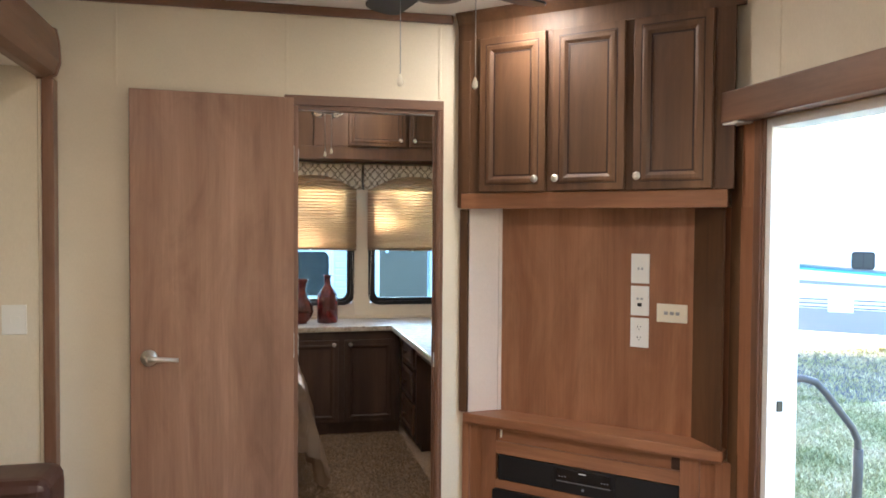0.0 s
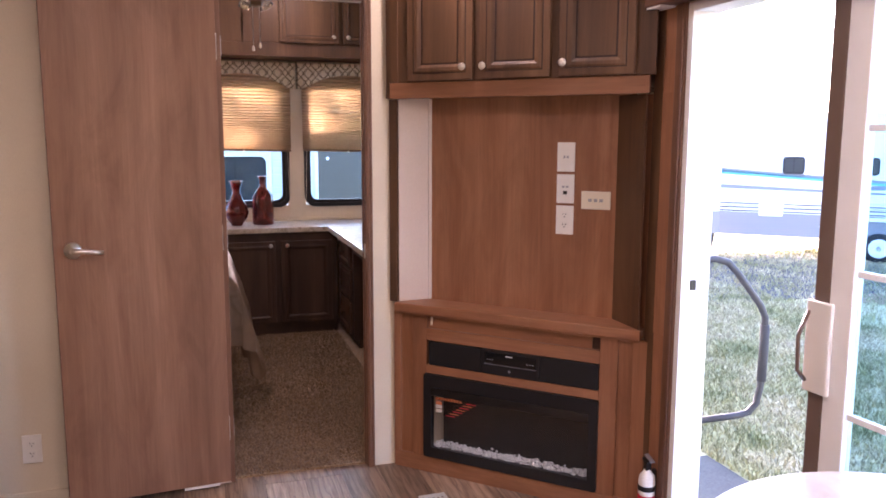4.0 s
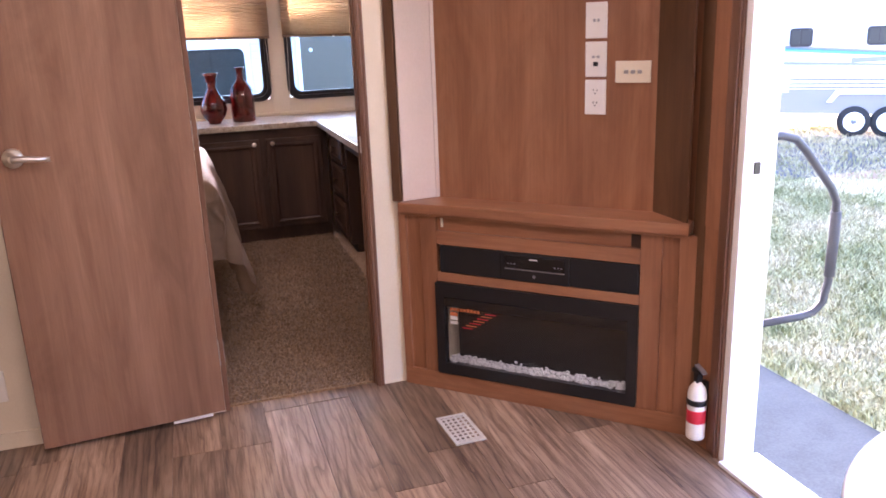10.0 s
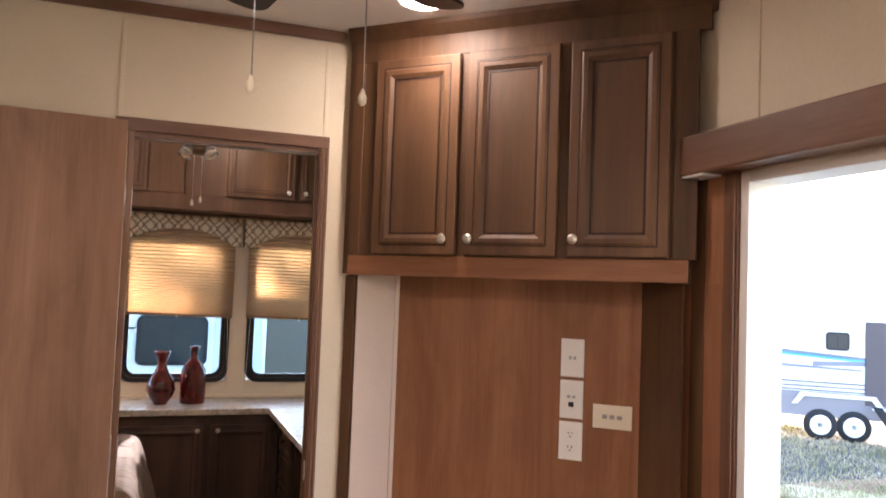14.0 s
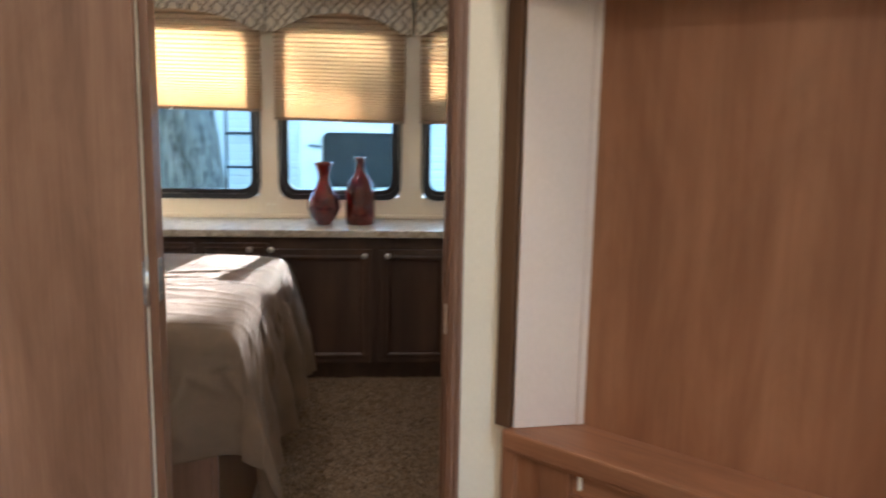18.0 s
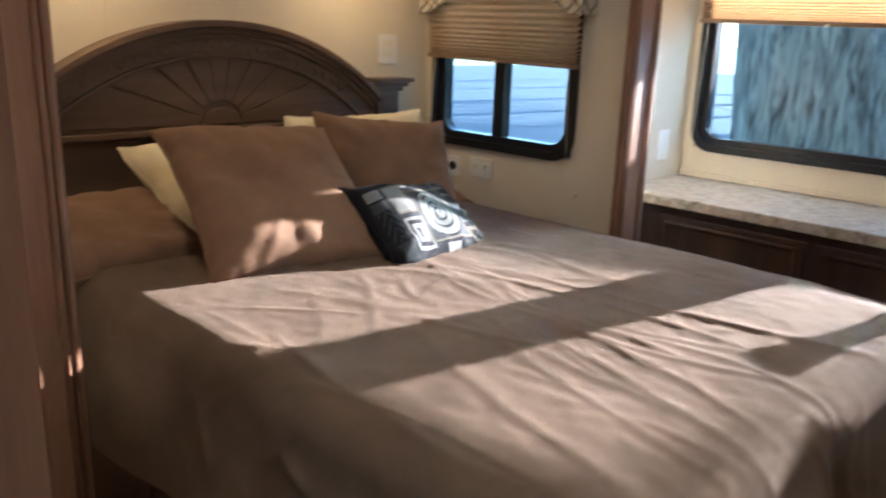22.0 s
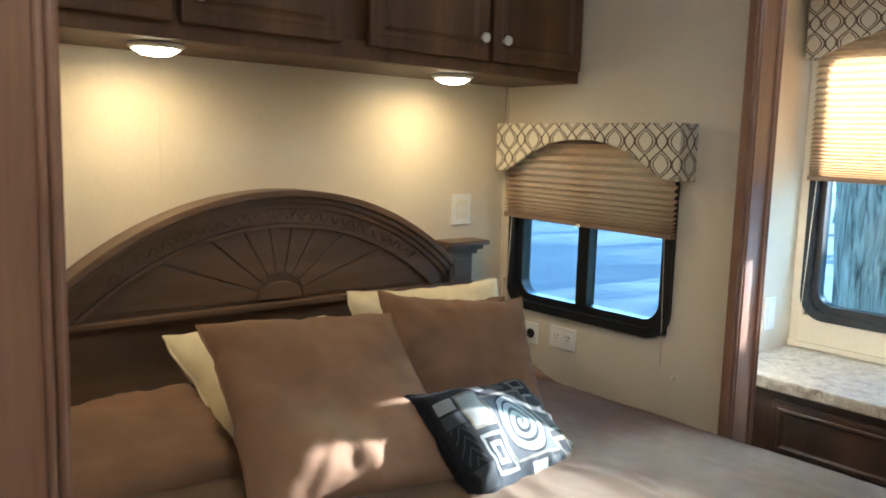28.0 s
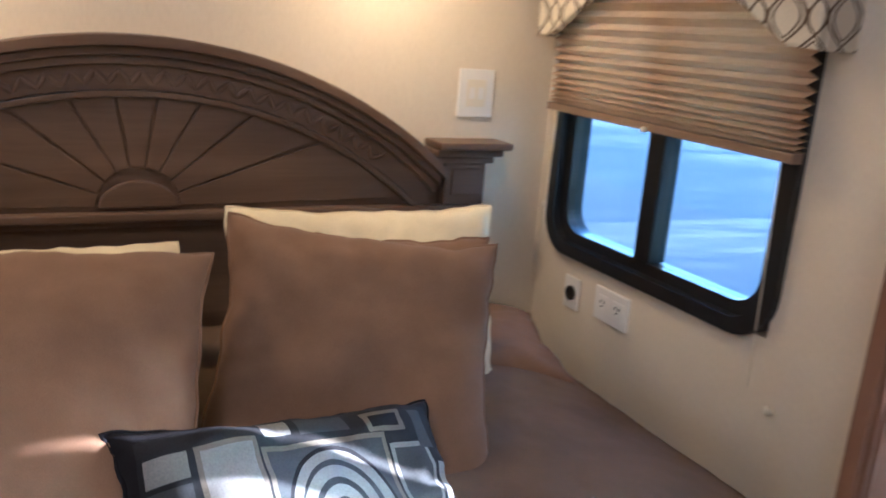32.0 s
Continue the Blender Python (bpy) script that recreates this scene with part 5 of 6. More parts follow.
    for i in range(nx):
        for j in range(ny):
            bm.faces.new((grid[i][j], grid[i + 1][j], grid[i + 1][j + 1], grid[i][j + 1])).smooth = True
    bmesh.ops.solidify(bm, geom=bm.faces[:], thickness=-0.006)
    return bm


du = part("duvet", duvet(), DUVET, bed, "rumpled taupe cotton duvet")
for f in du.data.polygons:
    f.use_smooth = True


def pillow(m, w, h, t, mat, label, name="pillow", seed=0, slump=0.0):
    """A stuffed pillow: local x its width, y its height, z its thickness."""
    n = 40
    bm = bmesh.new()
    prng = random.Random(seed)
    off = prng.uniform(0, 50)

    def outline(u, v):
        """The cover's place over the unit square: drawn in between the corners, with a slack, gathered edge."""
        x = u * w / 2 * (1 - 0.085 * (1 - v * v) * abs(u) ** 3)
        y = v * h / 2 * (1 - 0.085 * (1 - u * u) * abs(v) ** 3)
        k = max(abs(u), abs(v)) ** 4
        x += k * (0.010 * noise.noise(Vector((v * 2.2 + off, u, 3.0))) + 0.004 * noise.noise(Vector((v * 7 + off, u * 2, 5.0))))
        y += k * (0.010 * noise.noise(Vector((u * 2.2, v + off, 8.0))) + 0.004 * noise.noise(Vector((u * 7, v * 2 + off, 9.0))))
        return x, y

    sides = []
    for side in (1, -1):
        g = []
        for i in range(n + 1):
            row = []
            for j in range(n + 1):
                u, v = 2 * i / n - 1, 2 * j / n - 1
                x, y = outline(u, v)
                z = t / 2 * max(0.0, (1 - u ** 4) * (1 - v ** 4)) ** 0.55
                edge = max(abs(u), abs(v))
                z += (0.018 * noise.noise(Vector((u * 1.7 + off, v * 1.7, side))) + 0.0045 * noise.noise(Vector((u * 3.5, v * 4 + off, side))) + 0.0015 * noise.noise(Vector((u * 3 + v * 9, v * 4 - u * 7 + off, side)))) * (1 - edge ** 6)
                ang = math.atan2(v, u)
                z += 0.010 * (noise.noise(Vector((math.cos(ang) * 7 + off, math.sin(ang) * 7, edge))) ) * max(0, edge - 0.4) * (1 - edge ** 8) * 2
                z = side * max(z, 0.002)
                z -= slump * (1 - v) * 0.5 * u * u
                row.append(bm.verts.new((x, y, z)))
            g.append(row)
        sides.append(g)
        for i in range(n):
            for j in range(n):
                q = (g[i][j], g[i + 1][j], g[i + 1][j + 1], g[i][j + 1])
                bm.faces.new(q if side > 0 else q[::-1]).smooth = True
    a, b = sides
    rim = [(i, 0) for i in range(n)] + [(n, j) for j in range(n)] + [(n - i, n) for i in range(n)] + [(0, n - j) for j in range(n)]
    for k in range(len(rim)):
        (i, j), (p, q) = rim[k], rim[(k + 1) % len(rim)]
        bm.faces.new((a[i][j], b[i][j], b[p][q], a[p][q])).smooth = True
    bmesh.ops.recalc_face_normals(bm, faces=bm.faces[:])
    pl = thing(name, label, name.replace("_", " "), m)
    part("cover", bm, mat, pl)
    ring = [(2 * i / n - 1, 2 * j / n - 1) for i, j in rim]
    part("seam", tube([(*outline(u, v), -slump * (1 - v) * 0.5 * u * u) for u, v in ring], 0.0035, 6, True), mat, pl)
    return pl


def propped(centre, across, up):
    """A pillow's pose from its middle, its direction across and its direction up."""
    ex = Vector(across).normalized()
    ez = ex.cross(Vector(up)).normalized()
    ey = ez.cross(ex)
    m = Matrix((ex, ey, ez)).transposed().to_4x4()
    m.translation = Vector(centre)
    return m


pillow(propped((-1.0, 4.615, 0.865), (0.15, 1.0, -0.02), (-0.36, 0.0, 0.93)), 0.30, 0.36, 0.08, PILLOW_BROWN, "brown pillow standing behind the cream one", seed=8)
pillow(propped((-1.20, 4.78, 0.765), (0.25, 1.0, -0.07), (-0.95, 0.1, 0.10)), 0.50, 0.34, 0.10, PILLOW_BROWN, "flat brown pillow lying behind the others", seed=1)
pillow(propped((-0.995, 3.655, 0.825), (0.10, 1.0, 0.06), (-0.92, 0.12, 0.24)), 0.44, 0.38, 0.10, PILLOW_BROWN, "flat brown pillow by the slide-out trim", seed=2)
pillow(propped((-0.985, 4.035, 0.868), (0.03, 1.0, 0.0), (-0.70, -0.02, 0.36)), 0.45, 0.55, 0.12, PILLOW_CREAM, "cream pillow leaning behind a brown one", seed=3)
pillow(propped((-1.105, 4.578, 0.872), (0.24, 1.0, 0.03), (-0.42, -0.10, 0.86)), 0.49, 0.41, 0.10, PILLOW_CREAM, "cream pillow leaning behind a brown one", seed=4)
pillow(propped((-0.765, 4.005, 0.918), (0.15, 1.0, -0.03), (-0.80, 0.12, 0.56)), 0.475, 0.50, 0.15, PILLOW_BROWN, "brown cotton pillow leaning at the headboard", seed=5)
pillow(propped((-0.860, 4.470, 0.898), (0.33, 1.0, -0.09), (-0.58, 0.10, 0.78)), 0.425, 0.42, 0.14, PILLOW_BROWN, "brown cotton pillow leaning at the headboard", seed=6)


def patchwork():
    """Black cloth with pale squares, nested squares and a spiral roundel."""
    m, nt, bs = nodes_of("patchwork_print")
    tc = nt.nodes.new("ShaderNodeTexCoord")
    sp = nt.nodes.new("ShaderNodeSeparateXYZ")
    nt.links.new(tc.outputs["Object"], sp.inputs[0])
    x, y = calc(nt, "MULTIPLY", sp.outputs["X"], 1.12), calc(nt, "MULTIPLY", sp.outputs["Y"], 0.96)

    def inside(cx, cy, hw, hh):
        return calc(nt, "MULTIPLY", calc(nt, "LESS_THAN", calc(nt, "ABSOLUTE", calc(nt, "SUBTRACT", x, cx)), hw), calc(nt, "LESS_THAN", calc(nt, "ABSOLUTE", calc(nt, "SUBTRACT", y, cy)), hh))

    dark, pale, grey, mid = (0.010, 0.010, 0.013), (0.20, 0.205, 0.195), (0.045, 0.05, 0.053), (0.016, 0.017, 0.020)
    tan = (0.13, 0.118, 0.092)
    c = mixc(nt, inside(0.0, 0.0, 0.205, 0.118), dark, mid)
    for cx, cy, hw, hh, col in ((0.015, 0.0, 0.088, 0.082, tan), (0.015, 0.0, 0.082, 0.076, grey), (-0.112, 0.052, 0.036, 0.044, tan), (-0.112, 0.052, 0.030, 0.038, pale), (-0.112, -0.050, 0.036, 0.044, pale), (-0.112, -0.050, 0.029, 0.036, dark),
                                (-0.112, -0.050, 0.020, 0.025, pale), (-0.112, -0.050, 0.010, 0.014, mid), (-0.178, 0.080, 0.022, 0.014, pale), (-0.178, 0.046, 0.022, 0.014, grey), (-0.178, -0.085, 0.022, 0.022, grey),
                                (0.138, 0.016, 0.031, 0.052, pale), (0.138, 0.016, 0.025, 0.046, grey), (0.138, -0.076, 0.031, 0.026, tan), (0.138, -0.076, 0.020, 0.015, dark), (0.192, 0.006, 0.016, 0.034, pale),
                                (0.192, -0.058, 0.016, 0.020, tan), (0.192, -0.100, 0.016, 0.012, grey), (0.020, 0.103, 0.036, 0.012, grey), (0.110, 0.097, 0.030, 0.014, tan), (0.110, 0.097, 0.022, 0.008, dark),
                                (0.170, 0.085, 0.012, 0.026, grey), (-0.045, 0.104, 0.018, 0.010, pale), (0.0, -0.103, 0.030, 0.013, pale), (0.065, -0.103, 0.022, 0.013, grey)):
        c = mixc(nt, inside(cx, cy, hw, hh), c, col)
    dx, dy = calc(nt, "SUBTRACT", x, 0.015), calc(nt, "SUBTRACT", y, 0.0)
    r = calc(nt, "SQRT", calc(nt, "ADD", calc(nt, "MULTIPLY", dx, dx), calc(nt, "MULTIPLY", dy, dy)))
    a = calc(nt, "ARCTAN2", dy, dx)
    sw = calc(nt, "SINE", calc(nt, "SUBTRACT", calc(nt, "MULTIPLY", r, 290.0), a))
    rings = mixc(nt, calc(nt, "GREATER_THAN", sw, 0.45), (0.20, 0.212, 0.205), (0.03, 0.036, 0.04))
    c = mixc(nt, calc(nt, "LESS_THAN", r, 0.074), c, dark)
    c = mixc(nt, calc(nt, "LESS_THAN", r, 0.069), c, pale)
    c = mixc(nt, calc(nt, "LESS_THAN", r, 0.058), c, rings)
    leaf = calc(nt, "GREATER_THAN", calc(nt, "SINE", calc(nt, "ADD", calc(nt, "MULTIPLY", y, 260.0), calc(nt, "MULTIPLY", calc(nt, "ABSOLUTE", calc(nt, "ADD", x, 0.178)), 420.0))), 0.72)
    c = mixc(nt, calc(nt, "MULTIPLY", leaf, inside(-0.178, -0.015, 0.020, 0.045)), c, grey)
    wv = noise_tex(nt, coords(nt), 420, 2)
    c = mixc(nt, 0.35, c, ramp(nt, wv, [(0.35, (0.5, 0.5, 0.5)), (0.65, (1, 1, 1))]), "MULTIPLY")
    nt.links.new(c, bs.inputs["Base Color"])
    bs.inputs["Roughness"].default_value, bs.inputs["Specular IOR Level"].default_value = 0.85, 0.12
    bump(nt, bs, wv, 0.25, 0.0006)
    return m


pillow(propped((-0.570, 4.322, 0.828), (-0.16, 1.0, -0.11), (-0.62, -0.02, 0.50)), 0.405, 0.285, 0.12, patchwork(), "small patchwork-print cushion with a spiral roundel", "cushion", 7)

# ---- headboard ----
hb = thing("headboard", "dark carved headboard with an arched sunburst panel", "headboard", pose(XH, 4.222, 0))
HR, HZC = 0.935, 1.336 - 0.935


def arc_band(r0, r1, x0, x1, y_lim, n=48, bev=0.003):
    """A band of the arch between two radii, from x0 to x1 off the wall, inside |y| < y_lim."""
    def at(r, k):
        a = math.asin(min(1, y_lim / r)) * (2 * k / n - 1)
        return r * math.sin(a), HZC + r * math.cos(a)
    pts = [at(r1, k) for k in range(n + 1)] + [at(r0, k) for k in range(n, -1, -1)]
    return prism(pts, (x0, x1), "x", bev)


back = [(-0.735, 0.62), (-0.735, 1.12)] + [((HR - 0.03) * math.sin(a), HZC + (HR - 0.03) * math.cos(a)) for a in np.linspace(-0.655, 0.655, 40)] + [(0.735, 1.12), (0.735, 0.62)]
part("back_panel", prism(back, (0.001, 0.03), "x"), HEADBOARD, hb)
part("arch_cornice", arc_band(HR - 0.020, HR, 0.001, 0.085, 0.62), HEADBOARD, hb)
part("arch_cove", arc_band(HR - 0.036, HR - 0.0205, 0.0305, 0.070, 0.615), HEADBOARD, hb)
part("arch_step", arc_band(HR - 0.052, HR - 0.0365, 0.0305, 0.056, 0.61), HEADBOARD, hb)
part("frieze", arc_band(HR - 0.098, HR - 0.0525, 0.0305, 0.042, 0.60), HEADBOARD, hb)
part("inner_bead", arc_band(HR - 0.110, HR - 0.0985, 0.0305, 0.050, 0.575), HEADBOARD, hb)
for k in range(-26, 27):                      # carved leaves along the frieze
    a = 0.0225 * k
    r = HR - 0.075
    b = bmesh.new()
    bmesh.ops.create_icosphere(b, subdivisions=2, radius=1)
    b.transform(Matrix.Translation((0.043, r * math.sin(a), HZC + r * math.cos(a))) @ Matrix.Rotation(-a, 4, "X") @ Matrix.Rotation(radians(38 if k % 2 else -38), 4, "X") @ Matrix.Diagonal((0.005, 0.006, 0.019, 1)))
    part("leaf", b, HEADBOARD, hb)
FC = (0.0, 1.02)


def ray_end(a):
    """How far a ray of the fan runs before it meets the arch."""
    for i in range(400):
        r = i * 0.003
        y, z = FC[0] + r * math.cos(a), FC[1] + r * math.sin(a)
        if math.hypot(y, z - HZC) > HR - 0.112:
            return r
    return 0.6


nray = 9
for k in range(nray):
    a0, a1 = math.pi * k / nray + 0.012, math.pi * (k + 1) / nray - 0.012
    pts = [(FC[0] + 0.075 * math.cos(a0), FC[1] + 0.075 * math.sin(a0))]
    for i in range(7):
        a = a0 + (a1 - a0) * i / 6
        r = min(ray_end(a), 0.60)
        pts.append((FC[0] + r * math.cos(a), FC[1] + r * math.sin(a)))
    for i in range(4, -1, -1):
        a = a0 + (a1 - a0) * i / 4
        pts.append((FC[0] + 0.075 * math.cos(a), FC[1] + 0.075 * math.sin(a)))
    part("fan_panel", prism(pts[1:], (0.0305, 0.036), "x", 0.0015), HEADBOARD, hb)
part("fan_hub", prism([(0.07 * math.cos(a), FC[1] + 0.05 * math.sin(a)) for a in np.linspace(0, math.pi, 20)], (0.0305, 0.046), "x", 0.003), HEADBOARD, hb)
part("shelf_moulding", box((0.0305, -0.735, 0.994), (0.058, 0.735, 1.012), 0.004), HEADBOARD, hb)
part("shelf_bead", box((0.0305, -0.735, 0.982), (0.046, 0.735, 0.9935), 0.003), HEADBOARD, hb)
for sy in (-1, 1):
    ya, yb = sorted((sy * 0.60, sy * 0.765))
    part("shoulder_cap", box((0.001, ya - (0.012 if sy < 0 else 0), 1.138), (0.092, yb + (0.012 if sy > 0 else 0), 1.154), 0.004), HEADBOARD, hb)
    part("shoulder_cove", box((0.001, ya, 1.122), (0.078, yb - (0.004 if sy > 0 else 0), 1.1375), 0.004), HEADBOARD, hb)
    part("shoulder_step", box((0.001, ya, 1.106), (0.066, yb - (0.02 if sy > 0 else -0.0), 1.1215), 0.004), HEADBOARD, hb)
    part("shoulder_block", box((0.0305, min(sy * 0.63, sy * 0.73), 1.0125), (0.056, max(sy * 0.63, sy * 0.73), 1.1055), 0.003), HEADBOARD, hb)
    part("block_panel", box((0.0565, min(sy * 0.645, sy * 0.715), 1.035), (0.061, max(sy * 0.645, sy * 0.715), 1.095), 0.002), HEADBOARD, hb)

# ---- entry side ----
fe = tagged(thing("entry_fascia", "painted wood fascia over the entry doorway", "fascia", pose(XR, 0, 0)), kind="structure")
part("board", box((-0.075, -2.6, 1.885), (-0.001, 2.255, 1.99), 0.006), WOOD_TRIM_Y, fe)
part("soffit_strip", box((-0.07, 2.12, 1.878), (-0.005, 2.24, 1.8845)), WHITE_PLASTIC, fe)
es = tagged(thing("entry_trim", "stained wood trim beside the entry doorway", "trim", pose(XR, 0, 0)), kind="structure")
part("board", box((-0.014, 2.052, 0.0), (-0.001, 2.105, 1.884), 0.003), WOOD_TRIM, es)
part("board", box((-0.010, 2.1055, 0.0), (-0.001, 2.1745, 1.884), 0.002), WOOD_UNIT, es)
part("board", box((-0.012, 2.175, 0.0), (-0.001, 2.235, 1.884), 0.003), WOOD_CHERRY, es)
part("bead", box((-0.02, 2.058, 0.0), (-0.0145, 2.066, 1.884), 0.002), WOOD_TRIM, es)
for by in (2.0, 1.2):
    setting("trim_batten_east", box((XR - 0.004, by - 0.006, 2.0), (XR, by + 0.006, CZ - 0.04), 0.0015), WALL, "thin cream batten on the entry-side wall", "trim")
ef = tagged(thing("door_frame_2", "white aluminium entry door frame", "door frame", pose(XR, 0, 0)), kind="structure")
part("jamb", box((-0.006, EY1 - 0.028, 0.0), (0.105, EY1 + 0.001, EZ), 0.003), WHITE_METAL, ef)
part("jamb", box((-0.006, EY0 - 0.001, 0.0), (0.105, EY0 + 0.028, EZ), 0.003), WHITE_METAL, ef)
part("head", box((-0.006, EY0 + 0.029, EZ - 0.028), (0.105, EY1 - 0.029, EZ + 0.001), 0.003), WHITE_METAL, ef)
part("sill", box((-0.03, EY0 + 0.029, -0.02), (0.12, EY1 - 0.029, 0.012), 0.003), WHITE_METAL, ef)
part("strike", box((0.03, EY1 - 0.032, 0.925), (0.05, EY1 - 0.028, 0.96)), BLACK_PLASTIC, ef)
part("flange", box((0.081, EY1 + 0.002, 0.0), (0.088, EY1 + 0.06, EZ), 0.002), WHITE_METAL, ef)
# open entry door standing outward
ed = tagged(thing("door_2", "open glazed entry door standing outward", "door", pose(2.075, 0.832, 0.0, 0, 0, 93.8)), kind="structure")
EW = 0.65
part("stile", box((EW - 0.05, -0.02, 0.02), (EW, 0.02, EZ), 0.004), BROWN_METAL, ed, "bronze free stile")
part("inner_stile", box((EW - 0.125, -0.018, 0.02), (EW - 0.0505, 0.018, EZ), 0.004), WHITE_METAL, ed)
part("stile", box((0, -0.02, 0.02), (0.06, 0.02, EZ), 0.004), WHITE_METAL, ed)
part("rail", box((0.061, -0.02, 0.02), (EW - 0.126, 0.02, 0.14), 0.004), WHITE_METAL, ed)
part("rail", box((0.061, -0.02, EZ - 0.07), (EW - 0.126, 0.02, EZ), 0.004), WHITE_METAL, ed)
for mz in (0.36, 0.70, 1.09, 1.47):
    part("glazing_bar", box((0.061, -0.009, mz - 0.009), (EW - 0.126, 0.009, mz + 0.009), 0.003), WHITE_METAL, ed)
part("glazing_bar", box((0.32, -0.008, 0.141), (0.338, 0.008, EZ - 0.071), 0.003), WHITE_METAL, ed)
dg = part("pane", box((0.061, -0.002, 0.141), (EW - 0.126, 0.002, EZ - 0.071)), GLASS, ed)
dg.visible_shadow = False
hd = part("latch_plate", box((EW - 0.075, 0.0205, 0.74), (EW + 0.012, 0.034, 1.0), 0.006), WHITE_PLASTIC, ed)
part("pull", tube([(EW - 0.0, 0.034, 0.77), (EW + 0.004, 0.060, 0.80), (EW + 0.004, 0.064, 0.90), (EW - 0.0, 0.034, 0.97)], 0.006, 8), BROWN_METAL, hd)
# grab handle outside
gh = thing("grab_handle", "grey steel fold-out grab handle outside the entry", "handle", pose(XR + 0.085, 2.085, 0))
pts = [(0.0, 0, 1.015), (0.10, 0, 1.018), (0.155, -0.005, 1.005), (0.20, -0.01, 0.965), (0.31, -0.02, 0.845), (0.335, -0.022, 0.80), (0.338, -0.022, 0.70), (0.332, -0.022, 0.54), (0.318, -0.02, 0.475), (0.285, -0.015, 0.442), (0.24, -0.01, 0.432), (0.0, 0, 0.425)]
pts = [(0.88 * x, y, z) for x, y, z in pts]
part("bar", tube(pts, 0.0125, 14), plain("grey_enamel", (0.045, 0.045, 0.048), 0.5, grain=0.1), gh)
part("grip", tube([(0.2965, -0.022, 0.77), (0.2975, -0.022, 0.70), (0.294, -0.022, 0.56)], 0.0165, 14), plain("foam_grip", (0.06, 0.06, 0.063), 0.8), gh, "grey foam grip")
for hz in (1.015, 0.425):
    part("mount", box((0, -0.025, hz - 0.035), (0.02, 0.025, hz + 0.035), 0.004), BLACK_PLASTIC, gh)

# round white table by the entry
tab = thing("dining_table", "round white glossy table beside the entry", "table", pose(1.528, 0.604, 0))
tm, tnt, tbs = nodes_of("white_marble_laminate")
tn = noise_tex(tnt, coords(tnt, (1, 0.35, 1)), 9, 6, 0.65, 1.5)
tnt.links.new(ramp(tnt, tn, [(0.35, (0.66, 0.67, 0.70)), (0.5, (0.8, 0.8, 0.8)), (0.7, (0.86, 0.86, 0.86))]), tbs.inputs["Base Color"])
tbs.inputs["Roughness"].default_value = 0.15
part("tabletop", moved(lathe([(0.985, 0.715), (1.0, 0.722), (1.0, 0.742), (0.99, 0.75)], 72), Matrix.Diagonal((0.409, 0.404, 1, 1))), tm, tab)
part("pedestal", lathe([(0.05, 0.03), (0.04, 0.1), (0.035, 0.4), (0.04, 0.66), (0.09, 0.714)], 24), STEEL, tab)
part("foot", lathe([(0.22, 0.0), (0.22, 0.012), (0.10, 0.03), (0.05, 0.035)], 36), STEEL, tab)
# leather seat at the slide-out
sofa = thing("armchair", "dark brown leather seat at the slide-out", "armchair", pose(-0.66, 1.75, 0.022))
part("backrest", box((-0.42, -0.55, 0.38), (-0.20, 0.35, 0.86), 0.07, 4), LEATHER, sofa)
part("arm", box((-0.42, 0.30, 0.05), (0.44, 0.52, 0.81), 0.05, 4), LEATHER, sofa)
part("arm", box((-0.42, -0.72, 0.05), (0.42, -0.56, 0.72), 0.05, 4), LEATHER, sofa)
part("seat", box((-0.22, -0.55, 0.08), (0.40, 0.29, 0.44), 0.06, 4), LEATHER, sofa)
part("base", box((-0.40, -0.70, 0.0), (0.38, 0.48, 0.06)), BLACK_SATIN, sofa)

# ---- outside ----


def grass_mat():
    m, nt, bs = nodes_of("winter_grass")
    vec = coords(nt)
    a, b = noise_tex(nt, vec, 1.1, 5, 0.65, 0.6), noise_tex(nt, vec, 18, 4, 0.7)
    c = ramp(nt, a, [(0.3, (0.18, 0.205, 0.08)), (0.46, (0.37, 0.345, 0.17)), (0.64, (0.56, 0.48, 0.30))])
    c = mixc(nt, 0.3, c, ramp(nt, b, [(0.3, (0.5, 0.46, 0.36)), (0.6, (1, 1, 1))]), "MULTIPLY")
    ri = nt.nodes.new("ShaderNodeNewGeometry")
    h = nt.nodes.new("ShaderNodeHueSaturation")
    v = calc(nt, "MULTIPLY_ADD", ri.outputs["Random Per Island"], 0.8)
    v.node.inputs[2].default_value = 0.65
    nt.links.new(v, h.inputs["Value"])
    nt.links.new(c, h.inputs["Color"])
    nt.links.new(h.outputs[0], bs.inputs["Base Color"])
    bs.inputs["Roughness"].default_value = 0.95
    bump(nt, bs, b, 0.8, 0.02)
    return m


GRASS = grass_mat()
ASPHALT = plain("asphalt", (0.115, 0.108, 0.09), 0.95, grain=0.7, scale=70, relief=0.6)
PATH_M = plain("gravel_road", (0.095, 0.09, 0.088), 0.9, grain=0.4, scale=90, relief=0.5)
MULCH = plain("leaf_litter", (0.36, 0.21, 0.135), 0.95, grain=0.6, scale=50, relief=0.6)
SIDING = plain("white_siding", (0.70, 0.71, 0.71), 0.4, grain=0.04, scale=20)
TYRE = plain("tyre_rubber", (0.02, 0.02, 0.02), 0.8, grain=0.2)
SMOKE = plain("smoked_window", (0.022, 0.025, 0.026), 0.3, grain=0.3, scale=6, relief=0)
setting("ground", box((-400, -400, GZ - 0.2), (400, 400, GZ)), GRASS, "patchy winter lawn around the trailers", "ground")
setting("pavement", box((XR + 0.2, -6, GZ), (3.98, 4.6, GZ + 0.012)), ASPHALT, "dark asphalt pad beside the entry", "pavement")
a45 = pose(9.6, 8.6, GZ, 0, 0, -42)
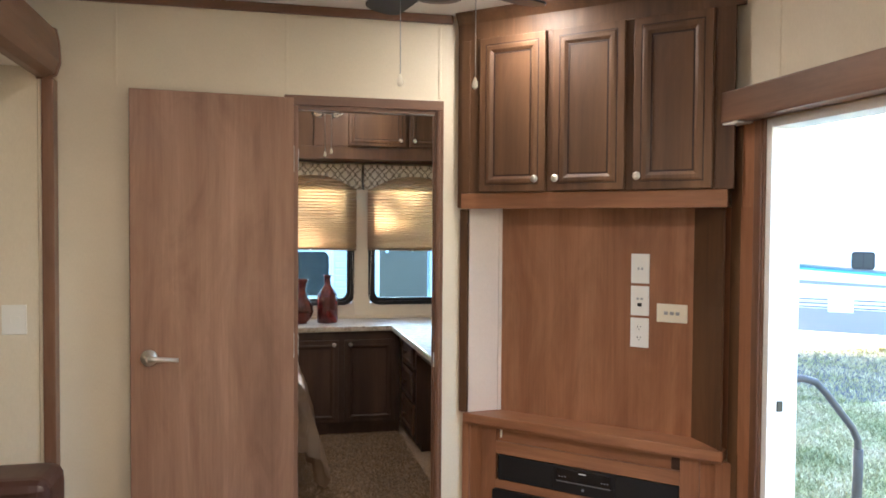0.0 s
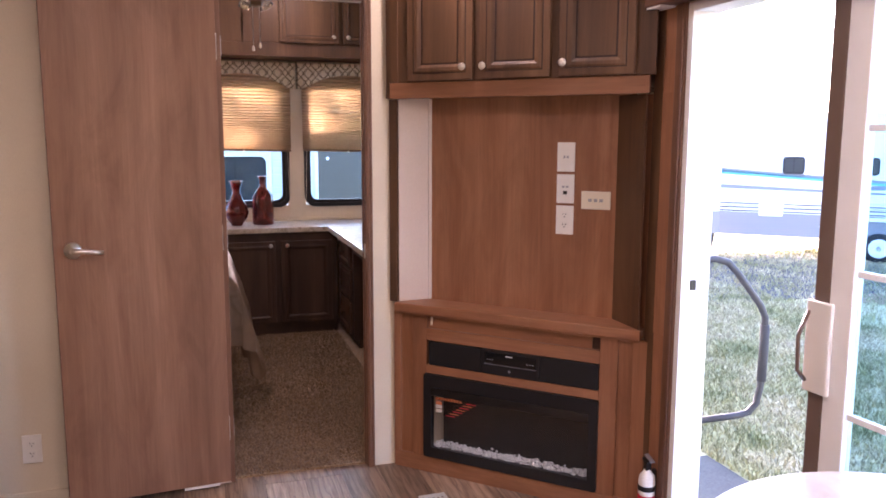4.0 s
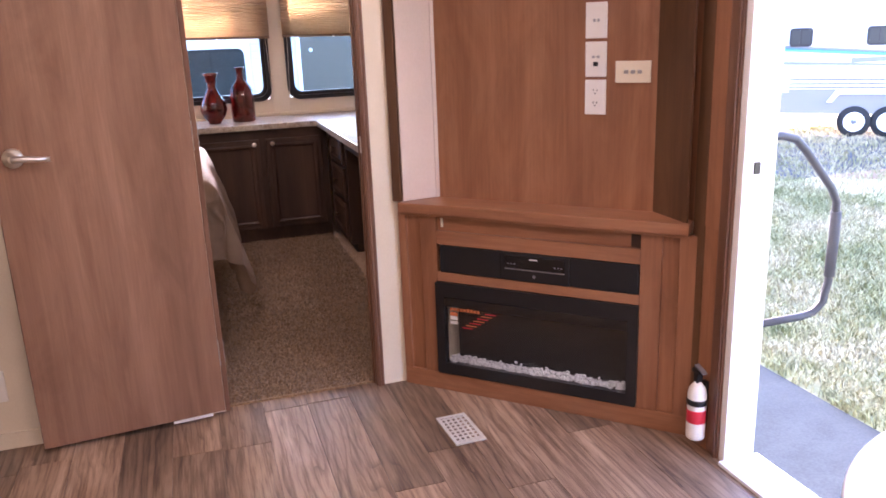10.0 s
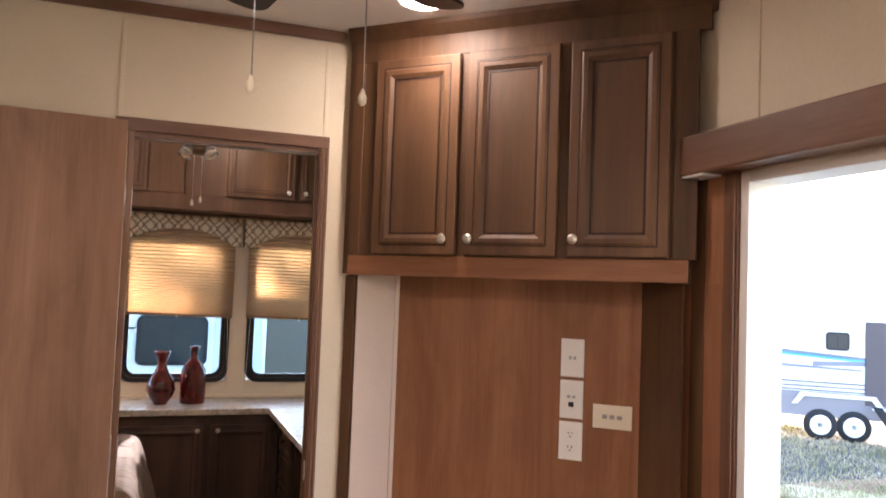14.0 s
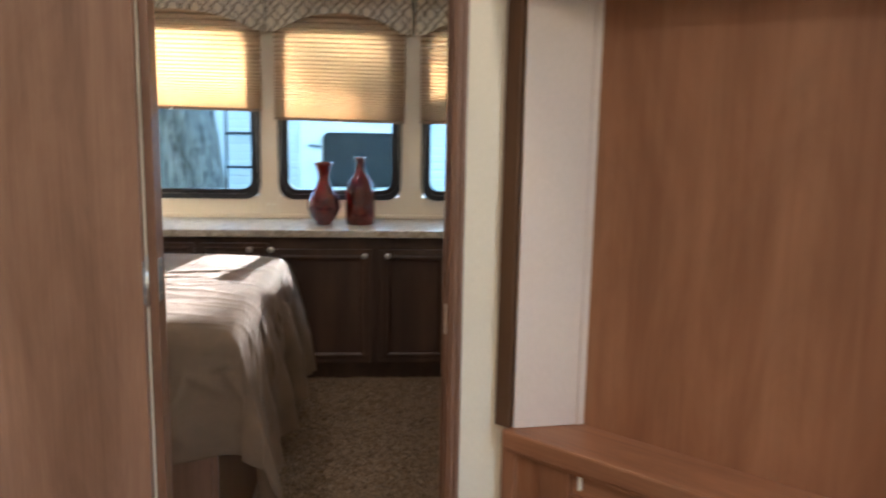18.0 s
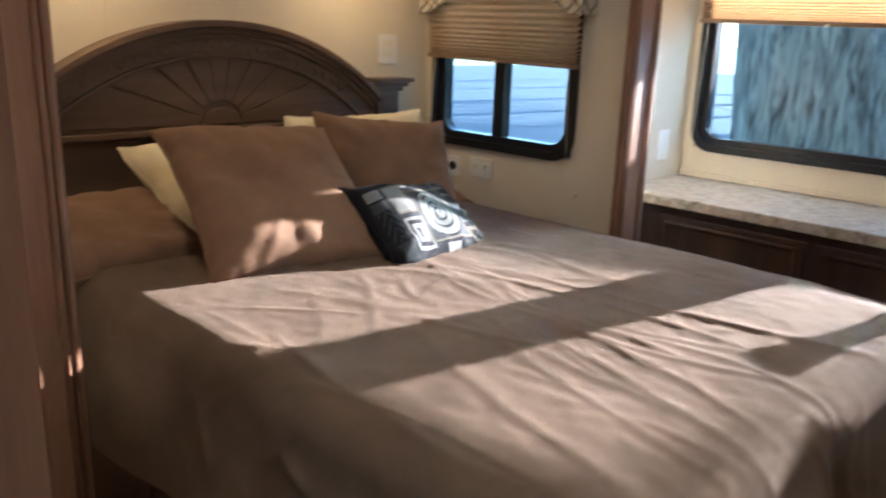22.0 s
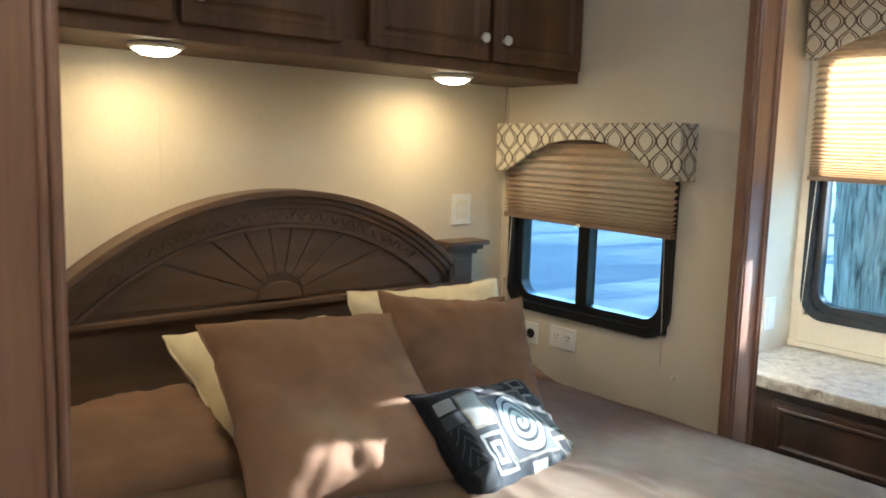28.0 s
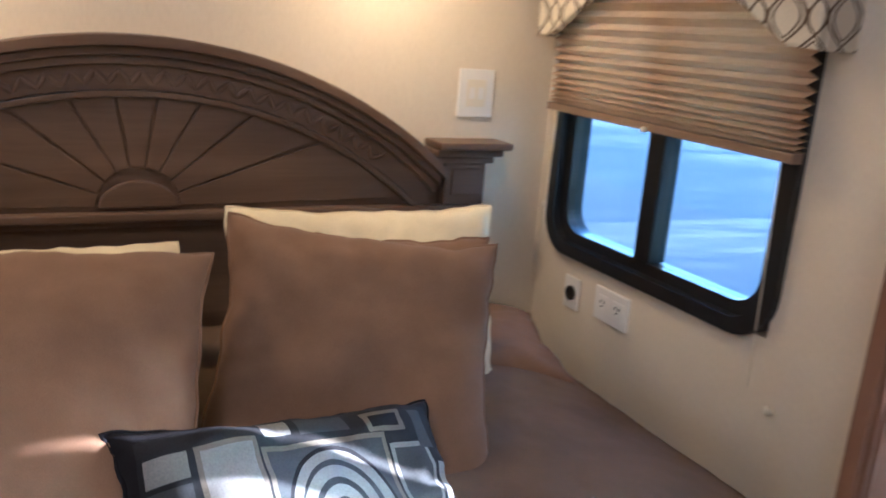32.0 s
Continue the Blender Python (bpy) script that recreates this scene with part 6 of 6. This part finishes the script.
setting("road", moved(box((-40, 1.35, 0.0), (40, 2.75, 0.014)), a45), PATH_M, "asphalt lane between the trailers", "road")
setting("ground_litter", moved(box((-3.4, 0.15, 0.0), (1.6, 1.2, 0.010)), a45), MULCH, "patch of brown leaf litter by the lane", "ground")
setting("road_window_side", box((-60, 9.3, GZ), (60, 13.2, GZ + 0.012)), PATH_M, "asphalt lane behind the trailer", "road")
setting("road_slide_side", box((-40, 6.05, GZ), (-1.35, 60, GZ + 0.006)), plain("worn_concrete", (0.075, 0.08, 0.09), 0.85, grain=0.4, scale=40, relief=0.3), "asphalt pad beside the slide-out", "pavement")


def trailer(m, L, H, windows, wheels, label, door=None, stripes=True, skirt=0.75):
    """A travel trailer: local x along its side, which faces -y."""
    t = thing("travel_trailer", label, "trailer", m)
    body = prism([(0.0, skirt), (0.0, H - 0.25), (0.25, H), (L - 0.3, H), (L, H - 0.35), (L + 0.25, skirt + 0.8), (L + 0.05, skirt)], (0, 2.4), "y", 0.03)
    part("body", body, SIDING, t)
    part("lower_band", box((0.02, -0.012, skirt - 0.32), (L + 0.02, -0.001, skirt + 0.14), 0.004), plain("grey_skirt", (0.24, 0.23, 0.24), 0.5), t, "grey lower panel")
    for k in range(5):
        part("siding_rib", box((0.02, -0.008, skirt + 0.17 + k * 0.05), (L, -0.001, skirt + 0.185 + k * 0.05)), STEEL, t)
    if stripes:
        teal, navy = plain("teal_graphic", (0.10, 0.42, 0.46), 0.4), plain("slate_graphic", (0.20, 0.21, 0.25), 0.4)
        for k, (x0, x1, z0, z1, mat) in enumerate(((0.2, L * 0.8, skirt + 0.62, skirt + 1.0, navy), (0.9, L * 0.75, skirt + 0.60, skirt + 0.92, teal), (0.1, L * 0.5, skirt + 0.56, skirt + 0.64, navy), (L * 0.4, L, skirt + 0.85, skirt + 0.62, navy))):
            part("stripe", prism([(x0, z1), (x1, z0), (x1, z0 + 0.035), (x0, z1 + 0.09)], (-0.006, -0.001), "y"), mat, t)
    for x, z, w, h in windows:
        f = part("window", prism(rounded(x, x + w, z, z + h, 0.06, 4), (-0.03, -0.001), "y", 0.004), BLACK_SATIN, t)
        part("pane", box((x + 0.04, -0.034, z + 0.04), (x + w / 2 - 0.01, -0.0305, z + h - 0.04)), SMOKE, f)
        part("pane", box((x + w / 2 + 0.01, -0.034, z + 0.04), (x + w - 0.04, -0.0305, z + h - 0.04)), SMOKE, f)
    for x in wheels:
        w = part("wheel", moved(lathe([(0.15, -0.10), (0.26, -0.10), (0.29, -0.07), (0.29, 0.07), (0.26, 0.10), (0.15, 0.10)], 32), pose(x, 0.03, 0.29, 90)), TYRE, t)
        part("rim", moved(lathe([(0.001, 0.10), (0.05, 0.10), (0.10, 0.112), (0.175, 0.104), (0.20, 0.09), (0.20, -0.09)], 28), pose(x, 0.03, 0.29, 90)), WHITE_METAL, w, "white steel rim")
    if wheels:
        x0, x1 = min(wheels) - 0.5, max(wheels) + 0.5
        part("fender", prism([(x0, skirt - 0.1), (x0 + 0.15, skirt + 0.12), (x1 - 0.15, skirt + 0.12), (x1, skirt - 0.1), (x1 - 0.1, skirt - 0.1), (x1 - 0.22, skirt + 0.05), (x0 + 0.22, skirt + 0.05), (x0 + 0.1, skirt - 0.1)], (-0.07, 0.1), "y", 0.01), SIDING, t)
    for x in (0.35, L - 0.5):
        part("jack", tube([(x, 0.3, 0.0), (x + 0.15, 0.3, skirt)], 0.035, 8), TYRE, t)
    part("cargo_hatch", box((L * 0.22, -0.018, skirt + 0.08), (L * 0.22 + 0.45, -0.0125, skirt + 0.38), 0.004), SIDING, t)
    if door:
        dd = part("door", box((door, -0.035, skirt - 0.05), (door + 0.49, -0.013, skirt + 1.48), 0.01), plain("dark_screen", (0.085, 0.07, 0.07), 0.6), t, "dark screen door")
        part("door_handle", box((door + 0.38, -0.05, skirt + 0.92), (door + 0.44, -0.0355, skirt + 1.02), 0.004), BLACK_PLASTIC, dd)
        for k in range(4):
            part("step", box((door + 0.10 + 0.13 * k, -0.30 - 0.18 * k, skirt - 0.10 - 0.17 * k), (door + 0.62 + 0.13 * k, -0.10 - 0.18 * k, skirt - 0.075 - 0.17 * k), 0.004), WHITE_METAL, t)
        for k in (0.05, 0.57):
            part("stringer", prism([(door + k, skirt), (door + k + 0.16, skirt), (door + k + 0.52, skirt - 0.62), (door + k + 0.40, skirt - 0.62)], (-0.62, -0.58), "y", 0.006), TYRE, t)
            part("step_leg", tube([(door + k + 0.46, -0.60, skirt - 0.60), (door + k + 0.56, -0.60, 0.01)], 0.018, 8), WHITE_METAL, t)
        for k in range(3):
            part("siding_groove", box((0.02, -0.0155, skirt + 0.16 + k * 0.075), (L, -0.0085, skirt + 0.175 + k * 0.075)), TYRE, t)
    return t


trailer(pose(9.83, 14.35, GZ, 0, 0, -42), 8.2, 2.88, [(2.20, 1.68, 0.40, 0.34), (3.50, 1.68, 0.40, 0.34), (5.30, 1.45, 0.90, 0.62)], (3.42, 3.98), "white travel trailer with teal and slate stripes", 4.16)
# This roof is out of view; raised to keep the sun off the desk.
trailer(pose(2.15, 13.2, GZ, 0, 0, 3), 9.0, 4.05, [(2.2, 1.35, 0.9, 0.6), (5.3, 1.35, 1.3, 0.7)], (5.6, 6.45), "white travel trailer with a tan end panel", None, False)
far = [o for o in scene.objects if o.name.startswith("travel_trailer") and not o.parent][-1]
part("end_panel", box((0.10, -0.05, 0.80), (1.02, -0.013, 3.70), 0.02), plain("tan_panel", (0.13, 0.092, 0.06), 0.5, grain=0.15, scale=12), far, "tan end panel")
for px in (1.06, 1.24):
    part("end_post", box((px, -0.06, 0.80), (px + 0.09, -0.013, 3.70), 0.02), WHITE_METAL, far)
# Unseen box added on the roof to block sun through the corner window.
part("roof_sun_block", box((0.42, 0.5, 4.055), (1.30, 1.6, 4.42), 0.08, 3), SIDING, far, "unseen white rounded roof box added to block the sun")
part("marker_lamp", lathe([(0.03, 0), (0.03, 0.012), (0.018, 0.02)], 14), WHITE_PLASTIC, far).matrix_basis = pose(0.30, -0.051, 2.02, 90)


def trailer_rear(m):
    """The back end of a trailer, facing -y: ribbed siding, a smooth middle panel with a dark window, a ladder, corner trims."""
    t = thing("travel_trailer", "white ribbed trailer seen from behind with a ladder", "trailer", m)
    crown = [(x, 2.795 - (x - 0.285) ** 2 / 5.2) for x in np.linspace(-1.09, 1.66, 19)]
    part("body", prism([(1.66, 0.55), (-1.09, 0.55)] + crown, (0.0, 5.5), "y", 0.01), SIDING, t)
    part("roof", prism([(x, z + 0.001) for x, z in crown] + [(x, z + 0.03) for x, z in crown[::-1]], (-0.025, 5.4), "y"), WHITE_METAL, t)
    for k in range(25):
        z = 0.62 + k * 0.072
        for x0, x1 in ((-1.04, 0.20), (1.16, 1.60)):
            part("siding_rib", box((x0, -0.012, z), (x1, -0.001, z + 0.055), 0.004), SIDING, t)
    part("rear_panel", box((0.215, -0.016, 0.62), (1.145, -0.001, 2.60), 0.004), WHITE_METAL, t, "smooth white rear panel")
    w = part("window", prism(rounded(0.42, 1.09, 1.68, 2.17, 0.07, 6), (-0.045, -0.017), "y", 0.004), BLACK_SATIN, t)
    for x0, x1 in ((0.455, 0.745), (0.765, 1.055)):
        part("pane", box((x0, -0.049, 1.715), (x1, -0.0455, 2.135), 0.001), SMOKE, w)
    part("handle", tube([(0.30, -0.017, 2.05), (0.33, -0.05, 2.05), (0.38, -0.05, 2.04), (0.40, -0.017, 2.04)], 0.008, 8), BLACK_PLASTIC, t)
    for x in (-0.42, -0.05):
        part("ladder_rail", tube([(x, -0.03, 2.66), (x, -0.09, 2.62), (x, -0.10, 0.75), (x, -0.02, 0.66)], 0.012, 10), BLACK_PLASTIC, t)
    for z in (0.95, 1.25, 1.55, 1.85, 2.15, 2.45):
        part("ladder_rung", tube([(-0.42, -0.10, z), (-0.05, -0.10, z)], 0.011, 8), BLACK_PLASTIC, t)
    for x in (-1.08, 1.645):
        part("corner_trim", box((x - 0.022, -0.02, 0.56), (x + 0.022, -0.0125, 2.42), 0.004), WHITE_METAL, t)
    part("bumper", box((-1.0, -0.12, 0.45), (1.57, -0.03, 0.55), 0.01), STEEL, t)
    part("spare_tyre", moved(lathe([(0.18, -0.1), (0.31, -0.1), (0.335, -0.06), (0.335, 0.06), (0.31, 0.1), (0.18, 0.1)], 32), pose(0.68, -0.14, 1.0, 90)), TYRE, t)
    for x in (-0.6, 1.2):
        w = part("wheel", moved(lathe([(0.18, -0.11), (0.30, -0.11), (0.335, -0.08), (0.335, 0.08), (0.30, 0.11), (0.18, 0.11)], 32), pose(x, 2.6, 0.335, 0, 90)), TYRE, t)
    return t


trailer_rear(pose(0, 8.75, GZ))
bark, bnt, bbs = nodes_of("bark")
bv = coords(bnt, (1, 1, 0.13))
b1, b2 = noise_tex(bnt, bv, 34, 6, 0.65, 0.8), noise_tex(bnt, coords(bnt), 5, 4)
bc = ramp(bnt, b1, [(0.37, (0.03, 0.027, 0.023)), (0.46, (0.17, 0.157, 0.132)), (0.66, (0.36, 0.34, 0.30))])
bnt.links.new(mixc(bnt, 0.4, bc, ramp(bnt, b2, [(0.3, (0.6, 0.62, 0.6)), (0.7, (1, 1, 1))]), "MULTIPLY"), bbs.inputs["Base Color"])
bbs.inputs["Roughness"].default_value = 0.95
bump(bnt, bbs, b1, 1.0, 0.04)


def tree(m, r, h, label, limbs, seed, leaves=0, big=1.0, lean=0.0):
    t = thing("tree", label, "tree", m)
    trng = random.Random(seed)
    n, rows = 96, 70
    bm = bmesh.new()
    rings = []
    for i in range(rows + 1):
        z = h * i / rows
        rr = r * (1 + 0.35 * math.exp(-z / 0.35)) * (1 - 0.45 * i / rows)
        ring = []
        for k in range(n):
            a = math.tau * k / n
            d = noise.noise(Vector((math.cos(a) * 7, math.sin(a) * 7, z * 1.1 + seed))) + 0.6 * noise.noise(Vector((math.cos(a) * 17, math.sin(a) * 17, z * 2.4)))
            q = rr + 0.026 * r * 2 * d
            ring.append(bm.verts.new((q * math.cos(a) - lean * max(0.0, z - 1.2), q * math.sin(a), z)))
        rings.append(ring)
    for a, b in zip(rings, rings[1:]):
        for k in range(n):
            bm.faces.new((a[k], a[(k + 1) % n], b[(k + 1) % n], b[k])).smooth = True
    part("trunk", bm, bark, t)
    ends = []
    for k in range(limbs):
        a, z0 = trng.uniform(0, math.tau), h * trng.uniform(0.55, 0.98)
        L = trng.uniform(1.8, 3.6) * big
        p = [Vector((-lean * max(0.0, z0 - 1.2), 0, z0))]
        d = Vector((math.cos(a), math.sin(a), trng.uniform(0.4, 1.0))).normalized()
        for s in range(6):
            d = (d + Vector((trng.gauss(0, 0.18), trng.gauss(0, 0.18), 0.06))).normalized()
            p.append(p[-1] + d * L / 6)
        part("limb", tube(p, [r * 0.4 * (1 - s / 7) for s in range(7)], 8), bark, t)
        ends += p[2:]
    if leaves:
        crown = bmesh.new()
        for k in range(leaves):
            c = trng.choice(ends) + Vector((trng.gauss(0, 0.45), trng.gauss(0, 0.45), trng.gauss(0, 0.35))) * big
            s = trng.uniform(0.05, 0.11) * big
            e1 = Vector((trng.gauss(0, 1), trng.gauss(0, 1), trng.gauss(0, 1))).normalized()
            e2 = e1.orthogonal().normalized()
            crown.faces.new([crown.verts.new(c + s * e1), crown.verts.new(c + 0.5 * s * e2), crown.verts.new(c - s * e1), crown.verts.new(c - 0.5 * s * e2)])
        tagged(part("crown", crown, plain("leaf_green", (0.07, 0.09, 0.03), 0.7, grain=0.4, scale=3), t), kind="stuff")
    return t


tree(pose(-0.66, 7.5, GZ), 0.555, 6.0, "thick old tree trunk with furrowed bark", 7, 3, 2600, 1.0, 0.10)
tree(pose(5.4, 26.0, GZ), 0.28, 8.2, "tall tree with a thin crown behind the trailers", 12, 5, 2600)
# Unseen trees, added towards the sun so their crowns shade the asphalt pad.
for k, (tx, ty, th) in enumerate(((-9.0, 36.0, 6.5), (-14.5, 44.0, 8.0), (-20.5, 40.0, 7.0), (-23.0, 55.0, 9.0), (-9.5, 50.0, 9.0), (-2.0, 30.0, 5.2), (-5.5, 33.0, 6.0), (-4.5, 42.0, 8.0), (-12.5, 34.0, 6.0))):
    tree(pose(tx, ty, GZ), 0.26, th, "unseen tall tree added to dapple the asphalt with shade", 12, 20 + k, 2400, 1.5)


def evergreen(m, h, r, label, seed):
    """A slim conical evergreen: a thin trunk and many small sprays, thinning to the top."""
    t = thing("tree", label, "tree", m)
    erng = random.Random(seed)
    part("trunk", tube([(0, 0, 0), (0.02, 0, h * 0.5), (0, 0.01, h)], [0.07, 0.045, 0.01], 10), bark, t)
    crown = bmesh.new()
    for k in range(1500):
        f = erng.uniform(0.12, 1.0)
        a, rr = erng.uniform(0, math.tau), r * (1.02 - f) * math.sqrt(erng.uniform(0.05, 1.0))
        c = Vector((rr * math.cos(a), rr * math.sin(a), h * f))
        out = Vector((math.cos(a), math.sin(a), erng.uniform(-0.2, 0.5))).normalized()
        e2 = out.orthogonal().normalized()
        q = erng.uniform(0.05, 0.11)
        crown.faces.new([crown.verts.new(c + q * out), crown.verts.new(c + 0.35 * q * e2), crown.verts.new(c - 0.4 * q * out), crown.verts.new(c - 0.35 * q * e2)])
    tagged(part("crown", crown, plain("needle_green", (0.05, 0.075, 0.03), 0.7, grain=0.4, scale=3), t), kind="stuff")
    return t


evergreen(pose(2.86, 16.4, GZ), 6.0, 1.0, "slim evergreen behind the trailers", 8)


# ---- small pieces: planks, carpet tufts, grass ----
PWD, PLN = 0.163, 0.914
frng = random.Random(21)
full = mesh_of("plank", box((0.0006, 0.0008, -0.004), (PWD - 0.0006, PLN - 0.0008, 0.0), 0.0008, 1), PLANK)
x = 0.278 - PWD * 5
while x < XR:
    y = -3.0 - frng.uniform(0.05, 0.85)
    while y < WY + 0.03:
        x0, x1, y0, y1 = max(x, XL), min(x + PWD, XR), max(y, -3.0), min(y + PLN, WY + 0.03)
        if x1 - x0 > 0.01 and y1 - y0 > 0.01:
            if x1 - x0 > PWD - 1e-4 and y1 - y0 > PLN - 1e-4:
                pk = new("plank", full)
                pk.location = (x, y, 0)
                pk.parent = floor
            else:
                pk = part("plank", box((x0 - x + 0.0006, y0 - y + 0.0008, -0.004), (x1 - x - 0.0006, y1 - y - 0.0008, 0.0)), PLANK, floor)
                pk.location = (x, y, 0)
        y += PLN
    x += PWD


def tufts(name, mat, parent, areas, h, w, lean, seed, z0):
    """Many small bent blades over rectangles (x0, x1, y0, y1, count)."""
    g = np.random.default_rng(seed)
    vs, fs = [], []
    for x0, x1, y0, y1, n in areas:
        p = np.stack([g.uniform(x0, x1, n), g.uniform(y0, y1, n), np.full(n, z0)], 1)
        a = g.uniform(0, math.tau, n)
        side = np.stack([np.cos(a), np.sin(a), np.zeros(n)], 1) * (w * g.uniform(0.6, 1.3, n))[:, None]
        b = g.uniform(0, math.tau, n)
        hh = h * g.uniform(0.6, 1.25, n)
        tip = p + np.stack([np.cos(b) * lean * hh, np.sin(b) * lean * hh, hh], 1)
        mid = p + np.stack([np.cos(b) * lean * hh * 0.25, np.sin(b) * lean * hh * 0.25, hh * 0.6], 1)
        base = sum(len(v) for v in vs)
        vs.append(np.stack([p - side, p + side, mid + side, mid - side, tip], 1).reshape(-1, 3))
        k = base + 5 * np.arange(n)[:, None]
        fs += (k + np.array([[0, 1, 2, 3]])).tolist() + (k + np.array([[3, 2, 4]])).tolist()
    me = bpy.data.meshes.new(name)
    me.from_pydata(np.concatenate(vs).tolist(), [], fs)
    me.materials.append(mat)
    ob = new(name, me)
    ob.parent = parent
    return tagged(ob, kind="stuff")


tufts("tufts", CARPET, carpet, [(0.38, 1.32, WY + 0.032, 4.0, 42000), (0.5, 1.32, 4.0, 5.46, 26000), (-1.2, 0.6, 3.06, 3.6, 30000)], 0.016, 0.0022, 0.9, 3, 0.006)
tufts("tufts", CARPET, slide_carpet, [(XL - 0.2, XL + 0.12, 1.8, WY - 0.03, 9000)], 0.014, 0.0022, 0.9, 4, 0.02)
lawn = [o for o in scene.objects if o.name == "ground"][0]
tufts("blades", GRASS, lawn, [(3.99, 8.5, 1.5, 9.0, 60000), (8.5, 13.0, 3.0, 13.5, 22000), (5.5, 8.5, 9.0, 11.0, 8000)], 0.075, 0.006, 0.8, 5, GZ)
